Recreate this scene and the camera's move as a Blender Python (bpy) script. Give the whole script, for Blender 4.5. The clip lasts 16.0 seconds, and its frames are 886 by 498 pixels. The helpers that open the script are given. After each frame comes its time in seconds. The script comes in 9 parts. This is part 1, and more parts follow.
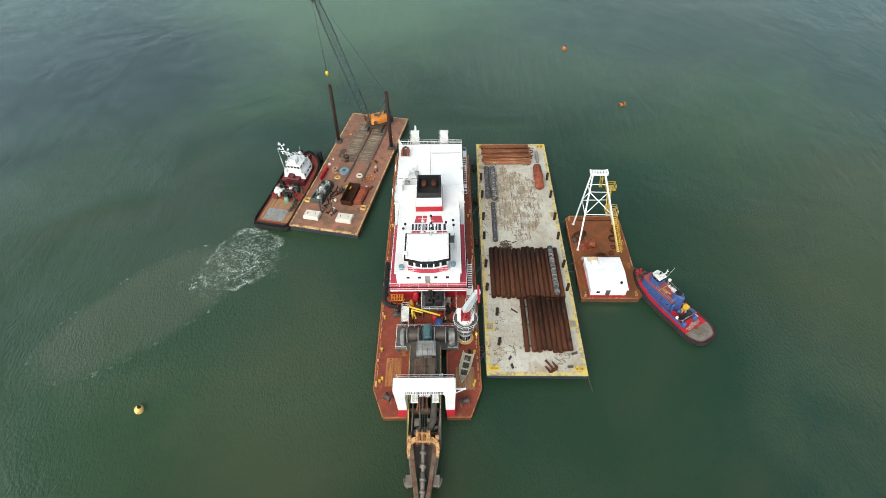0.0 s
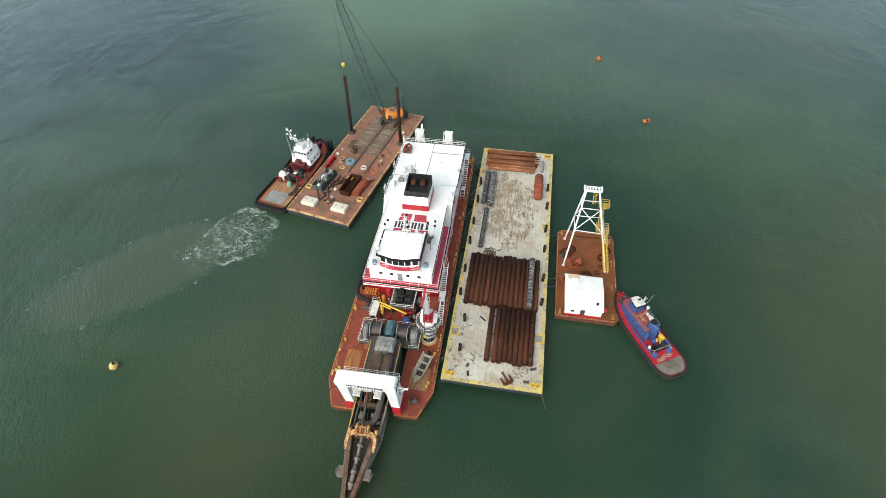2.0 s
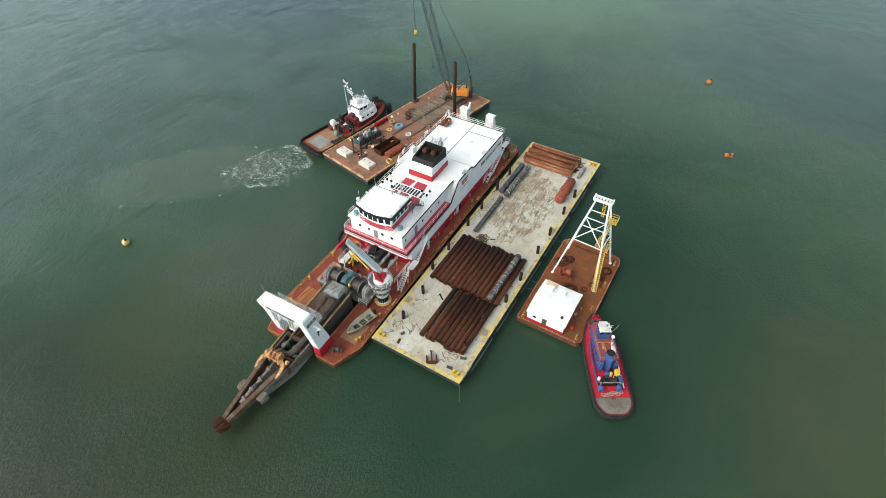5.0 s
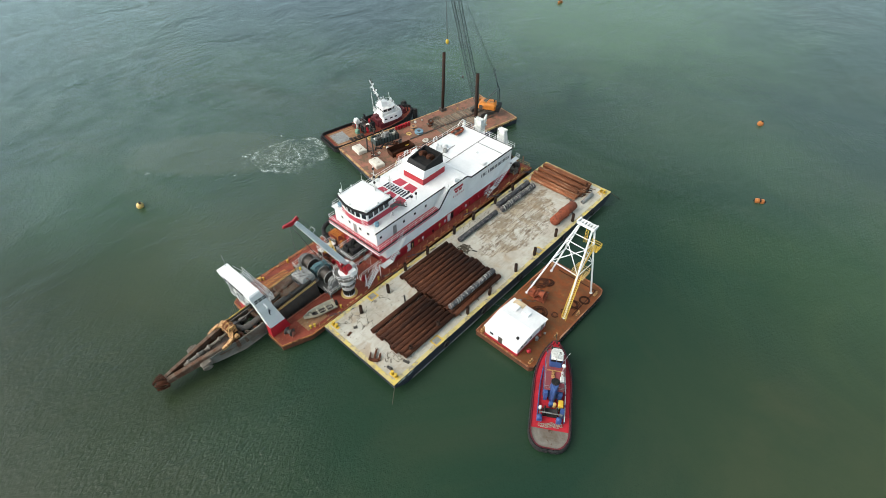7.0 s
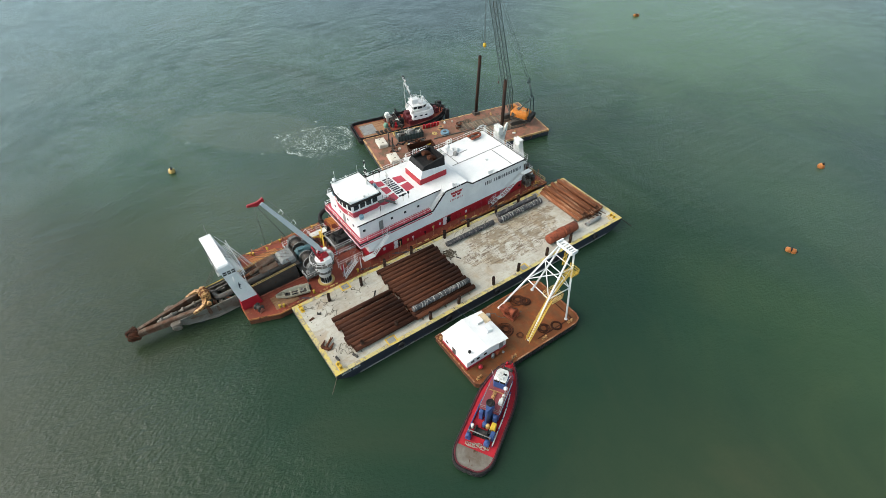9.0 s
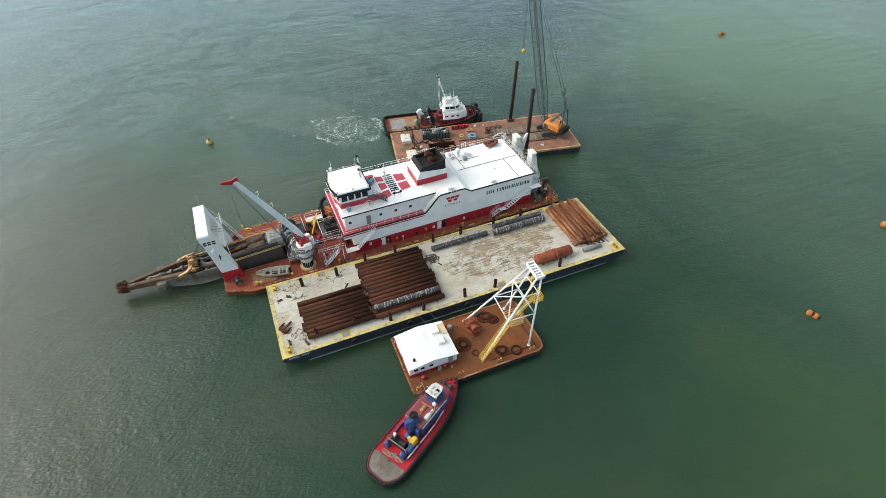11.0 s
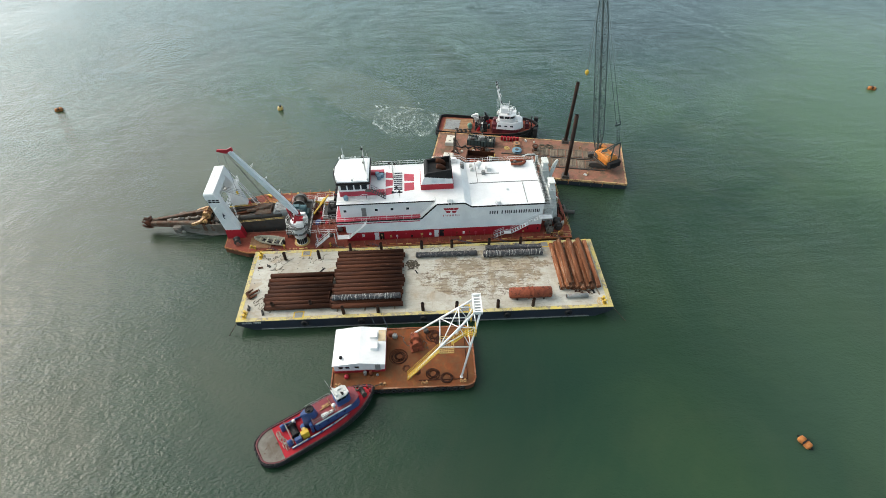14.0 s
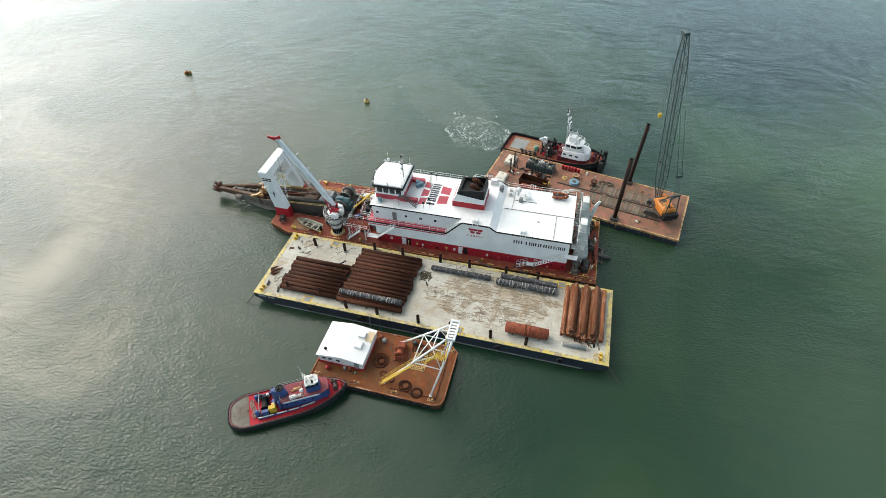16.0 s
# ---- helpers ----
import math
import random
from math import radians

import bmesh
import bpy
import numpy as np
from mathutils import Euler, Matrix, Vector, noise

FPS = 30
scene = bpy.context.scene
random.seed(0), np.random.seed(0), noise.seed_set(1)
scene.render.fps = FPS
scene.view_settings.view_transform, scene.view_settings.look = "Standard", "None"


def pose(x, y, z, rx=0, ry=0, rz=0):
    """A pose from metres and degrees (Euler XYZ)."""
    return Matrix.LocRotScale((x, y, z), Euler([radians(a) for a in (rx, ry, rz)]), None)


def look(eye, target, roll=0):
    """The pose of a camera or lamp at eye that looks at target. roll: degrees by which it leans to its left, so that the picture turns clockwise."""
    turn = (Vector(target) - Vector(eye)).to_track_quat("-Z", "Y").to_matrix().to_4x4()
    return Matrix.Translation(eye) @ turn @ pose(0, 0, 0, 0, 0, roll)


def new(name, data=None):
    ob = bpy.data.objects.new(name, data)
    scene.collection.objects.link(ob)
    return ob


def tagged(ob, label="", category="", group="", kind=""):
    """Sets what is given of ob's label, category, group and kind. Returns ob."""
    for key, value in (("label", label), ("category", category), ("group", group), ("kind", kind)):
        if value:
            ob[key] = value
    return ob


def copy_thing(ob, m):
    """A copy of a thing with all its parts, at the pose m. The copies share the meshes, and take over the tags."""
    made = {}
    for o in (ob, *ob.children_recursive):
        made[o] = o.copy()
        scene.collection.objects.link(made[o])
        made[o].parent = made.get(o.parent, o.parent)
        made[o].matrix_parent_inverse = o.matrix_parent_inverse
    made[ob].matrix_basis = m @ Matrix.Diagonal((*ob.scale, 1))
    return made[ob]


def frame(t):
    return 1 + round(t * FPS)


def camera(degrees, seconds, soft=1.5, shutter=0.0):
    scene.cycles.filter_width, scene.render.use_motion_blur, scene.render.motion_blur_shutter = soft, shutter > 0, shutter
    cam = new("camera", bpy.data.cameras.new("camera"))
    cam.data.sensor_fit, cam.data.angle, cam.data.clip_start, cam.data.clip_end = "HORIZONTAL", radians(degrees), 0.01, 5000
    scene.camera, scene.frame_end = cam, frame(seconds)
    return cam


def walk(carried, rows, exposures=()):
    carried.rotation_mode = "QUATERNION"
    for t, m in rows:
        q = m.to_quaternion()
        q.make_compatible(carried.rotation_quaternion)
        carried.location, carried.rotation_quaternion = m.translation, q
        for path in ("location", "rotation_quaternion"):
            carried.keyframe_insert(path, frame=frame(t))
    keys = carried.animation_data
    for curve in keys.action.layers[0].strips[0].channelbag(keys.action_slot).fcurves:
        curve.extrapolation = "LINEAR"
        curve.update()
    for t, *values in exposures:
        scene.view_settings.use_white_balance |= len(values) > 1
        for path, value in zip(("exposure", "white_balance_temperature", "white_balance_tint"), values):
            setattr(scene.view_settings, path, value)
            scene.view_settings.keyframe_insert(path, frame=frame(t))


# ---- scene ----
cam = camera(79.03, 16.0, soft=0.55)
# seconds, eye x, y, z, yaw, pitch, roll
PATH = [
    (0.0, -5.97, -47.74, 85.27, 1.54, -46.83, -0.97),
    (0.5, -2.91, -47.75, 85.14, 1.82, -46.73, -0.87),
    (1.0, 0.37, -47.34, 85.43, 2.75, -46.81, -0.67),
    (1.5, 4.32, -46.75, 85.90, 5.53, -46.98, -0.62),
    (2.0, 8.59, -46.04, 86.03, 9.86, -47.13, -0.49),
    (2.5, 13.27, -44.96, 85.60, 13.27, -47.27, -0.34),
    (3.0, 17.89, -43.67, 84.84, 16.34, -47.42, -0.23),
    (3.5, 22.78, -42.51, 83.94, 20.31, -47.61, -0.22),
    (4.0, 28.02, -41.46, 82.86, 24.63, -47.70, -0.40),
    (6.5, 51.06, -32.11, 77.14, 39.31, -43.89, -0.17),
    (7.0, 54.59, -28.54, 76.88, 42.83, -43.92, -0.35),
    (7.5, 58.07, -24.97, 76.83, 46.31, -43.90, -0.36),
    (8.0, 61.48, -21.14, 76.44, 49.67, -43.72, -0.67),
    (8.5, 64.32, -17.35, 76.40, 52.39, -43.65, -0.63),
    (9.0, 66.81, -13.19, 76.40, 55.29, -43.71, -0.60),
    (11.5, 75.91, 10.72, 76.11, 72.38, -43.98, -0.92),
    (12.0, 76.68, 15.45, 76.44, 76.62, -44.17, -0.77),
    (12.5, 77.16, 20.10, 76.84, 80.51, -44.36, -0.72),
    (13.0, 77.46, 24.76, 77.09, 83.48, -44.44, -0.68),
    (13.5, 77.38, 29.75, 77.40, 86.09, -44.63, -0.76),
    (14.0, 77.05, 34.79, 77.70, 88.17, -44.73, -0.92),
    (14.5, 76.52, 39.79, 77.65, 91.36, -44.64, -1.02),
    (15.0, 75.58, 44.48, 78.69, 97.98, -44.77, -0.88),
    (15.5, 74.48, 49.02, 80.13, 101.43, -44.87, -0.86),
    (16.0, 73.08, 53.71, 81.44, 105.57, -45.00, -1.05),
]
walk(cam, [(t, pose(x, y, z, 90 + pitch, 0, yaw) @ pose(0, 0, 0, 0, 0, roll)) for t, x, y, z, yaw, pitch, roll in PATH])

# ---- light ----
SUN_FROM = Vector((-0.33, -0.72, 0.61)).normalized()
world = bpy.data.worlds.new("world")
scene.world = world
world.use_nodes = True
wn = world.node_tree.nodes
sky = wn.new("ShaderNodeTexSky")
sky.sky_type = "NISHITA"
sky.sun_disc = False
sky.sun_elevation = math.asin(SUN_FROM.z)
sky.sun_rotation = math.atan2(SUN_FROM.x, SUN_FROM.y)
sky.air_density, sky.dust_density, sky.ozone_density = 1.1, 6.0, 1.0
pale = wn.new("ShaderNodeHueSaturation")
pale.inputs["Saturation"].default_value = 0.7
world.node_tree.links.new(sky.outputs[0], pale.inputs["Color"])
cloud = wn.new("ShaderNodeMix")
cloud.data_type = "RGBA"
cloud.inputs[0].default_value = 0.52
# thin cloud: brightest in the haze low down, dimmer overhead
up = wn.new("ShaderNodeSeparateXYZ")
world.node_tree.links.new(wn.new("ShaderNodeTexCoord").outputs["Generated"], up.inputs[0])
haze = wn.new("ShaderNodeValToRGB")
for k, (p, col) in enumerate(((0.0, (15.5, 21.8, 25.0)), (0.42, (13.0, 18.2, 21.0)), (0.65, (4.4, 5.9, 6.9)), (1.0, (4.0, 4.6, 4.8)))):
    el = haze.color_ramp.elements[k] if k < 2 else haze.color_ramp.elements.new(p)
    el.position, el.color = p, (*col, 1)
world.node_tree.links.new(up.outputs["Z"], haze.inputs[0])
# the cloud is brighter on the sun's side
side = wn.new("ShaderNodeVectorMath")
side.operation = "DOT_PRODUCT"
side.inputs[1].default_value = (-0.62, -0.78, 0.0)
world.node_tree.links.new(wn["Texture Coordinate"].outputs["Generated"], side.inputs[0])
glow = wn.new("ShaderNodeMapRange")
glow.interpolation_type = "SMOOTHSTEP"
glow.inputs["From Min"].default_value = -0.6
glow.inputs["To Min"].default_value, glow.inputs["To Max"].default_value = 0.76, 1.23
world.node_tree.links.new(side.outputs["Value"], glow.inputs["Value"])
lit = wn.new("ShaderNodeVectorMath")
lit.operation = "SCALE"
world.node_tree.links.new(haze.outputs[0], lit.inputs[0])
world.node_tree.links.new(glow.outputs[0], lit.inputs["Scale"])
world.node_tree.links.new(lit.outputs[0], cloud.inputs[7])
world.node_tree.links.new(pale.outputs[0], cloud.inputs[6])
# the veil of cloud round the sun glows broadly
veil_dot = wn.new("ShaderNodeVectorMath")
veil_dot.operation = "DOT_PRODUCT"
veil_dot.inputs[1].default_value = SUN_FROM
world.node_tree.links.new(wn["Texture Coordinate"].outputs["Generated"], veil_dot.inputs[0])
veil = wn.new("ShaderNodeMapRange")
veil.interpolation_type = "SMOOTHSTEP"
veil.inputs["From Min"].default_value, veil.inputs["From Max"].default_value = 0.60, 1.05
veil.inputs["To Min"].default_value, veil.inputs["To Max"].default_value = 0.0, 33.0
world.node_tree.links.new(veil_dot.outputs["Value"], veil.inputs["Value"])
bright = wn.new("ShaderNodeVectorMath")
bright.operation = "MULTIPLY_ADD"
bright.inputs[1].default_value = (1.0, 0.955, 0.885)
world.node_tree.links.new(veil.outputs[0], bright.inputs[0])
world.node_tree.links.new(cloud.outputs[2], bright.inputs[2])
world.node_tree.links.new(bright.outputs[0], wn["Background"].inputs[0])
wn["Background"].inputs[1].default_value = 0.15
sun_data = bpy.data.lights.new("sun", "SUN")
sun_data.energy, sun_data.angle, sun_data.color = 1.1, radians(18.0), (1.0, 0.88, 0.72)
sun = new("sun", sun_data)
sun.matrix_world = look(SUN_FROM * 100, (0, 0, 0))
scene.view_settings.exposure = -0.26


# ---- materials ----
def nodes_of(name):
    m = bpy.data.materials.new(name)
    m.use_nodes = True
    return m, m.node_tree, m.node_tree.nodes["Principled BSDF"]


def link(tree, a, b):
    tree.links.new(a, b)


def noise_tex(tree, vec, scale, detail=4.0, rough=0.55, distort=0.0):
    n = tree.nodes.new("ShaderNodeTexNoise")
    n.inputs["Scale"].default_value = scale
    n.inputs["Detail"].default_value = detail
    n.inputs["Roughness"].default_value = rough
    n.inputs["Distortion"].default_value = distort
    link(tree, vec, n.inputs["Vector"])
    return n.outputs["Fac"]


def ramp(tree, fac, stops):
    r = tree.nodes.new("ShaderNodeValToRGB")
    els = r.color_ramp.elements
    while len(els) < len(stops):
        els.new(0.5)
    for e, (p, c) in zip(els, stops):
        e.position = p
        e.color = (*c, 1) if isinstance(c, tuple) else (c, c, c, 1)
    link(tree, fac, r.inputs[0])
    return r.outputs[0]


def mix(tree, fac, a, b, blend="MIX"):
    n = tree.nodes.new("ShaderNodeMix")
    n.data_type, n.blend_type = "RGBA", blend
    for sock, v in ((n.inputs[0], fac), (n.inputs[6], a), (n.inputs[7], b)):
        if isinstance(v, (int, float)):
            sock.default_value = v
        elif isinstance(v, tuple):
            sock.default_value = (*v, 1)
        else:
            link(tree, v, sock)
    return n.outputs[2]


def maths(tree, op, a, b=0.0, clamp=False):
    n = tree.nodes.new("ShaderNodeMath")
    n.operation, n.use_clamp = op, clamp
    for sock, v in zip(n.inputs, (a, b)):
        if isinstance(v, (int, float)):
            sock.default_value = v
        else:
            link(tree, v, sock)
    return n.outputs[0]


RUST = (0.17, 0.06, 0.025)


def paint(name, col, col2=None, rough=0.5, scale=0.7, rust=0.0, rust_col=RUST, metal=0.0, bump=0.15, vary=0.0, streak=None, grime=0.25, world_space=False):
    """Painted or bare surface: two tones in blotches, fine grain, chips of rust, bump. rust: share of the surface."""
    m, tree, bsdf = nodes_of(name)
    vec = tree.nodes.new("ShaderNodeNewGeometry").outputs["Position"] if world_space else tree.nodes.new("ShaderNodeTexCoord").outputs["Object"]
    if vary > 0 and not world_space:
        shift = tree.nodes.new("ShaderNodeVectorMath")
        shift.operation = "MULTIPLY_ADD"
        shift.inputs[1].default_value = (37.0, 53.0, 29.0)
        link(tree, tree.nodes.new("ShaderNodeObjectInfo").outputs["Random"], shift.inputs[0])
        link(tree, vec, shift.inputs[2])
        vec = shift.outputs[0]
    if streak:
        mp = tree.nodes.new("ShaderNodeMapping")
        mp.inputs["Scale"].default_value = streak
        link(tree, vec, mp.inputs["Vector"])
        svec = mp.outputs[0]
    else:
        svec = vec
    big = noise_tex(tree, svec, scale, 6, 0.6, 0.4)
    fine = noise_tex(tree, vec, scale * 9, 5, 0.65)
    col2 = col2 or tuple(c * 0.72 for c in col)
    c = mix(tree, ramp(tree, big, [(0.35, 0.0), (0.65, 1.0)]), col, col2)
    c = mix(tree, maths(tree, "MULTIPLY", ramp(tree, fine, [(0.45, 0.0), (0.75, 1.0)]), grime), c, tuple(v * 0.45 for v in col))
    if rust > 0:
        rn = noise_tex(tree, svec, scale * 2.3, 9, 0.7, 0.6)
        edge = 0.72 - 0.45 * rust
        mask = ramp(tree, rn, [(edge, 0.0), (edge + 0.07, 1.0)])
        rc = mix(tree, fine, rust_col, tuple(v * 0.4 for v in rust_col))
        c = mix(tree, mask, c, rc)
    if vary > 0:
        info = tree.nodes.new("ShaderNodeObjectInfo").outputs["Random"]
        hsv = tree.nodes.new("ShaderNodeHueSaturation")
        link(tree, c, hsv.inputs["Color"])
        link(tree, maths(tree, "ADD", maths(tree, "MULTIPLY", info, 2 * vary), 1 - vary), hsv.inputs["Value"])
        c = hsv.outputs[0]
    link(tree, c, bsdf.inputs["Base Color"])
    bsdf.inputs["Metallic"].default_value = metal
    bsdf.inputs["Specular IOR Level"].default_value = 0.13 if rough >= 0.6 else 0.38
    link(tree, maths(tree, "ADD", maths(tree, "MULTIPLY", fine, 0.25), rough - 0.12, True), bsdf.inputs["Roughness"])
    b = tree.nodes.new("ShaderNodeBump")
    b.inputs["Strength"].default_value = bump
    b.inputs["Distance"].default_value = 0.03
    link(tree, fine, b.inputs["Height"])
    link(tree, b.outputs[0], bsdf.inputs["Normal"])
    return m


M_WHITE = paint("white_paint", (0.69, 0.69, 0.68), (0.60, 0.60, 0.595), 0.4, 0.35, 0.06, (0.42, 0.36, 0.28), bump=0.04, grime=0.12)
M_WHITE_WORN = paint("worn_white_paint", (0.63, 0.63, 0.60), (0.47, 0.47, 0.44), 0.5, 0.9, 0.3, bump=0.1)
M_RED = paint("red_paint", (0.37, 0.014, 0.024), (0.28, 0.012, 0.02), 0.42, 0.5, 0.14, bump=0.06)
M_MAGENTA = paint("deck_red_paint", (0.42, 0.04, 0.065), (0.32, 0.032, 0.05), 0.5, 0.5, 0.04, bump=0.05)
M_DECK_RED = paint("rusty_red_deck", (0.235, 0.056, 0.034), (0.15, 0.040, 0.026), 0.6, 0.35, 0.3, (0.28, 0.115, 0.058), bump=0.2, grime=0.45)
M_DECK_BROWN = paint("brown_red_deck", (0.325, 0.130, 0.092), (0.225, 0.09, 0.062), 0.65, 0.22, 0.42, (0.16, 0.095, 0.062), bump=0.2, grime=0.45)
M_DECK_RUST = paint("rusted_deck", (0.225, 0.060, 0.017), (0.105, 0.030, 0.012), 0.75, 0.22, 0.36, (0.29, 0.105, 0.034), bump=0.25)
M_HULL_BLACK = paint("navy_black_hull", (0.017, 0.021, 0.032), (0.026, 0.03, 0.04), 0.45, 0.4, 0.1, (0.12, 0.07, 0.045), bump=0.1)
M_HULL_RUST = paint("rust_brown_hull", (0.12, 0.045, 0.025), (0.06, 0.03, 0.02), 0.65, 0.5, 0.3, bump=0.2)
M_YELLOW = paint("yellow_paint", (0.55, 0.36, 0.03), (0.46, 0.30, 0.045), 0.5, 0.8, 0.22, bump=0.1)
M_YELLOW_PALE = paint("faded_yellow_paint", (0.50, 0.36, 0.13), (0.42, 0.27, 0.09), 0.55, 0.8, 0.25, bump=0.1)
M_ORANGE = paint("orange_machine_paint", (0.55, 0.19, 0.025), (0.40, 0.135, 0.02), 0.45, 0.9, 0.12, bump=0.08)
M_TAN = paint("ochre_cast_steel", (0.50, 0.29, 0.11), (0.24, 0.12, 0.045), 0.5, 1.3, 0.45, bump=0.1)
M_BLACK = paint("black_rubber", (0.016, 0.016, 0.017), (0.028, 0.027, 0.026), 0.7, 1.2, 0.0, bump=0.2)
M_SOOT = paint("sooty_black_paint", (0.012, 0.012, 0.013), (0.022, 0.021, 0.02), 0.6, 0.8, 0.04, bump=0.1)
M_STEEL = paint("grey_machinery_paint", (0.23, 0.235, 0.225), (0.15, 0.15, 0.145), 0.5, 0.9, 0.32, bump=0.15)
M_STEEL_DARK = paint("dark_greasy_steel", (0.042, 0.038, 0.035), (0.07, 0.06, 0.05), 0.55, 0.9, 0.35, (0.10, 0.05, 0.026), bump=0.25)
M_LADDER = paint("worn_grey_brown_steel", (0.17, 0.158, 0.138), (0.105, 0.085, 0.066), 0.6, 0.5, 0.30, (0.10, 0.046, 0.025), bump=0.2)
M_LADDER_RUST = paint("rusty_ladder_steel", (0.085, 0.042, 0.026), (0.13, 0.10, 0.075), 0.7, 0.6, 0.42, (0.115, 0.045, 0.024), bump=0.25)
M_PIPE = paint("rusted_pipe_steel", (0.068, 0.023, 0.0105), (0.031, 0.0125, 0.008), 0.8, 0.8, 0.34, (0.135, 0.056, 0.029), bump=0.3, vary=0.35, streak=(1.6, 0.22, 1.6))
M_PIPE_ORANGE = paint("orange_rusted_pipe_steel", (0.22, 0.080, 0.034), (0.10, 0.036, 0.019), 0.7, 0.9, 0.42, (0.40, 0.235, 0.15), bump=0.3, vary=0.5, streak=(1.5, 0.16, 1.5))
M_TANK = paint("red_rust_tank", (0.26, 0.07, 0.035), (0.15, 0.042, 0.024), 0.65, 0.9, 0.4, (0.09, 0.035, 0.022), bump=0.2)
M_BLUE = paint("blue_paint", (0.035, 0.075, 0.21), (0.028, 0.058, 0.16), 0.45, 0.8, 0.06, bump=0.08)
M_BLUE_PALE = paint("blue_machine_paint", (0.14, 0.25, 0.31), (0.10, 0.18, 0.23), 0.45, 0.9, 0.08, bump=0.08)
M_TUG_RED = paint("tug_red_paint", (0.40, 0.018, 0.030), (0.28, 0.018, 0.026), 0.65, 0.6, 0.25, (0.16, 0.05, 0.04), bump=0.1)


def grey_deck_material():
    """Worn light grey deck paint: brown rust fields, broken dark scuffs along the welds, pale salt."""
    m, tree, bsdf = nodes_of("worn_grey_deck_paint")
    geo = tree.nodes.new("ShaderNodeNewGeometry").outputs["Position"]
    info = tree.nodes.new("ShaderNodeObjectInfo").outputs["Random"]
    big = noise_tex(tree, geo, 0.11, 5, 0.6, 0.5)
    fine = noise_tex(tree, geo, 3.0, 6, 0.65)
    c = mix(tree, ramp(tree, big, [(0.35, 0.0), (0.68, 1.0)]), (0.45, 0.435, 0.38), (0.33, 0.305, 0.25))
    c = mix(tree, maths(tree, "MULTIPLY", ramp(tree, fine, [(0.5, 0.0), (0.8, 1.0)]), 0.3), c, (0.24, 0.22, 0.19))
    # the working part of the deck, where the paint is worn through
    mp = tree.nodes.new("ShaderNodeMapping")
    mp.vector_type = "TEXTURE"
    mp.inputs["Location"].default_value = (8.2, 44.5, 0)
    mp.inputs["Scale"].default_value = (11.0, 21, 1000)
    link(tree, geo, mp.inputs["Vector"])
    ln = tree.nodes.new("ShaderNodeVectorMath")
    ln.operation = "LENGTH"
    link(tree, mp.outputs[0], ln.inputs[0])
    worn = ramp(tree, maths(tree, "ADD", ln.outputs["Value"], maths(tree, "MULTIPLY", noise_tex(tree, geo, 0.16, 5, 0.6), 0.9)), [(0.95, 1.0), (1.65, 0.12)])
    mp = tree.nodes.new("ShaderNodeMapping")
    mp.inputs["Scale"].default_value = (1.9, 0.6, 1.0)
    link(tree, geo, mp.inputs["Vector"])
    flakes = ramp(tree, noise_tex(tree, mp.outputs[0], 0.6, 9, 0.75, 0.2), [(0.535, 0.0), (0.575, 1.0)])
    tone = mix(tree, noise_tex(tree, geo, 0.35, 4, 0.6), (0.135, 0.088, 0.050), (0.066, 0.045, 0.029))
    c = mix(tree, maths(tree, "MULTIPLY", maths(tree, "MULTIPLY", flakes, worn), 0.9), c, tone)
    wash = ramp(tree, noise_tex(tree, geo, 0.22, 6, 0.65, 0.8), [(0.47, 0.0), (0.68, 1.0)])
    c = mix(tree, maths(tree, "MULTIPLY", maths(tree, "MULTIPLY", wash, worn), 0.85), c, (0.29, 0.225, 0.135))
    smear = ramp(tree, noise_tex(tree, geo, 0.45, 7, 0.7, 1.0), [(0.50, 0.0), (0.66, 1.0)])
    c = mix(tree, maths(tree, "MULTIPLY", smear, 0.55), c, (0.27, 0.235, 0.18))
    for scale, cut, amount in (((0.55, 2.4, 1.0), 0.60, 0.5), ((2.9, 0.42, 1.0), 0.58, 0.8), ((5.0, 0.9, 1.0), 0.57, 0.8)):
        mp = tree.nodes.new("ShaderNodeMapping")
        mp.inputs["Scale"].default_value = scale
        link(tree, geo, mp.inputs["Vector"])
        dash = ramp(tree, noise_tex(tree, mp.outputs[0], 0.9, 6, 0.62), [(cut, 0.0), (cut + 0.05, 1.0)])
        c = mix(tree, maths(tree, "MULTIPLY", dash, maths(tree, "MULTIPLY", maths(tree, "ADD", worn, 0.08, True), amount)), c, tone)
    # broad blotches where the paint has gone in sheets
    blotch = ramp(tree, noise_tex(tree, geo, 0.42, 7, 0.66, 0.7), [(0.515, 0.0), (0.555, 1.0)])
    c = mix(tree, maths(tree, "MULTIPLY", maths(tree, "MULTIPLY", blotch, worn), 0.75), c, mix(tree, fine, (0.13, 0.095, 0.058), (0.24, 0.19, 0.125)))
    stain = ramp(tree, noise_tex(tree, geo, 0.2, 6, 0.65, 0.5), [(0.57, 0.0), (0.66, 1.0)])
    c = mix(tree, maths(tree, "MULTIPLY", stain, 0.5), c, (0.27, 0.19, 0.11))
    # scuffs in straight broken rows along the stiffeners under the plates
    sep = tree.nodes.new("ShaderNodeSeparateXYZ")
    link(tree, geo, sep.inputs[0])
    for pitch, wide, cut, amount in ((0.767, 0.30, 0.50, 0.65), (1.533, 0.16, 0.44, 0.4)):
        sway = maths(tree, "MULTIPLY", noise_tex(tree, geo, 0.8, 3, 0.6), 0.22)
        lane = maths(tree, "FRACT", maths(tree, "ADD", maths(tree, "DIVIDE", sep.outputs[0], pitch), sway))
        lane = ramp(tree, lane, [(0.0, 1.0), (wide * 0.7, 1.0), (wide, 0.0)])
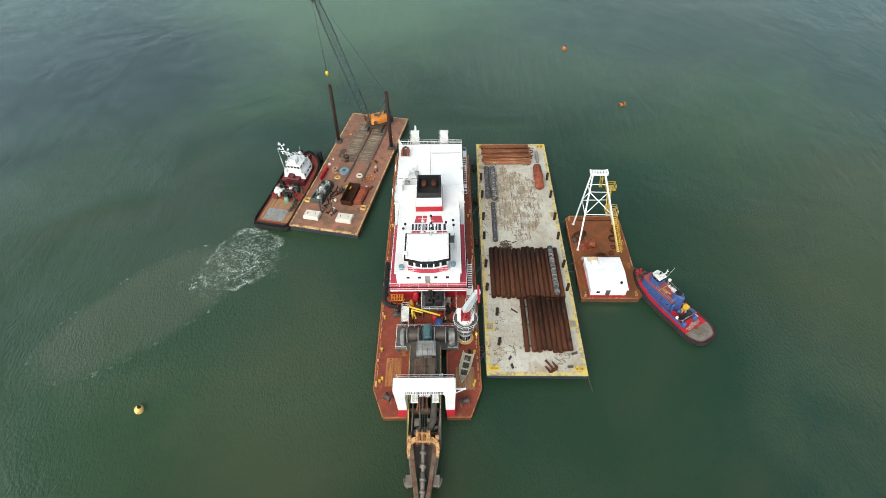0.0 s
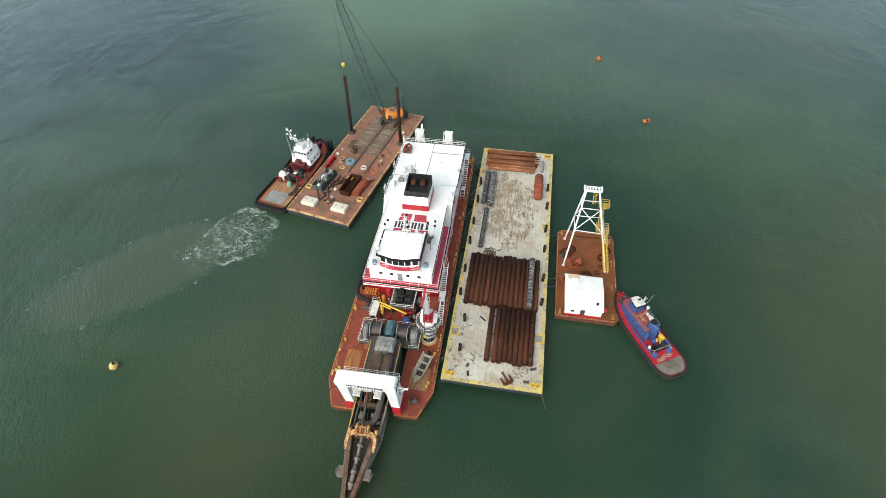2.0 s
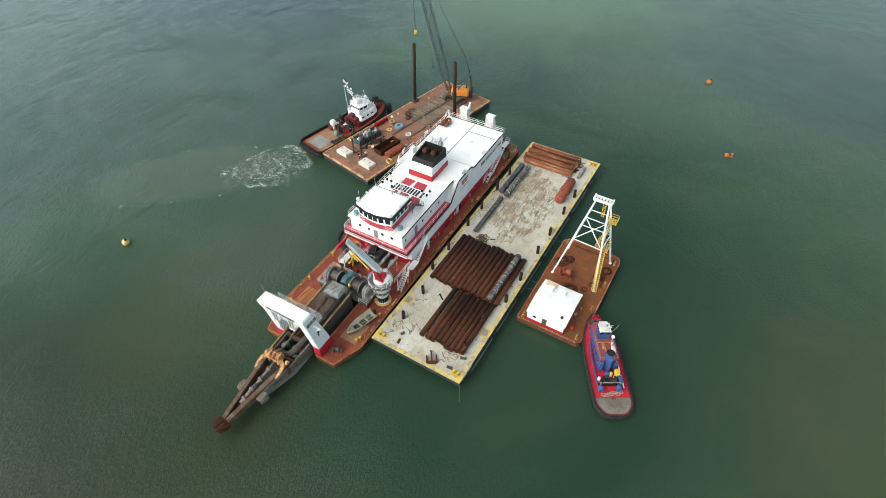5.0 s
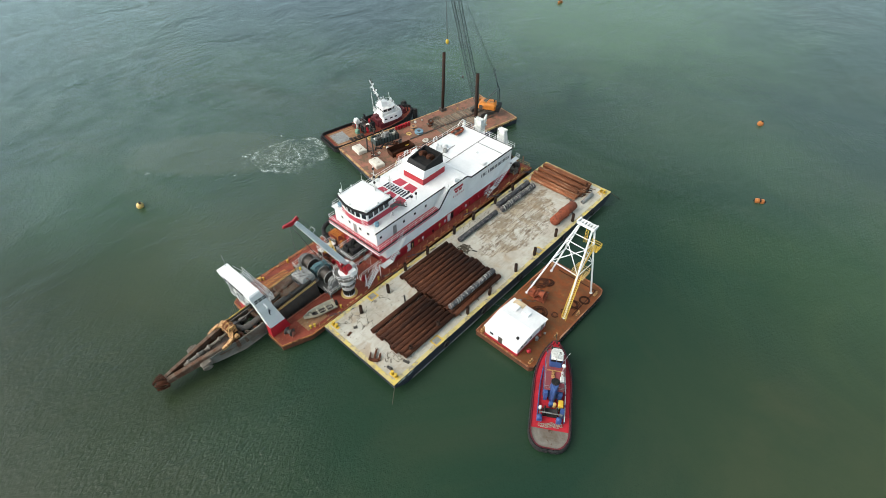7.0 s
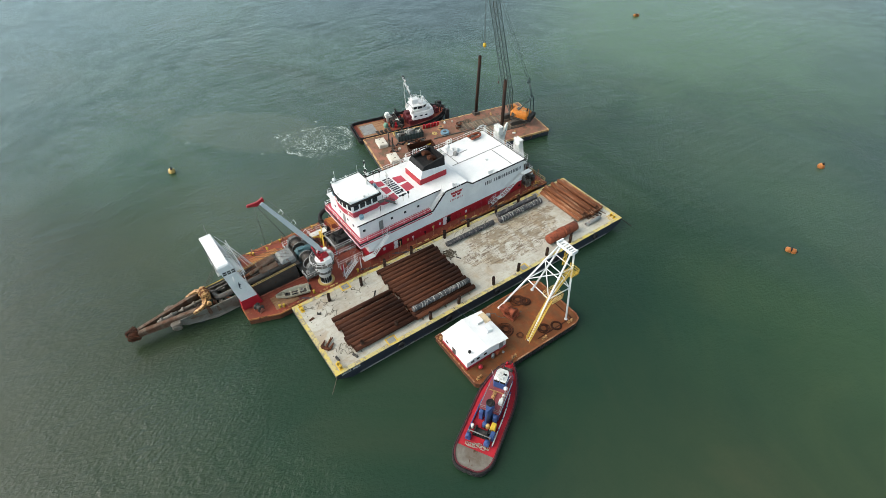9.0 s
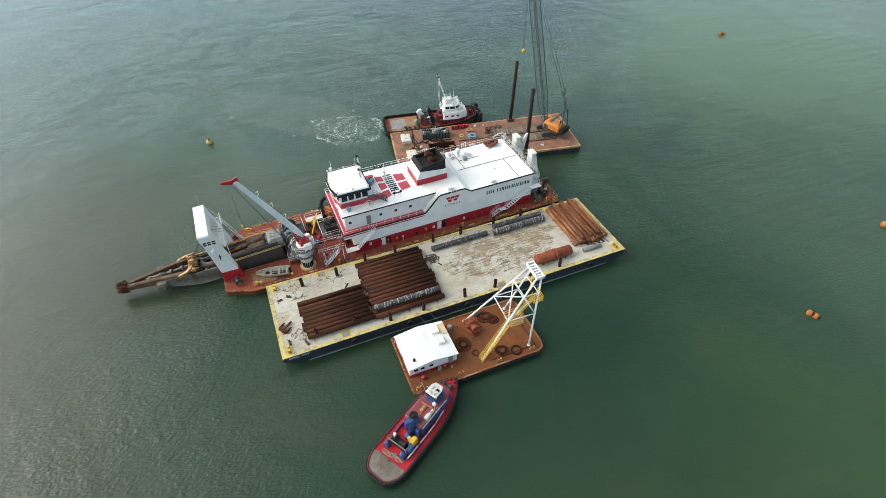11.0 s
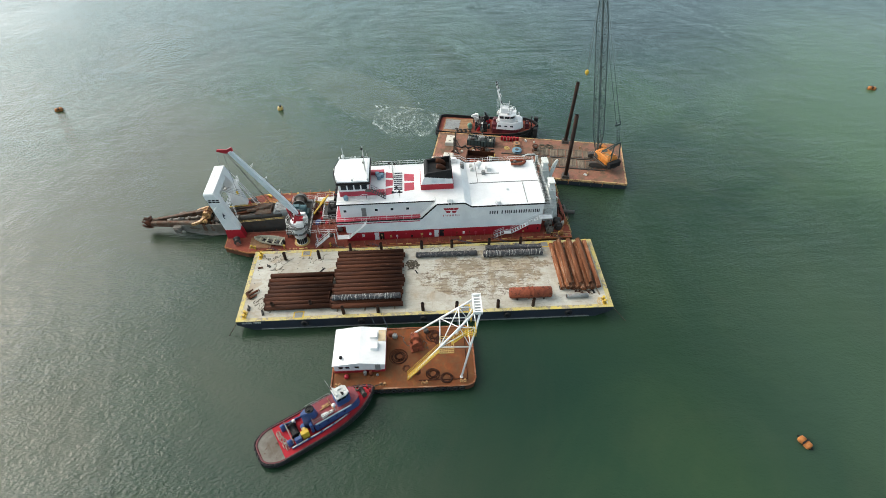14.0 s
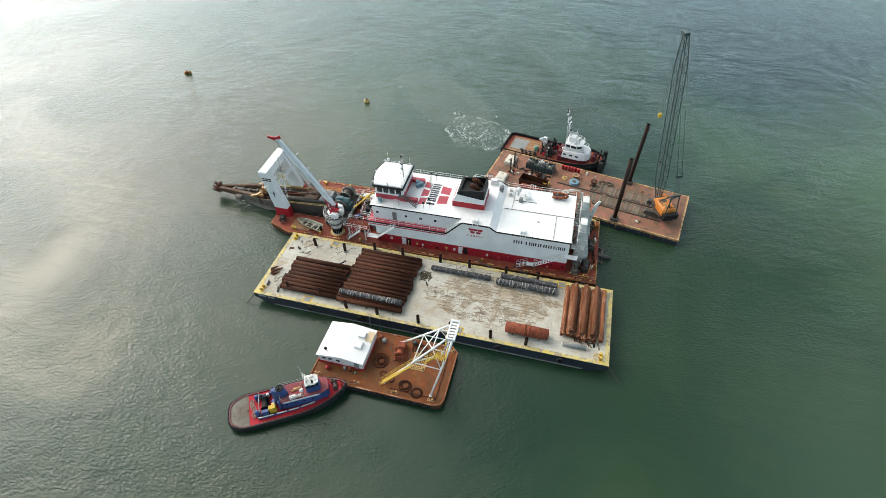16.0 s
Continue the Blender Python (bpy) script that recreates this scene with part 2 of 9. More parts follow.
        mp = tree.nodes.new("ShaderNodeMapping")
        mp.inputs["Scale"].default_value = (1.3, 0.75, 1.0)
        link(tree, geo, mp.inputs["Vector"])
        broken = ramp(tree, noise_tex(tree, mp.outputs[0], 1.0, 5, 0.7), [(cut + 0.03, 0.0), (cut + 0.07, 1.0)])
        here = maths(tree, "MULTIPLY", maths(tree, "ADD", worn, 0.02, True), amount)
        c = mix(tree, maths(tree, "MULTIPLY", maths(tree, "MULTIPLY", lane, broken), here), c, tone)
    spots = ramp(tree, noise_tex(tree, geo, 1.3, 3, 0.5), [(0.70, 0.0), (0.74, 1.0)])
    c = mix(tree, maths(tree, "MULTIPLY", spots, 0.7), c, (0.09, 0.07, 0.055))
    hsv = tree.nodes.new("ShaderNodeHueSaturation")
    link(tree, c, hsv.inputs["Color"])
    link(tree, maths(tree, "ADD", maths(tree, "MULTIPLY", info, 0.03), 0.985), hsv.inputs["Value"])
    link(tree, hsv.outputs[0], bsdf.inputs["Base Color"])
    bsdf.inputs["Roughness"].default_value = 0.72
    b = tree.nodes.new("ShaderNodeBump")
    b.inputs["Strength"].default_value = 0.2
    b.inputs["Distance"].default_value = 0.03
    link(tree, fine, b.inputs["Height"])
    link(tree, b.outputs[0], bsdf.inputs["Normal"])
    return m


M_GREY_DECK = grey_deck_material()


def stained_deck(name, base, mud, cx, cy, rx, ry):
    """Deck paint walked and tracked over: a ragged muddy field round (cx, cy)."""
    m = base.copy()
    m.name = name
    tree = m.node_tree
    bsdf = tree.nodes["Principled BSDF"]
    was = bsdf.inputs["Base Color"].links[0].from_socket
    vec = tree.nodes.new("ShaderNodeTexCoord").outputs["Object"]
    mp = tree.nodes.new("ShaderNodeMapping")
    mp.vector_type = "TEXTURE"
    mp.inputs["Location"].default_value = (cx, cy, 0)
    mp.inputs["Scale"].default_value = (rx, ry, 1000)
    link(tree, vec, mp.inputs["Vector"])
    ln = tree.nodes.new("ShaderNodeVectorMath")
    ln.operation = "LENGTH"
    link(tree, mp.outputs[0], ln.inputs[0])
    edge = maths(tree, "ADD", ln.outputs["Value"], maths(tree, "MULTIPLY", noise_tex(tree, vec, 0.3, 7, 0.65, 0.5), 1.1))
    field = ramp(tree, edge, [(1.05, 1.0), (1.75, 0.0)])
    tone = mix(tree, noise_tex(tree, vec, 0.7, 6, 0.7), mud, tuple(v * 0.45 for v in mud))
    blot = ramp(tree, noise_tex(tree, vec, 0.55, 7, 0.7, 0.4), [(0.40, 0.2), (0.62, 1.0)])
    link(tree, mix(tree, maths(tree, "MULTIPLY", field, maths(tree, "MULTIPLY", blot, 0.85)), was, tone), bsdf.inputs["Base Color"])
    return m


M_DECK_WET = stained_deck("puddled_rusty_deck", M_DECK_RUST, (0.15, 0.075, 0.034), 25.5, 35.5, 4.5, 5.5)
M_DECK_TRACKED = stained_deck("tracked_brown_deck", M_DECK_BROWN, (0.19, 0.13, 0.085), 1.0, 29, 6.0, 15)
M_HOSE = paint("scuffed_grey_black_hose", (0.03, 0.031, 0.034), (0.06, 0.06, 0.063), 0.75, 0.7, 0.42, (0.23, 0.20, 0.185), bump=0.3, vary=0.2)
M_HOSE_BAND = paint("scuffed_white_band", (0.44, 0.43, 0.40), (0.18, 0.17, 0.165), 0.7, 2.2, 0.5, (0.09, 0.085, 0.08), bump=0.2, vary=0.25)
M_ROOF_TAN = paint("weathered_tan_roofing", (0.55, 0.43, 0.27), (0.42, 0.34, 0.23), 0.7, 0.9, 0.3, (0.60, 0.55, 0.45), bump=0.1)
M_PURPLE = paint("faded_plum_deck", (0.24, 0.055, 0.06), (0.18, 0.052, 0.064), 0.6, 0.6, 0.3, (0.24, 0.13, 0.09), bump=0.15)
M_TUG_DARK = paint("dark_crimson_paint", (0.11, 0.012, 0.017), (0.05, 0.01, 0.013), 0.5, 0.8, 0.2, (0.03, 0.018, 0.016), bump=0.1)
M_EDGE_FADED = paint("worn_ochre_edge_paint", (0.48, 0.34, 0.15), (0.36, 0.20, 0.10), 0.6, 0.5, 0.45, (0.25, 0.10, 0.06), bump=0.15)
M_EDGE_YELLOW = paint("lemon_edge_paint", (0.50, 0.39, 0.09), (0.42, 0.35, 0.17), 0.55, 0.45, 0.5, (0.33, 0.28, 0.20), bump=0.1)
M_GRATING = paint("dark_grating_steel", (0.10, 0.10, 0.095), (0.07, 0.065, 0.06), 0.6, 1.5, 0.25, bump=0.3)
M_SEAM = paint("dark_deck_seam", (0.24, 0.21, 0.17), (0.19, 0.155, 0.115), 0.8, 0.5, 0.2, bump=0.2)
M_CONCRETE = paint("pale_concrete", (0.55, 0.52, 0.45), (0.44, 0.41, 0.35), 0.8, 0.9, 0.05, bump=0.2)
M_TIMBER = paint("weathered_timber", (0.20, 0.16, 0.12), (0.12, 0.092, 0.065), 0.8, 0.8, 0.0, bump=0.3, streak=(1, 6, 1), vary=0.3)
M_TAN_BOAT = paint("khaki_aluminium", (0.44, 0.41, 0.31), (0.35, 0.32, 0.24), 0.5, 0.9, 0.0, bump=0.08)
M_ROPE = paint("dark_rope", (0.10, 0.085, 0.06), (0.06, 0.05, 0.04), 0.9, 3.0, 0.0, bump=0.3)
M_ROPE_BLUE = paint("blue_rope", (0.07, 0.10, 0.13), (0.045, 0.06, 0.075), 0.9, 3.0, 0.0, bump=0.3)
M_PILE = paint("dark_rusty_pile", (0.018, 0.012, 0.010), (0.038, 0.019, 0.012), 0.75, 0.5, 0.3, (0.022, 0.018, 0.016), bump=0.25)
M_RAW_RUST = paint("bright_rust_plating", (0.36, 0.15, 0.055), (0.22, 0.085, 0.035), 0.7, 0.35, 0.38, (0.16, 0.07, 0.035), bump=0.25, vary=0.2)
M_TEAL = paint("dark_teal_machine_paint", (0.06, 0.125, 0.14), (0.045, 0.09, 0.10), 0.45, 0.9, 0.2, bump=0.1)
M_ROPE_PALE = paint("pale_dirty_rope", (0.34, 0.30, 0.25), (0.22, 0.19, 0.15), 0.9, 3.0, 0.0, bump=0.3)
M_WORN_PLANK = paint("worn_brown_planking", (0.30, 0.17, 0.09), (0.20, 0.10, 0.055), 0.7, 0.6, 0.3, (0.34, 0.27, 0.19), bump=0.2, vary=0.2)
M_FLOAT_GREEN = paint("pale_green_float", (0.16, 0.30, 0.22), (0.12, 0.22, 0.17), 0.6, 1.0, 0.1, bump=0.1)
M_BUOY = paint("orange_brown_buoy", (0.36, 0.14, 0.04), (0.25, 0.09, 0.03), 0.6, 1.5, 0.2, bump=0.1)
M_BUOY_YELLOW = paint("yellow_buoy", (0.58, 0.41, 0.13), (0.42, 0.27, 0.08), 0.5, 1.5, 0.3, bump=0.1)
M_LATTICE = paint("dark_green_lattice_steel", (0.05, 0.075, 0.07), (0.035, 0.05, 0.05), 0.55, 1.0, 0.15, bump=0.1)
M_LETTER = paint("dark_blue_black_lettering", (0.018, 0.022, 0.035), None, 0.5, 1.0, 0.0, bump=0.02)
M_JIB = paint("pale_grey_paint", (0.62, 0.65, 0.66), (0.55, 0.58, 0.59), 0.42, 0.7, 0.06, bump=0.05)


def glass_material(name, tint):
    m, tree, bsdf = nodes_of(name)
    vec = tree.nodes.new("ShaderNodeTexCoord").outputs["Object"]
    n = noise_tex(tree, vec, 0.8, 2)
    link(tree, mix(tree, n, tint, tuple(v * 0.5 for v in tint)), bsdf.inputs["Base Color"])
    bsdf.inputs["Roughness"].default_value = 0.06
    return m


M_GLASS = glass_material("dark_window_glass", (0.02, 0.028, 0.034))


def water_material():
    m, tree, bsdf = nodes_of("green_sea_water")
    geo = tree.nodes.new("ShaderNodeNewGeometry").outputs["Position"]
    sep = tree.nodes.new("ShaderNodeSeparateXYZ")
    link(tree, geo, sep.inputs[0])
    big = noise_tex(tree, geo, 0.008, 4, 0.5, 0.8)
    mid = noise_tex(tree, geo, 0.03, 5, 0.6, 1.2)
    c = mix(tree, ramp(tree, big, [(0.38, 0.0), (0.62, 1.0)]), (0.0110, 0.0306, 0.0180), (0.0204, 0.0414, 0.0198))
    c = mix(tree, maths(tree, "MULTIPLY", ramp(tree, mid, [(0.48, 0.0), (0.75, 1.0)]), 0.5), c, (0.0300, 0.0516, 0.0240))

    # drifting clouds of olive silt
    murk = ramp(tree, noise_tex(tree, geo, 0.019, 7, 0.6, 1.6), [(0.47, 0.0), (0.68, 1.0)])
    c = mix(tree, maths(tree, "MULTIPLY", murk, 0.5), c, (0.0372, 0.0456, 0.0264))

    # distance of a point from an ellipse's middle, in radii, with a ragged rim
    def ellipse(cx, cy, rx, ry, turn, ragged, scale):
        mp = tree.nodes.new("ShaderNodeMapping")
        mp.vector_type = "TEXTURE"
        mp.inputs["Location"].default_value = (cx, cy, 0)
        mp.inputs["Rotation"].default_value = (0, 0, radians(turn))
        mp.inputs["Scale"].default_value = (rx, ry, 1)
        link(tree, geo, mp.inputs["Vector"])
        ln = tree.nodes.new("ShaderNodeVectorMath")
        ln.operation = "LENGTH"
        link(tree, mp.outputs[0], ln.inputs[0])
        w = noise_tex(tree, geo, scale, 5, 0.6, 0.5)
        return maths(tree, "ADD", ln.outputs["Value"], maths(tree, "MULTIPLY", maths(tree, "SUBTRACT", w, 0.5), ragged))

    # a bank of brown silt beyond the small tug, greener shallows, and stirred-up silt down the wake
    silt = ramp(tree, ellipse(104, 22, 62, 72, 28, 0.6, 0.03), [(0.45, 1.0), (1.02, 0.0)])
    c = mix(tree, maths(tree, "MULTIPLY", silt, 0.5), c, (0.0576, 0.0672, 0.0324))
    # pale green water far off, lightened further in its colour for reflected sky
    pale = ramp(tree, ellipse(-60, 185, 70, 80, 0, 0.8, 0.02), [(0.4, 1.0), (1.2, 0.0)])
    c = mix(tree, maths(tree, "MULTIPLY", pale, 0.6), c, (0.085, 0.115, 0.078))
    for cx, cy, rx, ry, turn, amount in ((-66, -12, 42, 28, 20, 0.2), (-45, 165, 85, 70, 20, 0.8), (22, 113, 40, 28, -10, 0.28), (-60, 95, 30, 18, 30, 0.35), (72, 88, 48, 36, 40, 0.3)):
        green = ramp(tree, ellipse(cx, cy, rx, ry, turn, 1.0, 0.025), [(0.35, 1.0), (1.1, 0.0)])
        c = mix(tree, maths(tree, "MULTIPLY", green, amount), c, (0.0480, 0.0912, 0.0396))
    # grey-blue field: the far sky's reflection painted into the water's colour
    grey = ramp(tree, ellipse(36, 118, 56, 40, 20, 0.7, 0.02), [(0.45, 1.0), (1.1, 0.0)])
    c = mix(tree, maths(tree, "MULTIPLY", grey, 0.2), c, (0.056, 0.082, 0.074))
    # dark blue-green field painted in for the reflection of a darker sky
    dark_reflection = ramp(tree, ellipse(-135, 110, 80, 62, 20, 0.8, 0.02), [(0.4, 1.0), (1.15, 0.0)])
    c = mix(tree, maths(tree, "MULTIPLY", dark_reflection, 0.8), c, (0.0048, 0.0156, 0.0156))
    olive = ramp(tree, ellipse(-18, -36, 70, 32, 0, 0.9, 0.035), [(0.35, 1.0), (1.1, 0.0)])
    c = mix(tree, maths(tree, "MULTIPLY", olive, 0.7), c, (0.0225, 0.0300, 0.0150))
    stirred = ramp(tree, ellipse(-34, 0, 22, 34, 0, 0.9, 0.04), [(0.4, 1.0), (1.1, 0.0)])
    c = mix(tree, maths(tree, "MULTIPLY", stirred, 0.5), c, (0.046, 0.060, 0.031))
    plume_d = ellipse(-66.5, 16.5, 23, 10.5, 45, 0.45, 0.08)
    plume = ramp(tree, plume_d, [(0.8, 1.0), (1.0, 0.0)])
    c = mix(tree, maths(tree, "MULTIPLY", plume, 0.36), c, (0.0720, 0.0840, 0.0552))
    # foam: a ring of churned water behind the tug, thin scum lines along the plume's rim
    vor = tree.nodes.new("ShaderNodeTexVoronoi")
    vor.feature = "DISTANCE_TO_EDGE"
    vor.inputs["Scale"].default_value = 0.75
    warp = tree.nodes.new("ShaderNodeTexNoise")
    warp.inputs["Scale"].default_value = 0.45
    warp.inputs["Detail"].default_value = 7
    link(tree, geo, warp.inputs["Vector"])
    add = tree.nodes.new("ShaderNodeVectorMath")
    add.operation = "MULTIPLY_ADD"
    add.inputs[1].default_value = (6, 6, 0)
    link(tree, warp.outputs["Color"], add.inputs[0])
    link(tree, geo, add.inputs[2])
    link(tree, add.outputs[0], vor.inputs["Vector"])
    web = ramp(tree, vor.outputs["Distance"], [(0.0, 1.0), (0.09, 0.0)])
    torn = ramp(tree, noise_tex(tree, geo, 0.45, 8, 0.7), [(0.46, 0.0), (0.62, 1.0)])
    # a ragged ring of churned water behind the tug, with loose strands inside it
    grain = ramp(tree, noise_tex(tree, geo, 2.6, 6, 0.75, 0.6), [(0.40, 0.0), (0.62, 1.0)])
    lace = maths(tree, "ABSOLUTE", maths(tree, "SUBTRACT", noise_tex(tree, geo, 0.42, 3, 0.6, 1.8), 0.5))
    lace = ramp(tree, lace, [(0.0, 1.0), (0.035, 0.0)])
    parted = ramp(tree, noise_tex(tree, geo, 0.17, 4, 0.6), [(0.42, 0.0), (0.60, 1.0)])
    foam = None
    for cx, cy, rx, ry, turn, thick, amount in ((-51.0, 29.4, 9.8, 7.6, 60, 0.10, 0.72), (-49.6, 31.2, 6.6, 4.4, 50, 0.10, 0.36), (-53.2, 27.4, 5.6, 4.2, 20, 0.10, 0.4)):
        d = ellipse(cx, cy, rx, ry, turn, 1.0, 0.14)
        band = ramp(tree, d, [(0.92 - thick, 0.0), (0.93, 1.0), (0.94, 1.0), (0.95 + thick, 0.0)])
        strand = maths(tree, "MULTIPLY", maths(tree, "ADD", maths(tree, "MULTIPLY", grain, 0.7), lace), 0.75)
        one = maths(tree, "MULTIPLY", maths(tree, "MULTIPLY", band, parted), maths(tree, "MULTIPLY", strand, amount), True)
        foam = one if foam is None else maths(tree, "ADD", foam, one, True)
    pool = ramp(tree, ellipse(-50.6, 29.6, 9.4, 7.2, 60, 0.5, 0.2), [(0.7, 1.0), (1.0, 0.0)])
    foam = maths(tree, "ADD", foam, maths(tree, "MULTIPLY", maths(tree, "MULTIPLY", pool, lace), maths(tree, "MULTIPLY", grain, 0.45)), True)
    veil = ramp(tree, ellipse(-51.5, 27.5, 12.0, 8.5, 40, 0.8, 0.12), [(0.4, 1.0), (1.0, 0.0)])
    foam = maths(tree, "ADD", foam, maths(tree, "MULTIPLY", maths(tree, "MULTIPLY", veil, web), maths(tree, "MULTIPLY", torn, 0.35)), True)
    rim = ramp(tree, plume_d, [(0.90, 0.0), (0.97, 1.0), (0.99, 1.0), (1.04, 0.0)])
    specks = ramp(tree, noise_tex(tree, geo, 1.1, 8, 0.75), [(0.55, 0.0), (0.68, 1.0)])
    gaps = ramp(tree, noise_tex(tree, geo, 0.13, 3, 0.5), [(0.42, 0.0), (0.56, 1.0)])
    foam = maths(tree, "ADD", foam, maths(tree, "MULTIPLY", maths(tree, "MULTIPLY", rim, specks), maths(tree, "MULTIPLY", gaps, 0.55)), True)
    patch = ramp(tree, ellipse(-59.5, 22.5, 4.2, 2.6, 40, 0.7, 0.3), [(0.5, 1.0), (1.0, 0.0)])
    foam = maths(tree, "ADD", foam, maths(tree, "MULTIPLY", maths(tree, "MULTIPLY", patch, web), maths(tree, "MULTIPLY", torn, 0.5)), True)
    link(tree, mix(tree, foam, c, (0.62, 0.66, 0.62)), bsdf.inputs["Base Color"])
    link(tree, maths(tree, "ADD", maths(tree, "MULTIPLY", foam, 0.5), 0.08, True), bsdf.inputs["Roughness"])
    bsdf.inputs["IOR"].default_value = 1.333
    # waves: swell bands, chop and ripples
    mp = tree.nodes.new("ShaderNodeMapping")
    mp.inputs["Rotation"].default_value = (0, 0, radians(35))
    mp.inputs["Scale"].default_value = (1.0, 0.6, 1.0)
    link(tree, geo, mp.inputs["Vector"])
    swell = noise_tex(tree, mp.outputs[0], 0.16, 2, 0.5, 0.4)
    chop = noise_tex(tree, mp.outputs[0], 0.5, 3, 0.55, 0.5)
    ripple = noise_tex(tree, mp.outputs[0], 2.3, 3, 0.6, 0.2)
    # wind from the south-west: rippled to windward, sheltered and slick beyond the hulls
    wind = tree.nodes.new("ShaderNodeVectorMath")
    wind.operation = "DOT_PRODUCT"
    wind.inputs[1].default_value = (-0.6, -0.8, 0.0)
    link(tree, geo, wind.inputs[0])
    drift = maths(tree, "ADD", wind.outputs["Value"], maths(tree, "MULTIPLY", maths(tree, "SUBTRACT", noise_tex(tree, geo, 0.011, 4, 0.55, 0.8), 0.5), 150.0))
    open_water = ramp(tree, maths(tree, "ADD", maths(tree, "MULTIPLY", drift, 0.005), 0.5), [(0.04, 0.34), (0.32, 1.0)])
    gust = maths(tree, "MULTIPLY", open_water, ramp(tree, noise_tex(tree, geo, 0.03, 4, 0.55, 0.8), [(0.38, 0.38), (0.64, 1.0)]))
    lee = ramp(tree, ellipse(-26, -34, 50, 33, 0, 0.8, 0.03), [(0.5, 0.62), (1.1, 1.0)])
    gust = maths(tree, "MULTIPLY", gust, lee)
    # calmer in the shelter among and beside the hulls
    beside = ramp(tree, ellipse(26, 16, 26, 36, 0, 0.5, 0.03), [(0.45, 0.6), (1.05, 1.0)])
    gust = maths(tree, "MULTIPLY", gust, beside)
    h = maths(tree, "ADD", maths(tree, "MULTIPLY", chop, 0.24), maths(tree, "MULTIPLY", ripple, 0.27))
    h = maths(tree, "ADD", maths(tree, "MULTIPLY", h, gust), maths(tree, "MULTIPLY", swell, 0.14))
    # long rows of low wavelets, strongest where the wind catches the surface
    rows = tree.nodes.new("ShaderNodeMapping")
    rows.inputs["Scale"].default_value = (1.0, 0.15, 1.0)
    link(tree, geo, rows.inputs["Vector"])
    row = noise_tex(tree, rows.outputs[0], 0.34, 2, 0.45, 0.15)
    swept = ramp(tree, noise_tex(tree, geo, 0.011, 3, 0.5, 0.6), [(0.42, 0.0), (0.62, 0.20)])
    h = maths(tree, "ADD", h, maths(tree, "MULTIPLY", row, swept))
    b = tree.nodes.new("ShaderNodeBump")
    b.inputs["Strength"].default_value = 1.0
    b.inputs["Distance"].default_value = 1.0
    link(tree, h, b.inputs["Height"])
    link(tree, b.outputs[0], bsdf.inputs["Normal"])
    return m


M_WATER = water_material()


# ---- building helpers ----
def part(name, bm, material, parent=None, label=""):
    """Links a bmesh as one mesh object, under a thing or a part."""
    me = bpy.data.meshes.new(name)
    bmesh.ops.recalc_face_normals(bm, faces=bm.faces)
    bm.to_mesh(me)
    bm.free()
    me.materials.append(material)
    ob = new(name, me)
    if parent is not None:
        ob.parent = parent
    if label:
        ob["label"] = label
    return ob


def same_mesh(name, ob, parent, m):
    """Another object on the mesh of ob, at m under parent."""
    o = new(name, ob.data)
    o.parent = parent
    o.matrix_basis = m
    return o


def thing(name, m, label, category, group="", kind=""):
    e = new(name)
    e.empty_display_size = 0.3
    e.matrix_basis = m
    return tagged(e, label, category, group, kind)


def B():
    return bmesh.new()


def quad(bm, *vs):
    try:
        return bm.faces.new(vs)
    except ValueError:
        return None


def box(bm, x0, x1, y0, y1, z0, z1, bev=0.0, m=None):
    """A box; bev cuts its upright and top edges."""
    if bev > 0:
        b = bev
        rings = [(0, z0, 0), (0, z1 - b, 0), (b, z1, 1)]
        loops = []
        for ins, z, _ in rings:
            a0, a1, c0, c1 = x0 + ins, x1 - ins, y0 + ins, y1 - ins
            k = b if ins == 0 else b * 0.5
            pts = [(a0 + k, c0), (a1 - k, c0), (a1, c0 + k), (a1, c1 - k), (a1 - k, c1), (a0 + k, c1), (a0, c1 - k), (a0, c0 + k)]
            loops.append([(p[0], p[1], z) for p in pts])
        return loft(bm, loops, m)
    return loft(bm, [[(x0, y0, z), (x1, y0, z), (x1, y1, z), (x0, y1, z)] for z in (z0, z1)], m)


def loft(bm, loops, m=None, caps=True, closed=True, smooth=False):
    """Skins closed loops of equal length, bottom first, counter-clockwise from above."""
    rows = [[bm.verts.new(m @ Vector(p) if m else p) for p in lp] for lp in loops]
    n = len(rows[0])
    for a, b in zip(rows, rows[1:]):
        for i in range(n if closed else n - 1):
            j = (i + 1) % n
            f = quad(bm, a[i], a[j], b[j], b[i])
            if f and smooth:
                f.smooth = True
    if caps:
        quad(bm, *reversed(rows[0]))
        quad(bm, *rows[-1])
    return rows


def prism(bm, outline, z0, z1, m=None):
    return loft(bm, [[(x, y, z) for x, y in outline] for z in (z0, z1)], m)


def side_prism(bm, outline, x0, x1):
    """An outline in the y-z plane, pulled from x0 to x1."""
    return loft(bm, [[(x, y, z) for y, z in outline] for x in (x0, x1)])


def axes(p0, p1):
    d = (Vector(p1) - Vector(p0))
    q = d.to_track_quat("Z", "Y").to_matrix().to_4x4()
    return Matrix.Translation(p0) @ q, d.length


def rod(bm, p0, p1, r, r1=None, n=8, caps=True, smooth=True):
    m, ln = axes(p0, p1)
    r1 = r if r1 is None else r1
    lo = [[(q * math.cos(2 * math.pi * i / n), q * math.sin(2 * math.pi * i / n), z) for i in range(n)] for q, z in ((r, 0), (r1, ln))]
    return loft(bm, lo, m, caps, True, smooth)


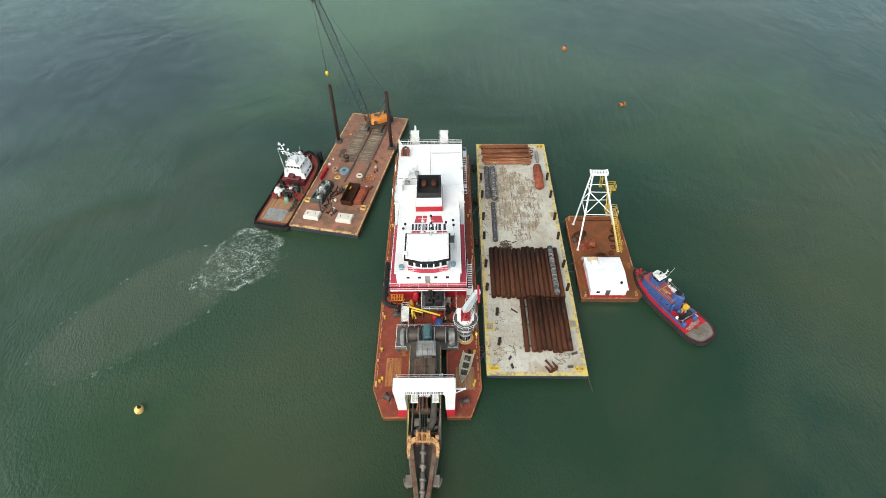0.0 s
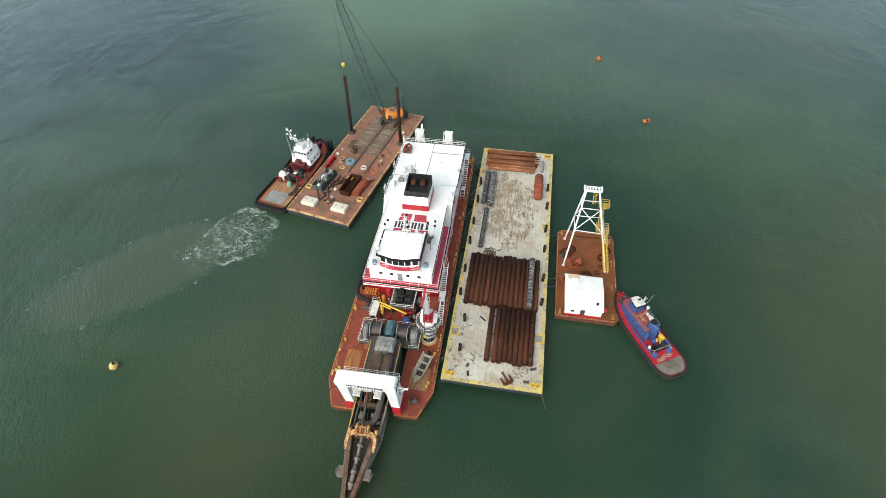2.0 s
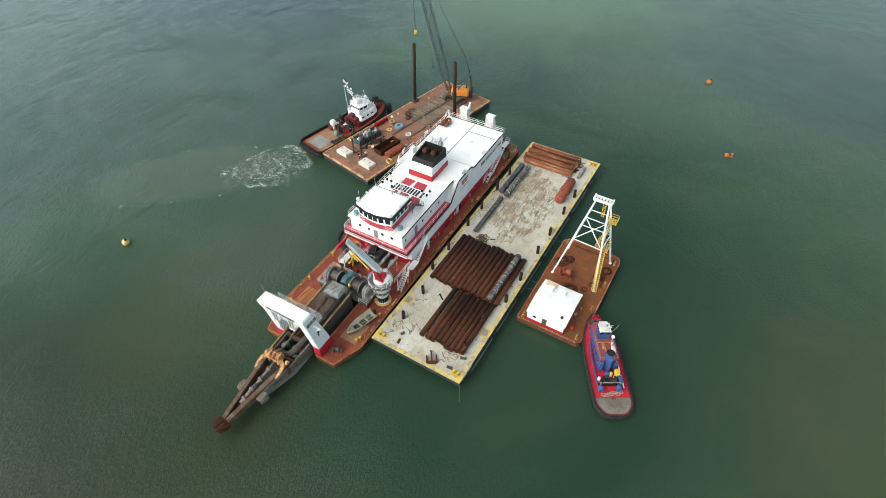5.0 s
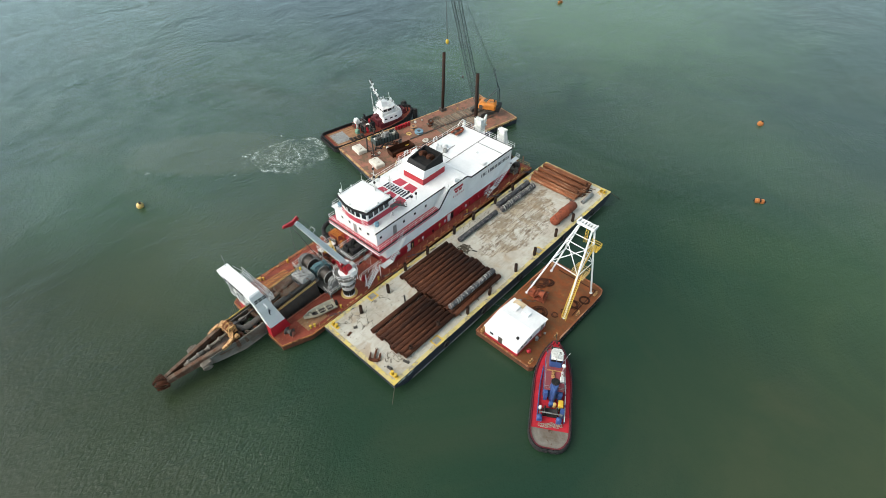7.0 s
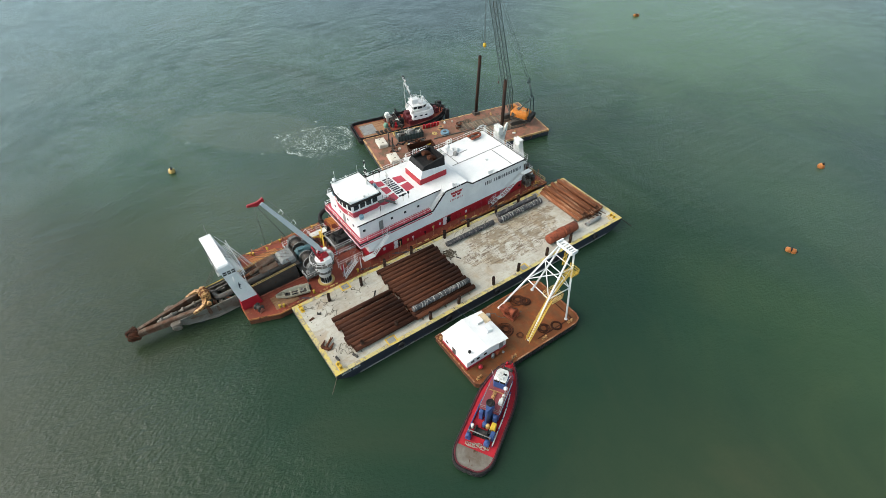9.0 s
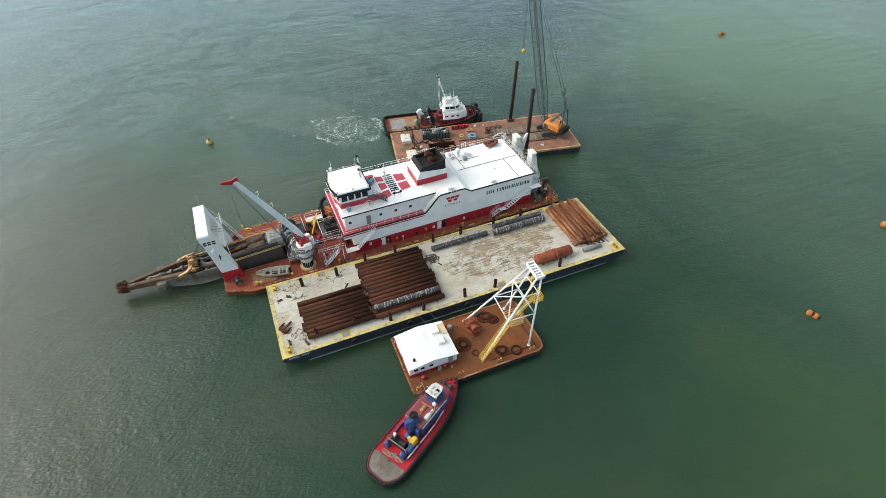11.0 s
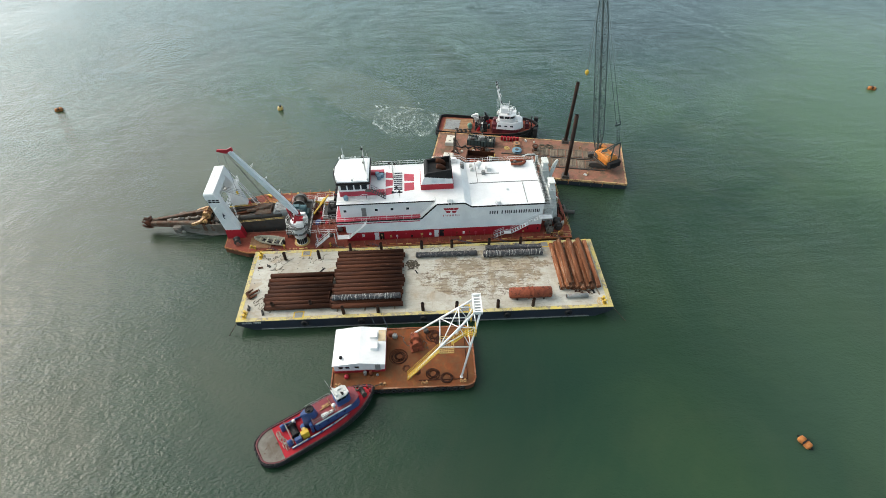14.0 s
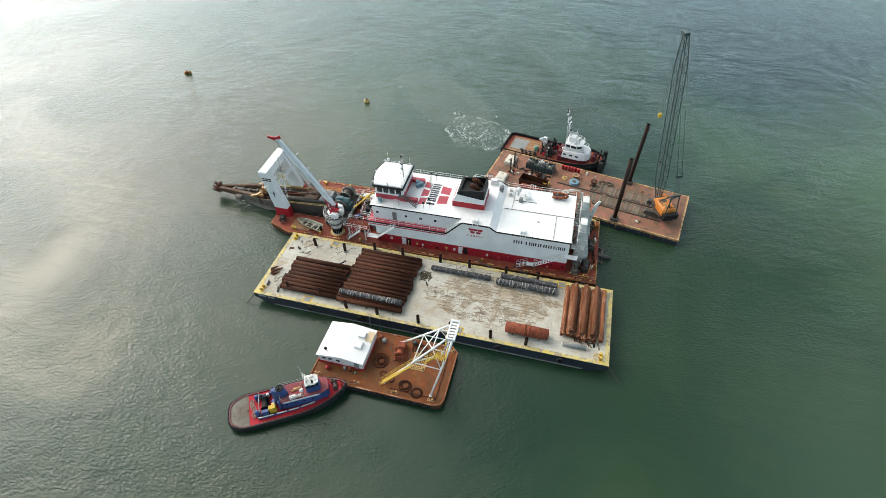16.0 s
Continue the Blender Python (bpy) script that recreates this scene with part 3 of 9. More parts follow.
def beam(bm, p0, p1, w, h):
    m, ln = axes(p0, p1)
    return loft(bm, [[(-w / 2, -h / 2, z), (w / 2, -h / 2, z), (w / 2, h / 2, z), (-w / 2, h / 2, z)] for z in (0, ln)], m)


def lathe(bm, p0, p1, profile, n=16, caps=True, smooth=True):
    """profile: (share of the way, radius)."""
    m, ln = axes(p0, p1)
    lo = [[(r * math.cos(2 * math.pi * i / n), r * math.sin(2 * math.pi * i / n), s * ln) for i in range(n)] for s, r in profile]
    return loft(bm, lo, m, caps, True, smooth)


def hollow(bm, p0, p1, r, wall, n=14):
    """An open pipe with a wall."""
    m, ln = axes(p0, p1)
    prof = [(r - wall, ln * 0.5), (r - wall, 0), (r, 0), (r, ln), (r - wall, ln), (r - wall, ln * 0.5)]
    lo = [[(q * math.cos(2 * math.pi * i / n), q * math.sin(2 * math.pi * i / n), z) for i in range(n)] for q, z in prof]
    return loft(bm, lo, m, False, True, True)


def tube(bm, pts, r, n=6, caps=True):
    """A round tube along a line of points."""
    pts = [Vector(p) for p in pts]
    loops = []
    for i, p in enumerate(pts):
        d = (pts[min(i + 1, len(pts) - 1)] - pts[max(i - 1, 0)]).normalized()
        up = Vector((0, 0, 1)) if abs(d.z) < 0.95 else Vector((0, 1, 0))
        a = d.cross(up).normalized()
        b = a.cross(d)
        loops.append([p + r * (math.cos(2 * math.pi * k / n) * a + math.sin(2 * math.pi * k / n) * b) for k in range(n)])
    loft(bm, loops, None, caps, True, True)


def ring(bm, c, R, r, n=20, k=6, axis="Z"):
    loops = []
    for i in range(n):
        a = 2 * math.pi * i / n
        lp = []
        for j in range(k):
            b = 2 * math.pi * j / k
            q = R + r * math.cos(b)
            v = (q * math.cos(a), q * math.sin(a), r * math.sin(b))
            if axis == "X":
                v = (v[2], v[0], v[1])
            elif axis == "Y":
                v = (v[0], v[2], v[1])
            lp.append((c[0] + v[0], c[1] + v[1], c[2] + v[2]))
        loops.append(lp)
    rows = [[bm.verts.new(p) for p in lp] for lp in loops]
    for i in range(n):
        a, b = rows[i], rows[(i + 1) % n]
        for j in range(k):
            f = quad(bm, a[j], b[j], b[(j + 1) % k], a[(j + 1) % k])
            if f:
                f.smooth = True


def railing(bm, pts, h=1.05, r=0.024, step=1.7, rails=(1.0, 0.52), closed=False):
    """Posts and rails along a line of deck points."""
    pts = [Vector(p) for p in pts]
    if closed:
        pts.append(pts[0])
    for a, b in zip(pts, pts[1:]):
        ln = (b - a).length
        n = max(1, round(ln / step))
        for i in range(n + 1):
            p = a.lerp(b, i / n)
            beam(bm, p, p + Vector((0, 0, h)), 2 * r, 2 * r)
        for q in rails:
            o = Vector((0, 0, h * q))
            beam(bm, a + o, b + o, 2 * r, 2 * r)


def stairs(bm, p0, p1, width, axis="y", rail=True):
    """A ship's stair from p0 to p1 with stringers, treads and handrails."""
    p0, p1 = Vector(p0), Vector(p1)
    side = Vector((width / 2, 0, 0)) if axis == "y" else Vector((0, width / 2, 0))
    for s in (-1, 1):
        beam(bm, p0 + s * side, p1 + s * side, 0.05, 0.16)
        if rail:
            up = Vector((0, 0, 1.0))
            for q in (0.55, 1.0):
                beam(bm, p0 + s * side + q * up, p1 + s * side + q * up, 0.04, 0.04)
            for i in range(4):
                a = p0.lerp(p1, i / 3) + s * side
                beam(bm, a, a + up, 0.045, 0.045)
    n = max(3, round(abs(p1.z - p0.z) / 0.3))
    for i in range(1, n):
        c = p0.lerp(p1, i / n)
        w = side * 0.97
        if axis == "y":
            box(bm, c.x - w.x, c.x + w.x, c.y - 0.1, c.y + 0.1, c.z - 0.02, c.z + 0.02)
        else:
            box(bm, c.x - 0.1, c.x + 0.1, c.y - w.y, c.y + w.y, c.z - 0.02, c.z + 0.02)


def bars(name, parent, material, label, widths, height, gap, m, depth=0.02):
    """A row of upright plain bars in pairs, centred on m's origin, along its x, facing its z; each bar is a part."""
    x = -(sum(abs(w) for w in widths) + gap * (len(widths) - 1)) / 2
    for w in widths:
        t = min(w * 0.36, height * 0.28)
        for a in ((x, x + w - t) if w > 0 else ()):
            bm = B()
            loft(bm, [[(a, -height / 2, z), (a + t, -height / 2, z), (a + t, height / 2, z), (a, height / 2, z)] for z in (0, depth)], m)
            part(name, bm, material, parent, label)
        x += abs(w) + gap


def window(parent, m, w, h, frame_mat, name="window"):
    """A window: frame and sunk pane, centred on m, facing its z."""
    bm = B()
    t = 0.09
    for x0, x1, y0, y1 in ((-w / 2 - t, w / 2 + t, h / 2, h / 2 + t), (-w / 2 - t, w / 2 + t, -h / 2 - t, -h / 2), (-w / 2 - t, -w / 2, -h / 2, h / 2), (w / 2, w / 2 + t, -h / 2, h / 2)):
        loft(bm, [[(x0, y0, z), (x1, y0, z), (x1, y1, z), (x0, y1, z)] for z in (-0.02, 0.07)], m)
    win = part(name, bm, frame_mat, parent)
    bm = B()
    loft(bm, [[(-w / 2, -h / 2, z), (w / 2, -h / 2, z), (w / 2, h / 2, z), (-w / 2, h / 2, z)] for z in (-0.02, 0.03)], m)
    part("pane", bm, M_GLASS, win, "dark glass pane")
    return win


def door(parent, m, w, h, mat):
    """A steel door, hinged on a raised frame, centred on m, facing its z."""
    bm = B()
    loft(bm, [[(-w / 2, -h / 2, z), (w / 2, -h / 2, z), (w / 2, h / 2, z), (-w / 2, h / 2, z)] for z in (-0.02, 0.08)], m)
    loft(bm, [[(-w * 0.2, h * 0.12, z), (w * 0.2, h * 0.12, z), (w * 0.2, h * 0.36, z), (-w * 0.2, h * 0.36, z)] for z in (0.08, 0.10)], m)
    d = part("door", bm, mat, parent)
    bm = B()
    rod(bm, m @ Vector((w * 0.36, -0.15, 0.08)), m @ Vector((w * 0.36, 0.15, 0.16)), 0.035, n=6)
    part("handle", bm, M_STEEL, d)
    return d


def facing(x, y, z, way):
    """A pose on a wall whose outside faces way: '+x', '-x', '+y' or '-y'; its y is up, its z outwards."""
    turn = {"+x": 90, "-x": -90, "+y": 180, "-y": 0}[way]
    return pose(x, y, z, 90, 0, turn)


# ---- water ----
bm = B()
ext = [-4200, -1200, -400, -160, 0, 160, 400, 1200, 4200]
vs = [[bm.verts.new((x, y, 0)) for x in ext] for y in ext]
for j in range(8):
    for i in range(8):
        bm.faces.new((vs[j][i], vs[j][i + 1], vs[j + 1][i + 1], vs[j + 1][i]))
tagged(part("water", bm, M_WATER), "rippled murky green sea water with foam and silt", "water", kind="structure")

# ---- the dredger: x to starboard, y from the bow aft ----
DM = pose(-10.2, -7.2, 0, 0, 0, 0.9)
DECK = 1.4
dredger = thing("dredger", DM, "white and red cutter suction dredger with brown-red deck", "dredger")
outline = [(-7.3, 0), (-3.3, 0), (-3.3, 17), (3.3, 17), (3.3, 0), (7.3, 0), (9.2, 5), (9.2, 71), (-9.2, 71), (-9.2, 5)]
bm = B()
prism(bm, outline, -1.6, 1.2)
hull = part("hull", bm, M_HULL_RUST, dredger, "rust-brown steel hull with a ladder well in the bow")
bm = B()
prism(bm, [(x * 1.004, y) for x, y in outline], 1.2, DECK)
part("deck", bm, M_DECK_RED, dredger, "worn brown-red deck plating")
# rubbing strake with worn yellow dashes and fender chains
bm = B()
for s in (-1, 1):
    for a, b in (((7.35, 0), (9.27, 5)), ((9.27, 5), (9.27, 71))):
        beam(bm, (s * a[0], a[1], 1.28), (s * b[0], b[1], 1.28), 0.18, 0.3)
beam(bm, (-7.3, -0.05, 1.28), (-3.4, -0.05, 1.28), 0.18, 0.3)
beam(bm, (3.4, -0.05, 1.28), (7.3, -0.05, 1.28), 0.18, 0.3)
part("rubbing_strake", bm, M_RAW_RUST, dredger, "rusty rubbing strake round the deck edge")
rnd = random.Random(5)
for s in (-1, 1):
    y = 5.6
    while y < 70:
        ln = rnd.uniform(0.25, 1.5)
        bm = B()
        x, h, w = s * rnd.uniform(8.8, 9.0), rnd.uniform(0.06, 0.22), rnd.uniform(0.07, 0.14)
        box(bm, x - w, x + w, y, y + ln, DECK, DECK + h, 0.02)
        mt, lb = rnd.choice(((M_YELLOW_PALE, "faded yellow deck edge bar"), (M_RAW_RUST, "rust-orange deck edge bar"), (M_TAN, "ochre rusty deck edge bar"), (M_RAW_RUST, "rust-orange deck edge bar")))
        part("edge_bar", bm, mt, dredger, lb)
        y += ln + rnd.uniform(0.2, 1.1)
post = None
for s in (-1, 1):
    for k in range(30):
        y = 7 + 2.15 * k
        if s > 0 and 11 < y < 19:
            continue
        if post is None:
            bm = B()
            rod(bm, (0, 0, 0), (0, 0, 1.1), 0.06, n=6)
            rod(bm, (0, 0, 0), (0, 0, 0.1), 0.13, n=6)
            post = part("stanchion", bm, M_DECK_BROWN, dredger)
            post.matrix_basis = pose(s * 8.75, y, DECK)
        else:
            same_mesh("stanchion", post, dredger, pose(s * 8.75, y, DECK))
# bitts and deck fittings in yellow
bit = None
for x, y in ((-8.3, 6.4), (-7.9, 6.9), (8.25, 6.3), (8.0, 5.6), (8.4, 12.2), (-8.4, 12.8), (-8.4, 20), (8.45, 21.5), (-8.4, 45), (8.4, 48), (-8.2, 68.5), (8.2, 68.5)):
    if bit is None:
        bm = B()
        lathe(bm, (0, 0, 0), (0, 0, 0.75), [(0, 0.2), (0.1, 0.17), (0.75, 0.17), (0.8, 0.25), (1, 0.22)], 10)
        bit = part("bollard", bm, M_YELLOW, dredger, "yellow mooring bollard")
        bit.matrix_basis = pose(x, y, DECK)
    else:
        same_mesh("bollard", bit, dredger, pose(x, y, DECK))
# coaming of the well
bm = B()
for s in (-1, 1):
    box(bm, s * 3.42 - 0.07, s * 3.42 + 0.07, 0.2, 17.1, DECK, DECK + 0.18)
    for k in range(8):
        beam(bm, (s * 3.42, 0.3 + 1.6 * k, DECK), (s * 3.42, 0.3 + 1.6 * k, DECK + 0.8), 0.06, 0.06)
part("coaming", bm, M_DECK_BROWN, dredger, "rusty well coaming")
# timber decking patches
for x0, x1, y0, y1 in ((-7.4, -4.8, 5.6, 11.2), (-5.0, -3.8, 11.6, 16.5), (4.9, 8.2, 4.9, 9.3)):
    n = round((x1 - x0) / 0.3)
    base = None
    for k in range(n):
        if base is None:
            bm = B()
            box(bm, 0, 0.27, 0, y1 - y0, 0.0, 0.06)
            base = part("plank", bm, M_RAW_RUST if x0 < 0 else M_WORN_PLANK, dredger)
            base.matrix_basis = pose(x0, y0, DECK)
        else:
            same_mesh("plank", base, dredger, pose(x0 + 0.3 * k, y0 + 0.05 * (k % 2), DECK))

# house
Z1, Z2, ZA = 6.7, 10.2, 9.2
bm = B()
side_prism(bm, [(25.0, DECK), (64.7, DECK), (64.7, 3.6), (25.0, 3.6)], -7.3, 7.3)
part("lower_house", bm, M_RED, dredger, "red lower band of the deckhouse")
bm = B()
side_prism(bm, [(25.0, 3.6), (64.7, 3.6), (64.7, ZA - 0.16), (50.3, ZA - 0.16), (48.9, Z2 - 0.16), (43.4, Z2 - 0.16), (40.2, Z1 - 0.16), (25.0, Z1 - 0.16)], -7.3, 7.3)
box(bm, -7.3, 7.3, 23.3, 25.0, 5.5, Z1 - 0.16)
house = part("deckhouse", bm, M_WHITE, dredger, "white steel deckhouse with stepped sides")
bm = B()
box(bm, -5.95, 5.95, 24.2, 43.4, Z1, Z2 - 0.16)
upper = part("upper_house", bm, M_WHITE, dredger, "white upper deckhouse with small windows")
bm = B()
loft(bm, [[(x, y, z) for x, y, z in lp] for lp in (
    [(-6.25, 23.75, Z2 - 0.16), (6.25, 23.75, Z2 - 0.16), (6.25, 43.0, Z2 - 0.16), (-6.25, 43.0, Z2 - 0.16)],
    [(-6.25, 23.75, Z2), (6.25, 23.75, Z2), (6.25, 43.0, Z2), (-6.25, 43.0, Z2)])])
roof = part("roof", bm, M_WHITE, dredger, "clean white flat roof plating")
bm = B()
box(bm, -7.4, 7.4, 43.0, 48.9, Z2 - 0.16, Z2)
part("funnel_deck", bm, M_WHITE, dredger, "white funnel deck plating")
bm = B()
side_prism(bm, [(48.9, Z2 - 0.16), (50.3, ZA - 0.16), (50.3, ZA), (48.9, Z2)], -7.4, 7.4)
part("roof_step", bm, M_WHITE, dredger, "sloping white roof step")
bm = B()
box(bm, -7.4, 7.4, 50.3, 64.9, ZA - 0.16, ZA)
part("aft_roof", bm, M_WHITE, dredger, "clean white flat aft roof")
bm = B()
for x0, x1, y0, y1 in ((-0.05, 0.05, 50.6, 64.7), (0.2, 6.9, 61.35, 61.45), (-7.0, -0.1, 52.2, 52.3), (-3.1, -3.0, 52.3, 57.0)):
    box(bm, x0, x1, y0, y1, ZA, ZA + 0.1)
part("roof_seam", bm, M_STEEL, roof, "grey raised roof joint")
# dark trim along the roof edges and the ledge
bm = B()
for s in (-1, 1):
    x = s * 7.36
    run = [(23.2, Z1), (40.2, Z1), (43.4, Z2), (48.9, Z2), (50.3, ZA), (64.9, ZA)]
    for (ya, za), (yb, zb) in zip(run, run[1:]):
        beam(bm, (x, ya, za - 0.1), (x, yb, zb - 0.1), 0.16, 0.24)
    beam(bm, (s * 6.27, 23.75, Z2 - 0.08), (s * 6.27, 43, Z2 - 0.08), 0.1, 0.22)
beam(bm, (-7.3, 23.26, Z1 - 0.1), (7.3, 23.26, Z1 - 0.1), 0.16, 0.2)
part("edge_trim", bm, M_SOOT, dredger, "black trim line along the deck edges")
bm = B()
for s in (-1, 1):
    box(bm, min(s * 5.95, s * 7.28), max(s * 5.95, s * 7.28), 24.2, 40.1, Z1 - 0.156, Z1 + 0.012)
box(bm, -7.28, 7.28, 23.34, 24.2, Z1 - 0.156, Z1 + 0.012)
part("walkway", bm, M_MAGENTA, dredger, "red painted walkway deck")
bm = B()
box(bm, -7.33, 7.33, 23.24, 23.3, 5.95, 6.2)
for s in (-1, 1):
    box(bm, min(s * 7.3, s * 7.33), max(s * 7.3, s * 7.33), 23.3, 40.0, 5.95, 6.2)
part("stripe", bm, M_MAGENTA, dredger, "thin red stripe below the walkway")
bm = B()
railing(bm, [(7.2, 40.0, Z1), (7.2, 23.4, Z1), (-7.2, 23.4, Z1), (-7.2, 40.0, Z1)])
railing(bm, [(-7.25, 43.3, Z2), (-7.25, 48.9, Z2), (-7.25, 50.4, ZA), (-7.25, 64.7, ZA), (7.25, 64.7, ZA)])
railing(bm, [(-6.1, 31.2, Z2), (-6.1, 43.0, Z2), (-7.25, 43.3, Z2)])
railing(bm, [(6.1, 24.0, Z2), (-6.1, 24.0, Z2), (-6.1, 31.2, Z2)])
railing(bm, [(6.1, 24.0, Z2), (6.1, 29.0, Z2)])
part("railing", bm, M_WHITE, dredger, "white three-rail guard rail")
for s, way in ((1, "+x"), (-1, "-x")):
    for y in (25.2, 31.4, 34.5, 37.6):
        window(upper, facing(s * 5.95, y, 8.3, way), 0.55, 0.6, M_WHITE)
    door(upper, facing(s * 5.95, 28.9, Z1 + 1.12, way), 0.9, 2.1, M_STEEL)
    for y in (31.0, 43.2):
        door(dredger, facing(s * 7.3, y, 2.45, way), 0.9, 1.9, M_WHITE)
        # black panel on the closed wall, coloured as the shade inside an opening
        bm = B()
        box(bm, min(s * 7.26, s * 7.31), max(s * 7.26, s * 7.31), y + 0.6, y + 1.5, 1.6, 3.3)
        part("doorway", bm, M_SOOT, dredger, "black panel standing for the shade inside an open door")
for x in (-3.75, -1.65, 1.45, 3.6):
    window(upper, facing(x, 24.2, 8.5, "-y"), 0.6, 0.65, M_WHITE)
door(upper, facing(-0.1, 24.2, Z1 + 1.12, "-y"), 0.9, 2.1, M_STEEL)
# stairs
bm = B()
stairs(bm, (7.95, 25.6, 3.2), (7.95, 29.4, Z1), 0.9)
box(bm, 7.3, 8.5, 23.2, 25.7, 3.1, 3.2)
railing(bm, [(8.45, 25.7, 3.2), (8.45, 23.25, 3.2), (7.4, 23.25, 3.2)])
part("stair", bm, M_WHITE, dredger, "white steel side stair")
bm = B()
stairs(bm, (6.7, 40.0, Z1), (6.7, 43.2, Z2), 0.9)
part("stair", bm, M_WHITE, dredger, "white steel side stair")
bm = B()
stairs(bm, (-6.7, 40.0, Z1), (-6.7, 43.2, Z2), 0.9)
part("stair", bm, M_WHITE, dredger, "white steel side stair")
bm = B()
stairs(bm, (7.95, 55.0, DECK), (7.95, 57.0, 2.4), 0.9)
box(bm, 7.5, 8.4, 57.0, 58.4, 2.35, 2.4)
railing(bm, [(8.4, 57.0, 2.4), (8.4, 58.4, 2.4)])
stairs(bm, (7.95, 58.4, 2.4), (7.95, 64.0, 6.0), 0.9)
box(bm, 7.32, 8.4, 64.0, 66.5, 5.95, 6.05)
railing(bm, [(8.4, 64.0, 6.05), (8.4, 66.5, 6.05), (7.4, 66.5, 6.05)])
part("stair", bm, M_WHITE, dredger, "white steel side stair")

# writing as plain bars: name boards on both sides, the emblem on side and roof
for s, way in ((1, "+x"), (-1, "-x")):
    for widths, high, gap, y, z in (([0.75, 0.75, -0.3, 0.9, 0.55, 0.8, 0.85, 0.75, 0.8, 0.3, 0.55, 0.55], 0.85, 0.2, 58.9, 7.35), ([0.62, 0.5, 0.5, 0.55, 0.5], 0.42, 0.14, 46.2, 7.1)):
        bars("name_bar", dredger, M_LETTER if z > 7.2 else M_RED, "dark blue painted bar" if z > 7.2 else "red painted bar", widths, high, gap, facing(s * 7.31, y, z, way))
for s, way in ((1, "+x"), (-1, "-x")):
    m = facing(s * 7.31, 46.2, 8.35, way)
    for pts in ([(-1.55, 0.65), (-0.5, 0.65), (-0.4, 0.12), (-1.25, 0.12)], [(0.5, 0.65), (1.55, 0.65), (1.25, 0.12), (0.4, 0.12)], [(-0.45, 0.65), (0.45, 0.65), (0.35, 0.12), (-0.35, 0.12)],
                [(-1.15, -0.05), (-0.1, -0.05), (-0.25, -0.6), (-0.9, -0.6)], [(0.1, -0.05), (1.15, -0.05), (0.9, -0.6), (0.25, -0.6)]):
        bm = B()
        loft(bm, [[(x, y, z) for x, y in reversed(pts)] for z in (0, 0.02)], m)
        part("emblem", bm, M_RED, dredger, "red emblem block on the side")
for pts in ([(-3.75, 33.3), (-1.85, 33.3), (-1.6, 34.75), (-3.3, 34.75)], [(-1.25, 33.3), (1.15, 33.3), (0.85, 34.75), (-0.95, 34.75)], [(1.75, 33.3), (3.95, 33.3), (3.5, 34.75), (1.5, 34.75)],
            [(-2.95, 37.1), (-0.55, 37.1), (-0.35, 39.1), (-2.6, 39.1)], [(0.25, 37.1), (2.85, 37.1), (2.5, 39.1), (0.1, 39.1)]):
    bm = B()
    loft(bm, [[(x, y, z) for x, y in pts] for z in (Z2, Z2 + 0.02)])
    part("roof_emblem", bm, M_MAGENTA, roof, "red emblem block painted on the roof")
m = pose(0, 35.85, Z2) @ pose(0, 0, 0, 0, 0, 180)
bars("roof_bar", roof, M_LETTER, "dark painted bar", [1.5, 1.1, 1.1, 1.2, 1.1], 1.75, 0.2, m)

# wheelhouse
bm = B()
plan = [(-3.7, 24.4), (-1.1, 23.75), (1.1, 23.75), (3.7, 24.4), (3.7, 30.2), (-3.7, 30.2)]
prism(bm, plan, Z2, 11.35)
box(bm, -3.7, -2.9, 30.2, 33.0, Z2, 11.0)
box(bm, 2.9, 3.7, 30.2, 33.2, Z2, 11.0)
part("wheelhouse_base", bm, M_MAGENTA, dredger, "red base of the wheelhouse")
bm = B()
prism(bm, [(x * 0.985, y) for x, y in plan], 11.35, 13.2)
wheel = part("wheelhouse", bm, M_WHITE, dredger, "white wheelhouse with raked windows")
top = [(-4.2, 24.0), (-1.2, 23.2), (1.2, 23.2), (4.2, 24.0), (4.2, 30.6), (-4.2, 30.6)]
bm = B()
loft(bm, [[(x * 0.95, 27 + (y - 27) * 0.95, 13.15) for x, y in top], [(x, y, 13.45) for x, y in top], [(x, y, 13.75) for x, y in top]])
part("visor", bm, M_SOOT, wheel, "black visor band")
bm = B()
loft(bm, [[(x * 0.93, 27.1 + (y - 27.1) * 0.93, 13.75) for x, y in top], [(x * 0.92, 27.1 + (y - 27.1) * 0.92, 13.95) for x, y in top], [(x * 0.8, 27.1 + (y - 27.1) * 0.8, 14.05) for x, y in top]])
part("roof", bm, M_WHITE, wheel, "white wheelhouse roof")
for s, way in ((1, "+x"), (-1, "-x")):
    for k in range(4):
        window(wheel, facing(s * 3.645, 25.3 + 1.35 * k, 12.4, way), 1.1, 1.2, M_WHITE)
for x0, y0, x1, y1 in ((-3.645, 24.4, -1.08, 23.75), (-1.08, 23.75, 1.08, 23.75), (1.08, 23.75, 3.645, 24.4)):
    turn = math.degrees(math.atan2(y1 - y0, x1 - x0))
    for q in ((0.25, 0.75) if abs(turn) > 1 else (0.25, 0.75)):
        window(wheel, pose(x0 + (x1 - x0) * q, y0 + (y1 - y0) * q, 12.4, 90, 0, turn), 0.98, 1.2, M_WHITE)
for x, y, h in ((-3.6, 25.0, 2.6), (-3.4, 29.8, 2.2), (2.8, 29.9, 2.4)):
    bm = B()
    rod(bm, (x, y, 14.0), (x, y, 14.0 + h), 0.035, 0.02, 6)
    part("antenna", bm, M_WHITE_WORN, dredger)
bm = B()
stairs(bm, (4.6, 33.4, Z2), (4.6, 30.8, 12.2), 0.8)
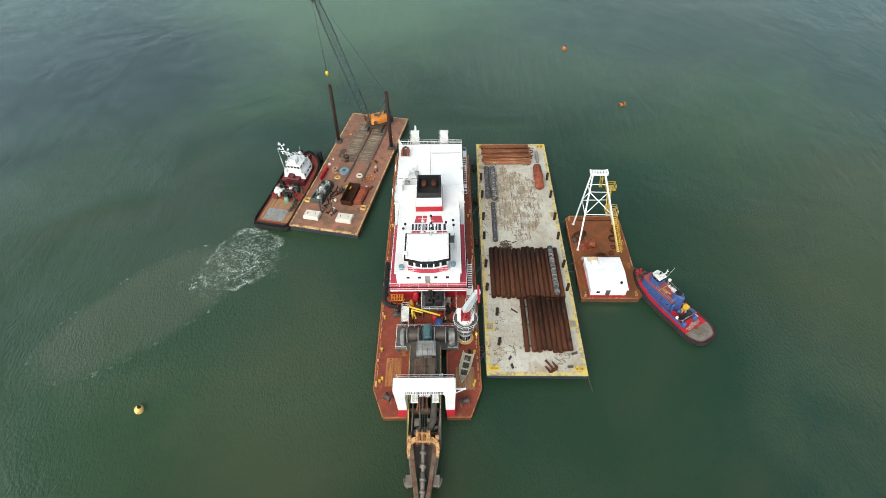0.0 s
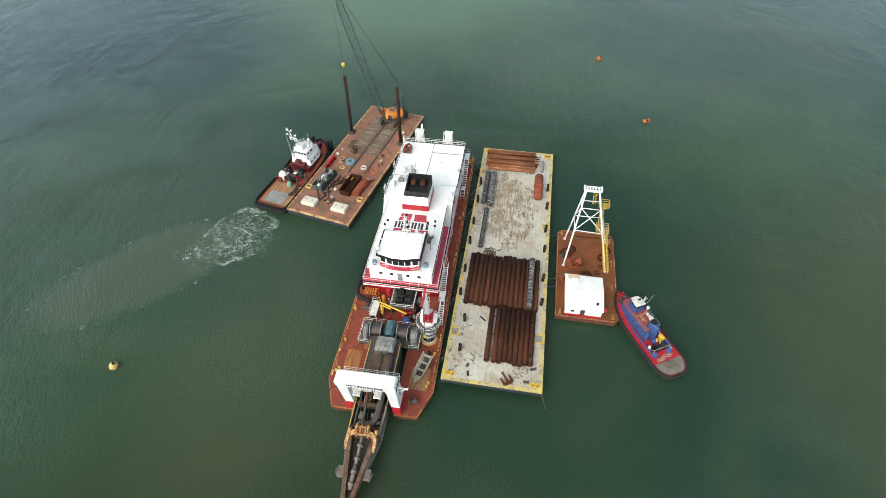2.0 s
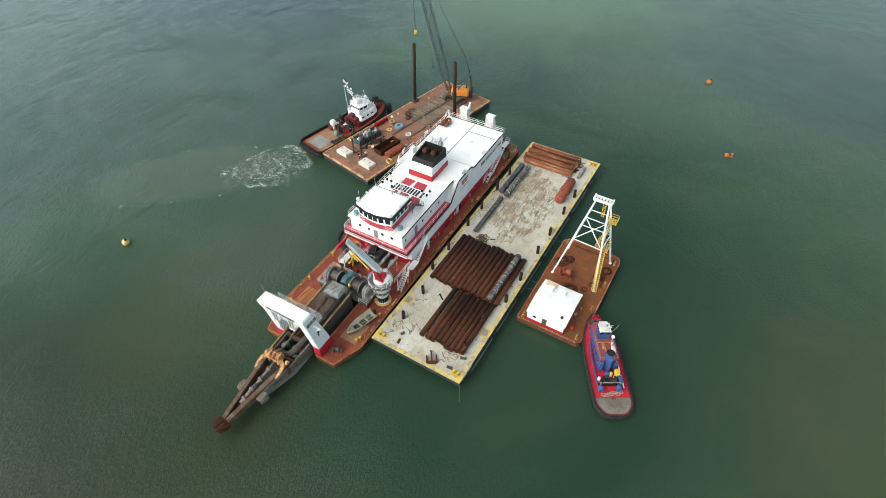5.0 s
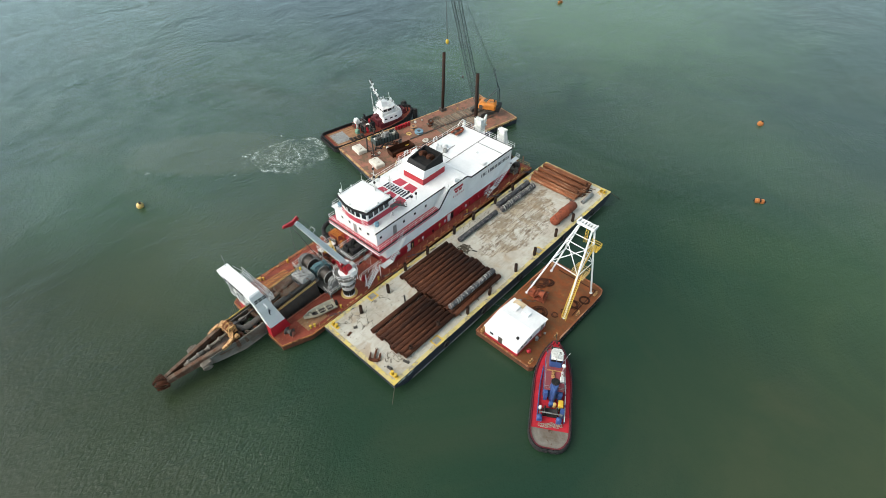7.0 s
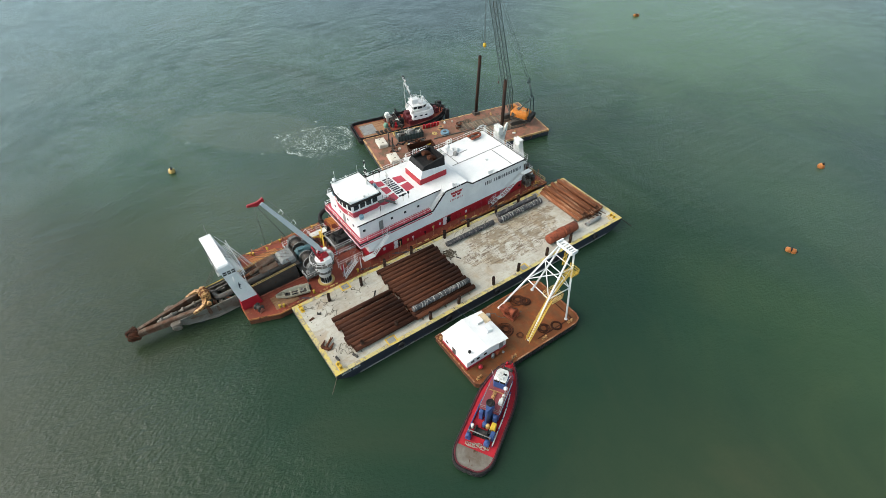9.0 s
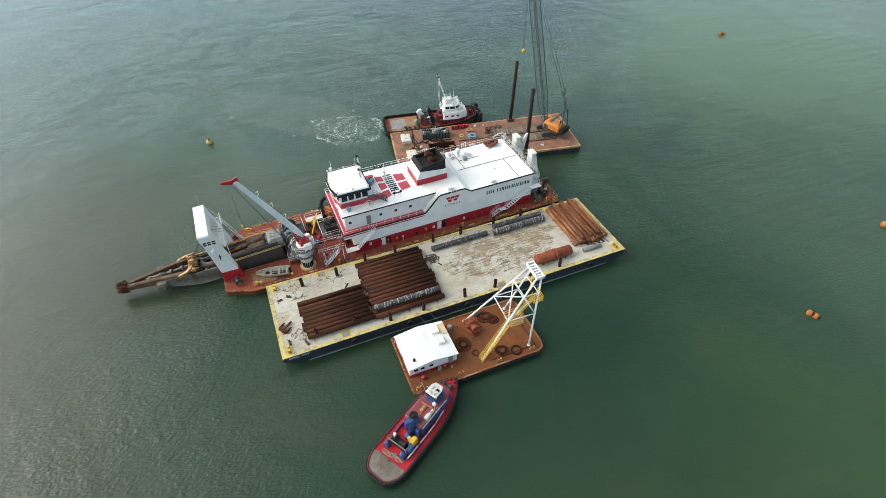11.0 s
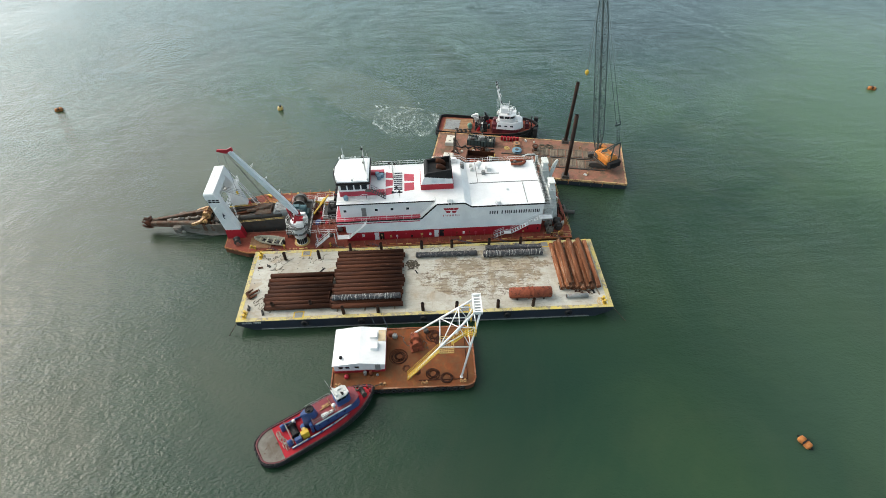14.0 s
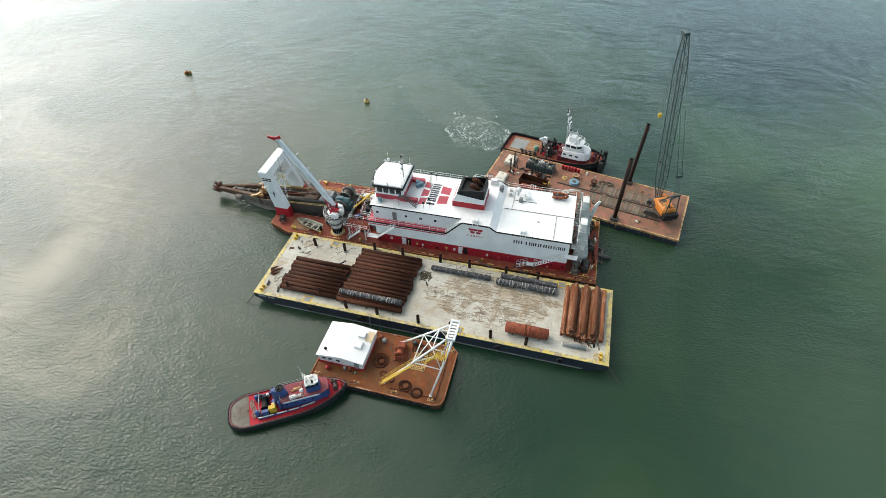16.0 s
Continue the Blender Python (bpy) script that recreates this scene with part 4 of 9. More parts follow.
box(bm, 4.2, 5.0, 29.6, 30.8, 12.15, 12.2)
beam(bm, (4.9, 29.7, Z2), (4.9, 29.7, 12.2), 0.08, 0.08)
part("stair", bm, M_GRATING, dredger, "dark grated stair to the wheelhouse")
for x, y in ((3.7, 24.1), (-3.7, 24.2), (3.8, 27.2), (3.8, 30.2), (-3.8, 27.4), (0.2, 23.5)):
    bm = B()
    rod(bm, (x, y, 13.7), (x, y, 14.25), 0.04, n=5)
    lathe(bm, (x - 0.16, y, 14.35), (x + 0.2, y, 14.35), [(0, 0.1), (0.2, 0.17), (0.9, 0.2), (1, 0.14)], 10)
    part("searchlight", bm, M_WHITE_WORN, wheel, "small white searchlight on the roof edge")
bm = B()
railing(bm, [(-3.6, 24.6, 14.0), (-3.6, 30.0, 14.0), (3.6, 30.0, 14.0), (3.6, 24.6, 14.0)], h=0.45, r=0.02, rails=(1.0,))
part("roof_rail", bm, M_WHITE_WORN, wheel, "low white rail round the wheelhouse roof")
bm = B()
lathe(bm, (-3.9, 24.9, 13.9), (-3.9, 24.9, 14.9), [(0, 0.1), (0.4, 0.12), (0.45, 0.32), (0.8, 0.34), (1, 0.12)], 10)
part("radome", bm, M_WHITE, dredger, "white radome")
for z in (15.9, 17.2, 19.0):
    bm = B()
    lathe(bm, (0.75, 29.45, z), (0.75, 29.45, z + 0.5), [(0, 0.12), (0.2, 0.22), (0.8, 0.22), (1, 0.1)], 8)
    part("mast_lamp", bm, M_SOOT, dredger, "black mast lamp")
bm = B()
rod(bm, (0.6, 29.6, 14.0), (0.6, 29.6, 19.6), 0.13, 0.08, 8)
beam(bm, (-0.4, 29.6, 16.6), (1.6, 29.6, 16.6), 0.06, 0.06)
beam(bm, (-0.1, 29.6, 17.9), (1.3, 29.6, 17.9), 0.06, 0.06)
lathe(bm, (1.4, 29.6, 16.6), (1.4, 29.6, 17.2), [(0, 0.1), (0.5, 0.28), (1, 0.12)], 8)
box(bm, -0.2, 1.4, 29.2, 29.4, 15.4, 15.55)
part("mast", bm, M_WHITE_WORN, dredger, "white radio mast with antennas")
bm = B()
rod(bm, (-1.1, 34.9, Z2), (-1.1, 34.9, Z2 + 3.8), 0.12, 0.07, 8)
for a in (-0.8, 0.8):
    rod(bm, (-1.1 + a, 35.6, Z2), (-1.1, 34.9, Z2 + 2.2), 0.06, n=6)
beam(bm, (-2.0, 34.9, Z2 + 3.2), (-0.2, 34.9, Z2 + 3.2), 0.07, 0.07)
box(bm, -1.4, -0.8, 34.7, 35.1, Z2 + 2.5, Z2 + 2.7)
part("mast", bm, M_WHITE_WORN, dredger, "white signal mast on the roof")
for x, y in ((-4.9, 34.0), (-4.6, 35.2), (4.8, 36.2), (4.9, 34.9), (3.4, 35.6)):
    bm = B()
    rod(bm, (x, y, Z2), (x, y, Z2 + 1.9), 0.05, n=6)
    part("lamp_post", bm, M_WHITE_WORN, dredger)
    bm = B()
    lathe(bm, (x, y, Z2 + 1.2), (x, y, Z2 + 1.8), [(0, 0.08), (0.25, 0.24), (0.75, 0.24), (1, 0.08)], 8)
    part("floodlight", bm, M_SOOT, dredger, "black lamp on a post")

bm = B()
ring(bm, (5.6, 29.4, Z2 + 0.95), 0.95, 0.045, 26, 5, "X")
for d in (-0.5, 0.5):
    rod(bm, (5.6, 29.4 + d, Z2), (5.6, 29.4 + d * 0.9, Z2 + 0.2), 0.05, n=5)
part("antenna_hoop", bm, M_WHITE, dredger, "thin white antenna hoop")
bm = B()
lathe(bm, (-5.0, 52.9, ZA), (-5.0, 52.9, ZA + 1.9), [(0, 0.3), (0.05, 0.22), (0.45, 0.22), (0.47, 0.5), (0.6, 0.62), (0.85, 0.55), (1, 0.15)], 14)
part("dome", bm, M_WHITE, dredger, "white domed ventilator")
# funnel
bm = B()
box(bm, -2.75, 2.75, 40.4, 47.0, Z2, 11.5)
part("funnel_base", bm, M_RED, dredger, "red base of the funnel")
bm = B()
loft(bm, [[(-2.7, 40.5, 11.5), (2.7, 40.5, 11.5), (2.7, 46.9, 11.5), (-2.7, 46.9, 11.5)], [(-2.45, 41.3, 13.35), (2.45, 41.3, 13.35), (2.45, 46.7, 13.0), (-2.45, 46.7, 13.0)]])
funnel = part("funnel", bm, M_WHITE, dredger, "white funnel casing with louvres")
for s in (-1, 1):
    bm = B()
    for q in (0.0, 1.15):
        y0 = 42.6 + q * 1.4
        for k in range(5):
            z = 11.85 + 0.17 * k
            xo = 2.7 - 0.25 * (z - 11.6) / 1.3
            box(bm, min(s * xo, s * (xo + 0.05)), max(s * xo, s * (xo + 0.05)), y0, y0 + 1.2, z, z + 0.07)
    part("louvre", bm, M_JIB, funnel)
bm = B()
o0, o1, i1, i0 = [], [], [], []
for x, y in ((-1, 0), (1, 0), (1, 1), (-1, 1)):
    zt, zb = (14.0, 13.2) if y == 0 else (14.7, 12.5)
    o0.append((x * 2.52, 41.2 + y * 5.6, zb))
    o1.append((x * 2.42, 41.7 + y * 5.0, zt))
    i1.append((x * 2.15, 42.0 + y * 4.4, zt - 0.02))
    i0.append((x * 2.1, 42.0 + y * 4.4, 13.4))
loft(bm, [o0, o1, i1, i0])
part("funnel_cap", bm, M_SOOT, funnel, "sooty black funnel top")
for x in (-1.0, 1.0):
    bm = B()
    tube(bm, [(x, 45.3, 13.4), (x, 45.2, 13.9), (x, 44.9, 14.3), (x, 44.4, 14.55), (x, 43.7, 14.65)], 0.5, 12)
    part("exhaust_pipe", bm, M_PIPE, funnel, "rusty bent exhaust pipe")
# roof boxes, vents and a life raft cradle
for x, y, z, w, d, h, mt in ((-4.2, 55.0, ZA, 1.0, 0.9, 0.9, M_WHITE), (-3.0, 53.7, ZA, 0.9, 0.8, 0.8, M_STEEL), (-5.7, 51.3, ZA, 0.7, 0.7, 0.8, M_WHITE_WORN), (-4.4, 51.4, ZA, 0.7, 0.7, 0.8, M_WHITE_WORN),
                             (-5.5, 54.6, ZA, 1.5, 0.8, 0.5, M_WHITE), (6.5, 46.0, Z2, 0.9, 1.2, 0.7, M_WHITE), (6.4, 55.5, ZA, 0.9, 1.1, 0.6, M_WHITE), (-6.3, 47.5, Z2, 1.0, 1.6, 1.1, M_WHITE), (-4.9, 49.3, Z2 - 0.5, 1.2, 0.8, 1.2, M_STEEL), (2.6, 58.0, ZA, 0.5, 0.5, 0.4, M_WHITE)):
    bm = B()
    box(bm, x - w / 2, x + w / 2, y - d / 2, y + d / 2, z, z + h * 0.75, 0.05)
    box(bm, x - w * 0.4, x + w * 0.4, y - d * 0.4, y + d * 0.4, z + h * 0.75, z + h, 0.04)
    part("roof_vent", bm, mt, dredger)
for x, y, z in ((7.5, 46.2, Z2), (7.5, 55.6, ZA), (-7.5, 46.2, Z2), (-7.5, 55.6, ZA)):
    bm = B()
    for k in range(3):
        tube(bm, [(x - 0.3, y - 0.5 + 0.5 * k, z), (x - 0.3, y - 0.5 + 0.5 * k, z + 0.9), (x + math.copysign(0.4, x), y - 0.5 + 0.5 * k, z + 0.9), (x + math.copysign(0.4, x), y - 0.5 + 0.5 * k, z - 0.3)], 0.05, 5)
    beam(bm, (x - 0.3, y - 0.5, z + 0.9), (x - 0.3, y + 0.5, z + 0.9), 0.06, 0.06)
    part("boarding_frame", bm, M_WHITE, dredger, "white tubular boarding frame")
for x, y in ((-4.9, 24.9), (4.75, 25.6), (-2.6, 31.6), (-1.6, 31.9), (-2.2, 32.5)):
    bm = B()
    lathe(bm, (x, y, Z2), (x, y, Z2 + 0.85), [(0, 0.42), (0.05, 0.45), (0.5, 0.47), (0.95, 0.45), (1, 0.4)], 12)
    part("drum", bm, M_BLUE_PALE, dredger, "blue drum on the roof deck")

rnd = random.Random(71)
for s in (-1, 1):
    y = 27.0
    while y < 64:
        w, h, z = rnd.uniform(0.15, 0.5), rnd.uniform(0.2, 0.7), rnd.uniform(1.7, 2.7)
        bm = B()
        box(bm, s * 7.36 - 0.07, s * 7.36 + 0.07, y, y + w, z, z + h, 0.02)
        if rnd.random() < 0.4:
            rod(bm, (s * 7.42, y + w / 2, DECK), (s * 7.42, y + w / 2, z), 0.05, n=6)
        part("side_fitting", bm, rnd.choice((M_RED, M_DECK_RED, M_WHITE_WORN, M_SOOT, M_YELLOW_PALE, M_RED, M_MAGENTA)), dredger)
        y += w + rnd.uniform(0.5, 1.9)

# stern: two spud guide towers, platforms and dark machinery
for x in (-3.8, 3.1):
    bm = B()
    loft(bm, [[(x - w, y0, z), (x + w, y0, z), (x + w, y1, z), (x - w, y1, z)] for z, w, y0, y1 in ((DECK, 0.95, 66.0, 68.9), (6.0, 0.92, 66.1, 68.1), (10.4, 0.85, 66.2, 67.3), (11.4, 0.8, 66.2, 67.1))])
    for k in range(3):
        xr = x - 0.6 + 0.6 * k
        loft(bm, [[(xr - 0.06, y0, z), (xr + 0.06, y0, z), (xr + 0.06, y1, z), (xr - 0.06, y1, z)] for z, y0, y1 in ((DECK, 65.8, 69.1), (6.0, 65.95, 68.3), (10.4, 66.05, 67.45))])
    for z in (3.4, 5.4, 7.4, 9.4):
        box(bm, x - 1.0, x + 1.0, 66.0, 68.9 - (z - DECK) * 0.176, z, z + 0.12)
    box(bm, x - 1.0, x + 1.0, 66.0, 67.3, 11.3, 11.55, 0.05)
    tower = part("spud_tower", bm, M_WHITE_WORN, dredger, "dirty white tapering spud guide tower at the stern")
    bm = B()
    for d in (-0.25, 0.25):
        beam(bm, (x - 1.3, 66.6 + d, DECK), (x - 1.15, 66.6 + d, 11.6), 0.07, 0.07)
    for k in range(30):
        z = DECK + 0.3 + 0.33 * k
        beam(bm, (x - 1.29 + 0.005 * k, 66.35, z), (x - 1.29 + 0.005 * k, 66.85, z), 0.045, 0.045)
    part("ladder", bm, M_WHITE_WORN, tower, "white caged climbing ladder")
    bm = B()
    railing(bm, [(x + 1.2, 65.2, 6.2), (x + 2.4, 65.2, 6.2), (x + 2.4, 67.6, 6.2), (x + 1.1, 67.6, 6.2)])
    box(bm, x + 1.05, x + 2.45, 65.1, 67.7, 6.1, 6.2)
    beam(bm, (x + 2.3, 67.5, DECK), (x + 2.3, 67.5, 6.1), 0.12, 0.12)
    part("stage", bm, M_WHITE_WORN, tower, "white railed working stage")
    if x < 0:
        bm = B()
        loft(bm, [[(x - w, y0, z), (x + w, y0, z), (x + w, y1, z), (x - w, y1, z)] for z, w, y0, y1 in ((3.6, 0.2, 67.9, 68.5), (7.5, 0.26, 67.9, 68.6), (10.2, 0.26, 68.5, 69.2), (11.4, 0.18, 69.1, 69.5))])
        for z in (5.0, 7.0):
            beam(bm, (x, 67.4, z), (x, 68.7, z + 0.3), 0.2, 0.2)
        part("leaning_arm", bm, M_WHITE_WORN, tower, "white arm leaning out over the stern")
bm = B()
loft(bm, [[(-7.6 - w, 65.6, z), (-7.6 + w, 65.6, z), (-7.6 + w, 66.1, z), (-7.6 - w, 66.1, z)] for z, w in ((DECK, 0.35), (7.0, 0.25), (10.0, 0.16))])
tube(bm, [(-7.6, 65.9, 9.7), (-7.5, 65.2, 10.5), (-7.1, 63.6, 10.8), (-6.5, 62.2, 10.7)], 0.13, 6)
part("stern_davit", bm, M_WHITE_WORN, dredger, "white davit reaching over the rescue boat")
bm = B()
for k in range(7):
    beam(bm, (-7.2, 64.85 + 0.16 * k, ZA - 0.5), (7.2, 64.85 + 0.16 * k, ZA - 0.5), 0.05, 0.06)
for k in range(15):
    beam(bm, (-7.1 + k, 64.75, ZA - 0.56), (-7.1 + k, 65.95, ZA - 0.56), 0.06, 0.08)
part("stern_walkway", bm, M_GRATING, dredger, "dark grated walkway behind the deckhouse")
bm = B()
railing(bm, [(-7.2, 65.9, ZA - 0.45), (7.2, 65.9, ZA - 0.45)])
part("walkway_rail", bm, M_WHITE_WORN, dredger, "white walkway rail")
rnd = random.Random(63)
for k in range(44):
    x, y = rnd.uniform(-8.3, 8.3), rnd.uniform(65.6, 70.4)
    h, w = rnd.uniform(0.4, 2.6), rnd.uniform(0.15, 0.5)
    bm = B()
    if k % 3 == 0:
        box(bm, x - w, x + w, y - w, y + w, DECK, DECK + h * 0.7, 0.06)
        rod(bm, (x, y, DECK + h * 0.7), (x + 0.2, y, DECK + h * 0.7 + 0.4), w * 0.4, n=8)
    elif k % 3 == 1:
        tube(bm, [(x, y, DECK), (x, y, DECK + h), (x + rnd.uniform(-1.2, 1.2), y + rnd.uniform(-0.8, 0.8), DECK + h), (x + rnd.uniform(-1.5, 1.5), y + rnd.uniform(-0.8, 0.8), DECK)], rnd.uniform(0.06, 0.16), 6)
    else:
        beam(bm, (x, y, DECK), (x + rnd.uniform(-0.8, 0.8), y + rnd.uniform(-0.8, 0.8), DECK + h * 1.3), 0.14, 0.14)
        lathe(bm, (x - w, y, DECK + w), (x + w, y, DECK + w), [(0, w * 0.7), (0.15, w), (0.85, w), (1, w * 0.7)], 12)
    part("stern_gear", bm, rnd.choice((M_STEEL_DARK, M_SOOT, M_PIPE, M_RAW_RUST, M_STEEL, M_WHITE_WORN, M_YELLOW_PALE)), dredger)
rnd = random.Random(9)
for x, y, mt in ((-6.5, 68.8, M_STEEL_DARK), (-0.5, 69.3, M_STEEL_DARK), (5.8, 68.6, M_STEEL_DARK), (6.8, 66.6, M_LADDER), (0.0, 66.6, M_LADDER)):
    bm = B()
    lathe(bm, (x - 1.0, y, DECK + 0.9), (x + 1.0, y, DECK + 0.9), [(0, 0.85), (0.08, 0.85), (0.1, 0.5), (0.9, 0.5), (0.92, 0.85), (1, 0.85)], 14)
    box(bm, x - 1.2, x + 1.2, y - 0.6, y + 0.6, DECK, DECK + 0.4)
    box(bm, x + 1.0, x + 1.5, y - 0.4, y + 0.4, DECK + 0.4, DECK + 1.4, 0.08)
    part("stern_winch", bm, mt, dredger, "dark greasy winch at the stern")
bm = B()
for x in (-2.0, 2.0):
    beam(bm, (x, 70.8, 0.6), (x, 72.4, -0.3), 0.3, 0.4)
beam(bm, (-2.4, 72.0, 0.1), (2.4, 72.0, 0.1), 0.3, 0.3)
rod(bm, (0.6, 70.6, 0.9), (0.6, 73.6, 0.5), 0.42, n=12)
part("stern_pipe", bm, M_STEEL_DARK, dredger, "dark discharge pipe joint over the stern")
for s in (-1, 1):
    bm = B()
    railing(bm, [(s * 8.8, 66.6, DECK), (s * 8.8, 70.8, DECK), (s * 4.0, 70.8, DECK)])
    part("stern_rail", bm, M_YELLOW_PALE, dredger, "faded yellow stern rail")

# bow machinery between house and winch
bm = B()
box(bm, -1.3, 3.1, 19.9, 25.0, 3.9, 4.0)
for x in (-1.2, 3.0):
    for y in (20.0, 23.0):
        beam(bm, (x, y, DECK), (x, y, 3.9), 0.2, 0.2)
part("engine_platform", bm, M_GRATING, dredger, "dark grated engine platform")
bm = B()
railing(bm, [(-1.3, 25, 4.0), (-1.3, 19.9, 4.0), (3.1, 19.9, 4.0), (3.1, 25, 4.0)])
part("platform_rail", bm, M_WHITE, dredger, "white platform rail")
bm = B()
box(bm, -0.6, 0.9, 20.8, 23.8, 4.0, 5.2, 0.12)
lathe(bm, (-0.2, 24.4, 5.0), (2.6, 24.4, 5.0), [(0, 0.7), (0.3, 0.75), (0.32, 0.5), (0.7, 0.5), (0.72, 0.75), (1, 0.7)], 14)
box(bm, 1.2, 2.6, 20.9, 23.4, 4.0, 5.5, 0.15)
tube(bm, [(0.2, 21.2, 5.2), (0.2, 21.2, 6.0), (1.4, 21.2, 6.2), (1.9, 21.9, 5.5)], 0.18, 8)
part("engine", bm, M_SOOT, dredger, "black greasy deck engine")
bm = B()
tube(bm, [(-8.3, 31.0, 4.85), (-8.3, 25.6, 4.85), (-8.32, 24.2, 4.8), (-8.5, 23.0, 4.5), (-8.45, 22.3, 3.9), (-7.9, 21.9, 3.4), (-6.8, 21.8, 2.9), (-5.4, 21.7, 2.5)], 0.47, 12)
for p, q in (((-8.3, 26.4, 4.85), (-8.3, 26.6, 4.85)), ((-8.3, 24.6, 4.83), (-8.3, 24.8, 4.83)), ((-7.5, 21.87, 3.22), (-7.3, 21.85, 3.12)), ((-6.4, 21.77, 2.78), (-6.2, 21.76, 2.72))):
    rod(bm, p, q, 0.62, n=12)
rod(bm, (-5.4, 21.6, 2.4), (-4.6, 21.6, 2.4), 0.72, n=12)
for y in (25.4, 29.0):
    box(bm, -8.5, -8.1, y - 0.15, y + 0.15, DECK, 4.5)
part("discharge_pipe", bm, M_SOOT, dredger, "black curved discharge pipe with flanges")
for x, y, z, R, w in ((0.4, 22.9, 4.9, 1.05, 0.7), (2.2, 23.6, 4.8, 0.85, 0.8), (-0.7, 24.0, 4.8, 0.75, 0.6), (-3.4, 20.8, 2.5, 0.8, 0.9)):
    bm = B()
    lathe(bm, (x - w / 2, y, z), (x + w / 2, y + 0.2, z), [(0, R * 0.5), (0.08, R), (0.3, R), (0.35, R * 0.8), (0.65, R * 0.8), (0.7, R), (0.92, R), (1, R * 0.5)], 18)
    box(bm, x - w / 2, x + w / 2, y - R * 0.6, y + R * 0.6, min(z - R * 0.9, 4.0) if z > 4 else DECK, z - R * 0.3)
    part("pump_drum", bm, M_SOOT, dredger, "black round pump casing")
bm = B()
for k in range(5):
    rod(bm, (-6.9 + 0.35 * k, 20.3, 1.9 + 0.1 * (k % 2)), (-5.9 + 0.35 * k, 21.6, 1.9), 0.14, n=7)
box(bm, -6.9, -4.9, 20.2, 21.4, DECK, DECK + 0.4)
part("valve_block", bm, M_STEEL_DARK, dredger, "dark valves and hoses")
bm = B()
for k in range(5):
    box(bm, -7.3 + 0.5 * k, -7.05 + 0.5 * k, 22.9, 24.4, 3.2, 3.3)
for z in (2.2, 3.2):
    for y in (22.9, 24.4):
        beam(bm, (-7.4, y, z), (-4.9, y, z), 0.1, 0.1)
for x in (-7.4, -4.9):
    for y in (22.9, 24.4):
        beam(bm, (x, y, DECK), (x, y, 3.3), 0.12, 0.12)
part("rack", bm, M_ORANGE, dredger, "orange slatted equipment rack")
for x, y, r, h, mt in ((-2.5, 24.0, 0.55, 2.9, M_RED), (-1.9, 22.2, 0.5, 1.4, M_STEEL_DARK), (1.9, 18.6, 0.75, 1.2, M_BLUE), (1.2, 19.4, 0.5, 1.6, M_RED), (-3.3, 22.6, 0.4, 2.2, M_ORANGE)):
    bm = B()
    lathe(bm, (x, y, DECK), (x, y, DECK + h), [(0, r * 1.15), (0.06, r * 1.15), (0.08, r), (0.85, r), (0.95, r * 0.8), (1, r * 0.4)], 14)
    part("pressure_vessel", bm, mt, dredger)
bm = B()
for x, y in ((-4.9, 18.0), (-3.8, 18.0), (-4.9, 21.3), (-3.8, 21.3)):
    beam(bm, (x, y, DECK), (x, y, 3.4), 0.12, 0.12)
box(bm, -5.0, -3.7, 17.9, 21.4, 3.3, 3.4)
railing(bm, [(-3.7, 21.4, 3.4), (-5.0, 21.4, 3.4), (-5.0, 17.9, 3.4), (-3.7, 17.9, 3.4)])
part("control_stand", bm, M_WHITE_WORN, dredger, "white railed control stand")
bm = B()
rod(bm, (-3.0, 19.6, DECK), (-3.0, 19.6, 4.6), 0.22, n=10)
beam(bm, (-4.0, 20.4, 4.7), (2.2, 18.05, 4.9), 0.2, 0.28)
beam(bm, (-3.0, 19.6, 4.6), (-1.0, 18.9, 4.6), 0.2, 0.2)
beam(bm, (-2.9, 20.4, 3.0), (-2.3, 17.8, 4.5), 0.22, 0.3)
part("davit", bm, M_YELLOW, dredger, "yellow deck davit with a long arm")
bm = B()
for k in range(12):
    box(bm, 5.2 + 0.235 * k, 5.34 + 0.235 * k, 18.0, 23.2, 4.38, 4.44)
part("gangway_floor", bm, M_DECK_RED, dredger, "worn red slatted gangway floor")
bm = B()
railing(bm, [(5.2, 18.0, 4.45), (5.2, 23.2, 4.45)])
railing(bm, [(8.0, 18.0, 4.45), (8.0, 23.2, 4.45)])
for x in (5.3, 7.9):
    for y in (19.0, 22.6):
        beam(bm, (x, y, DECK), (x, y, 4.4), 0.15, 0.15)
stairs(bm, (8.35, 18.6, DECK), (8.35, 21.8, 4.4), 0.8)
part("gangway", bm, M_WHITE, dredger, "white railed gangway with a stair")


# anchor winch over the well
winch = thing("ladder_winch", DM, "grey double-drum ladder winch with a teal motor on the dredger's foredeck", "winch")
bm = B()
box(bm, -5.8, 5.4, 12.4, 17.2, DECK + 0.75, DECK + 0.95)
for x in (-5.6, -3.6, 3.6, 5.2):
    for y in (12.6, 17.0):
        beam(bm, (x, y, DECK), (x, y, DECK + 0.8), 0.25, 0.25)
part("bed", bm, M_GRATING, winch, "dark winch bed grating")
bm = B()
railing(bm, [(-5.8, 17.2, DECK + 0.95), (-5.8, 12.4, DECK + 0.95), (-3.9, 12.4, DECK + 0.95)])
railing(bm, [(5.4, 17.2, DECK + 0.95), (5.4, 12.4, DECK + 0.95), (3.6, 12.4, DECK + 0.95)])
railing(bm, [(-5.8, 17.2, DECK + 0.95), (5.4, 17.2, DECK + 0.95)])
part("railing", bm, M_WHITE_WORN, winch, "white guard rail")
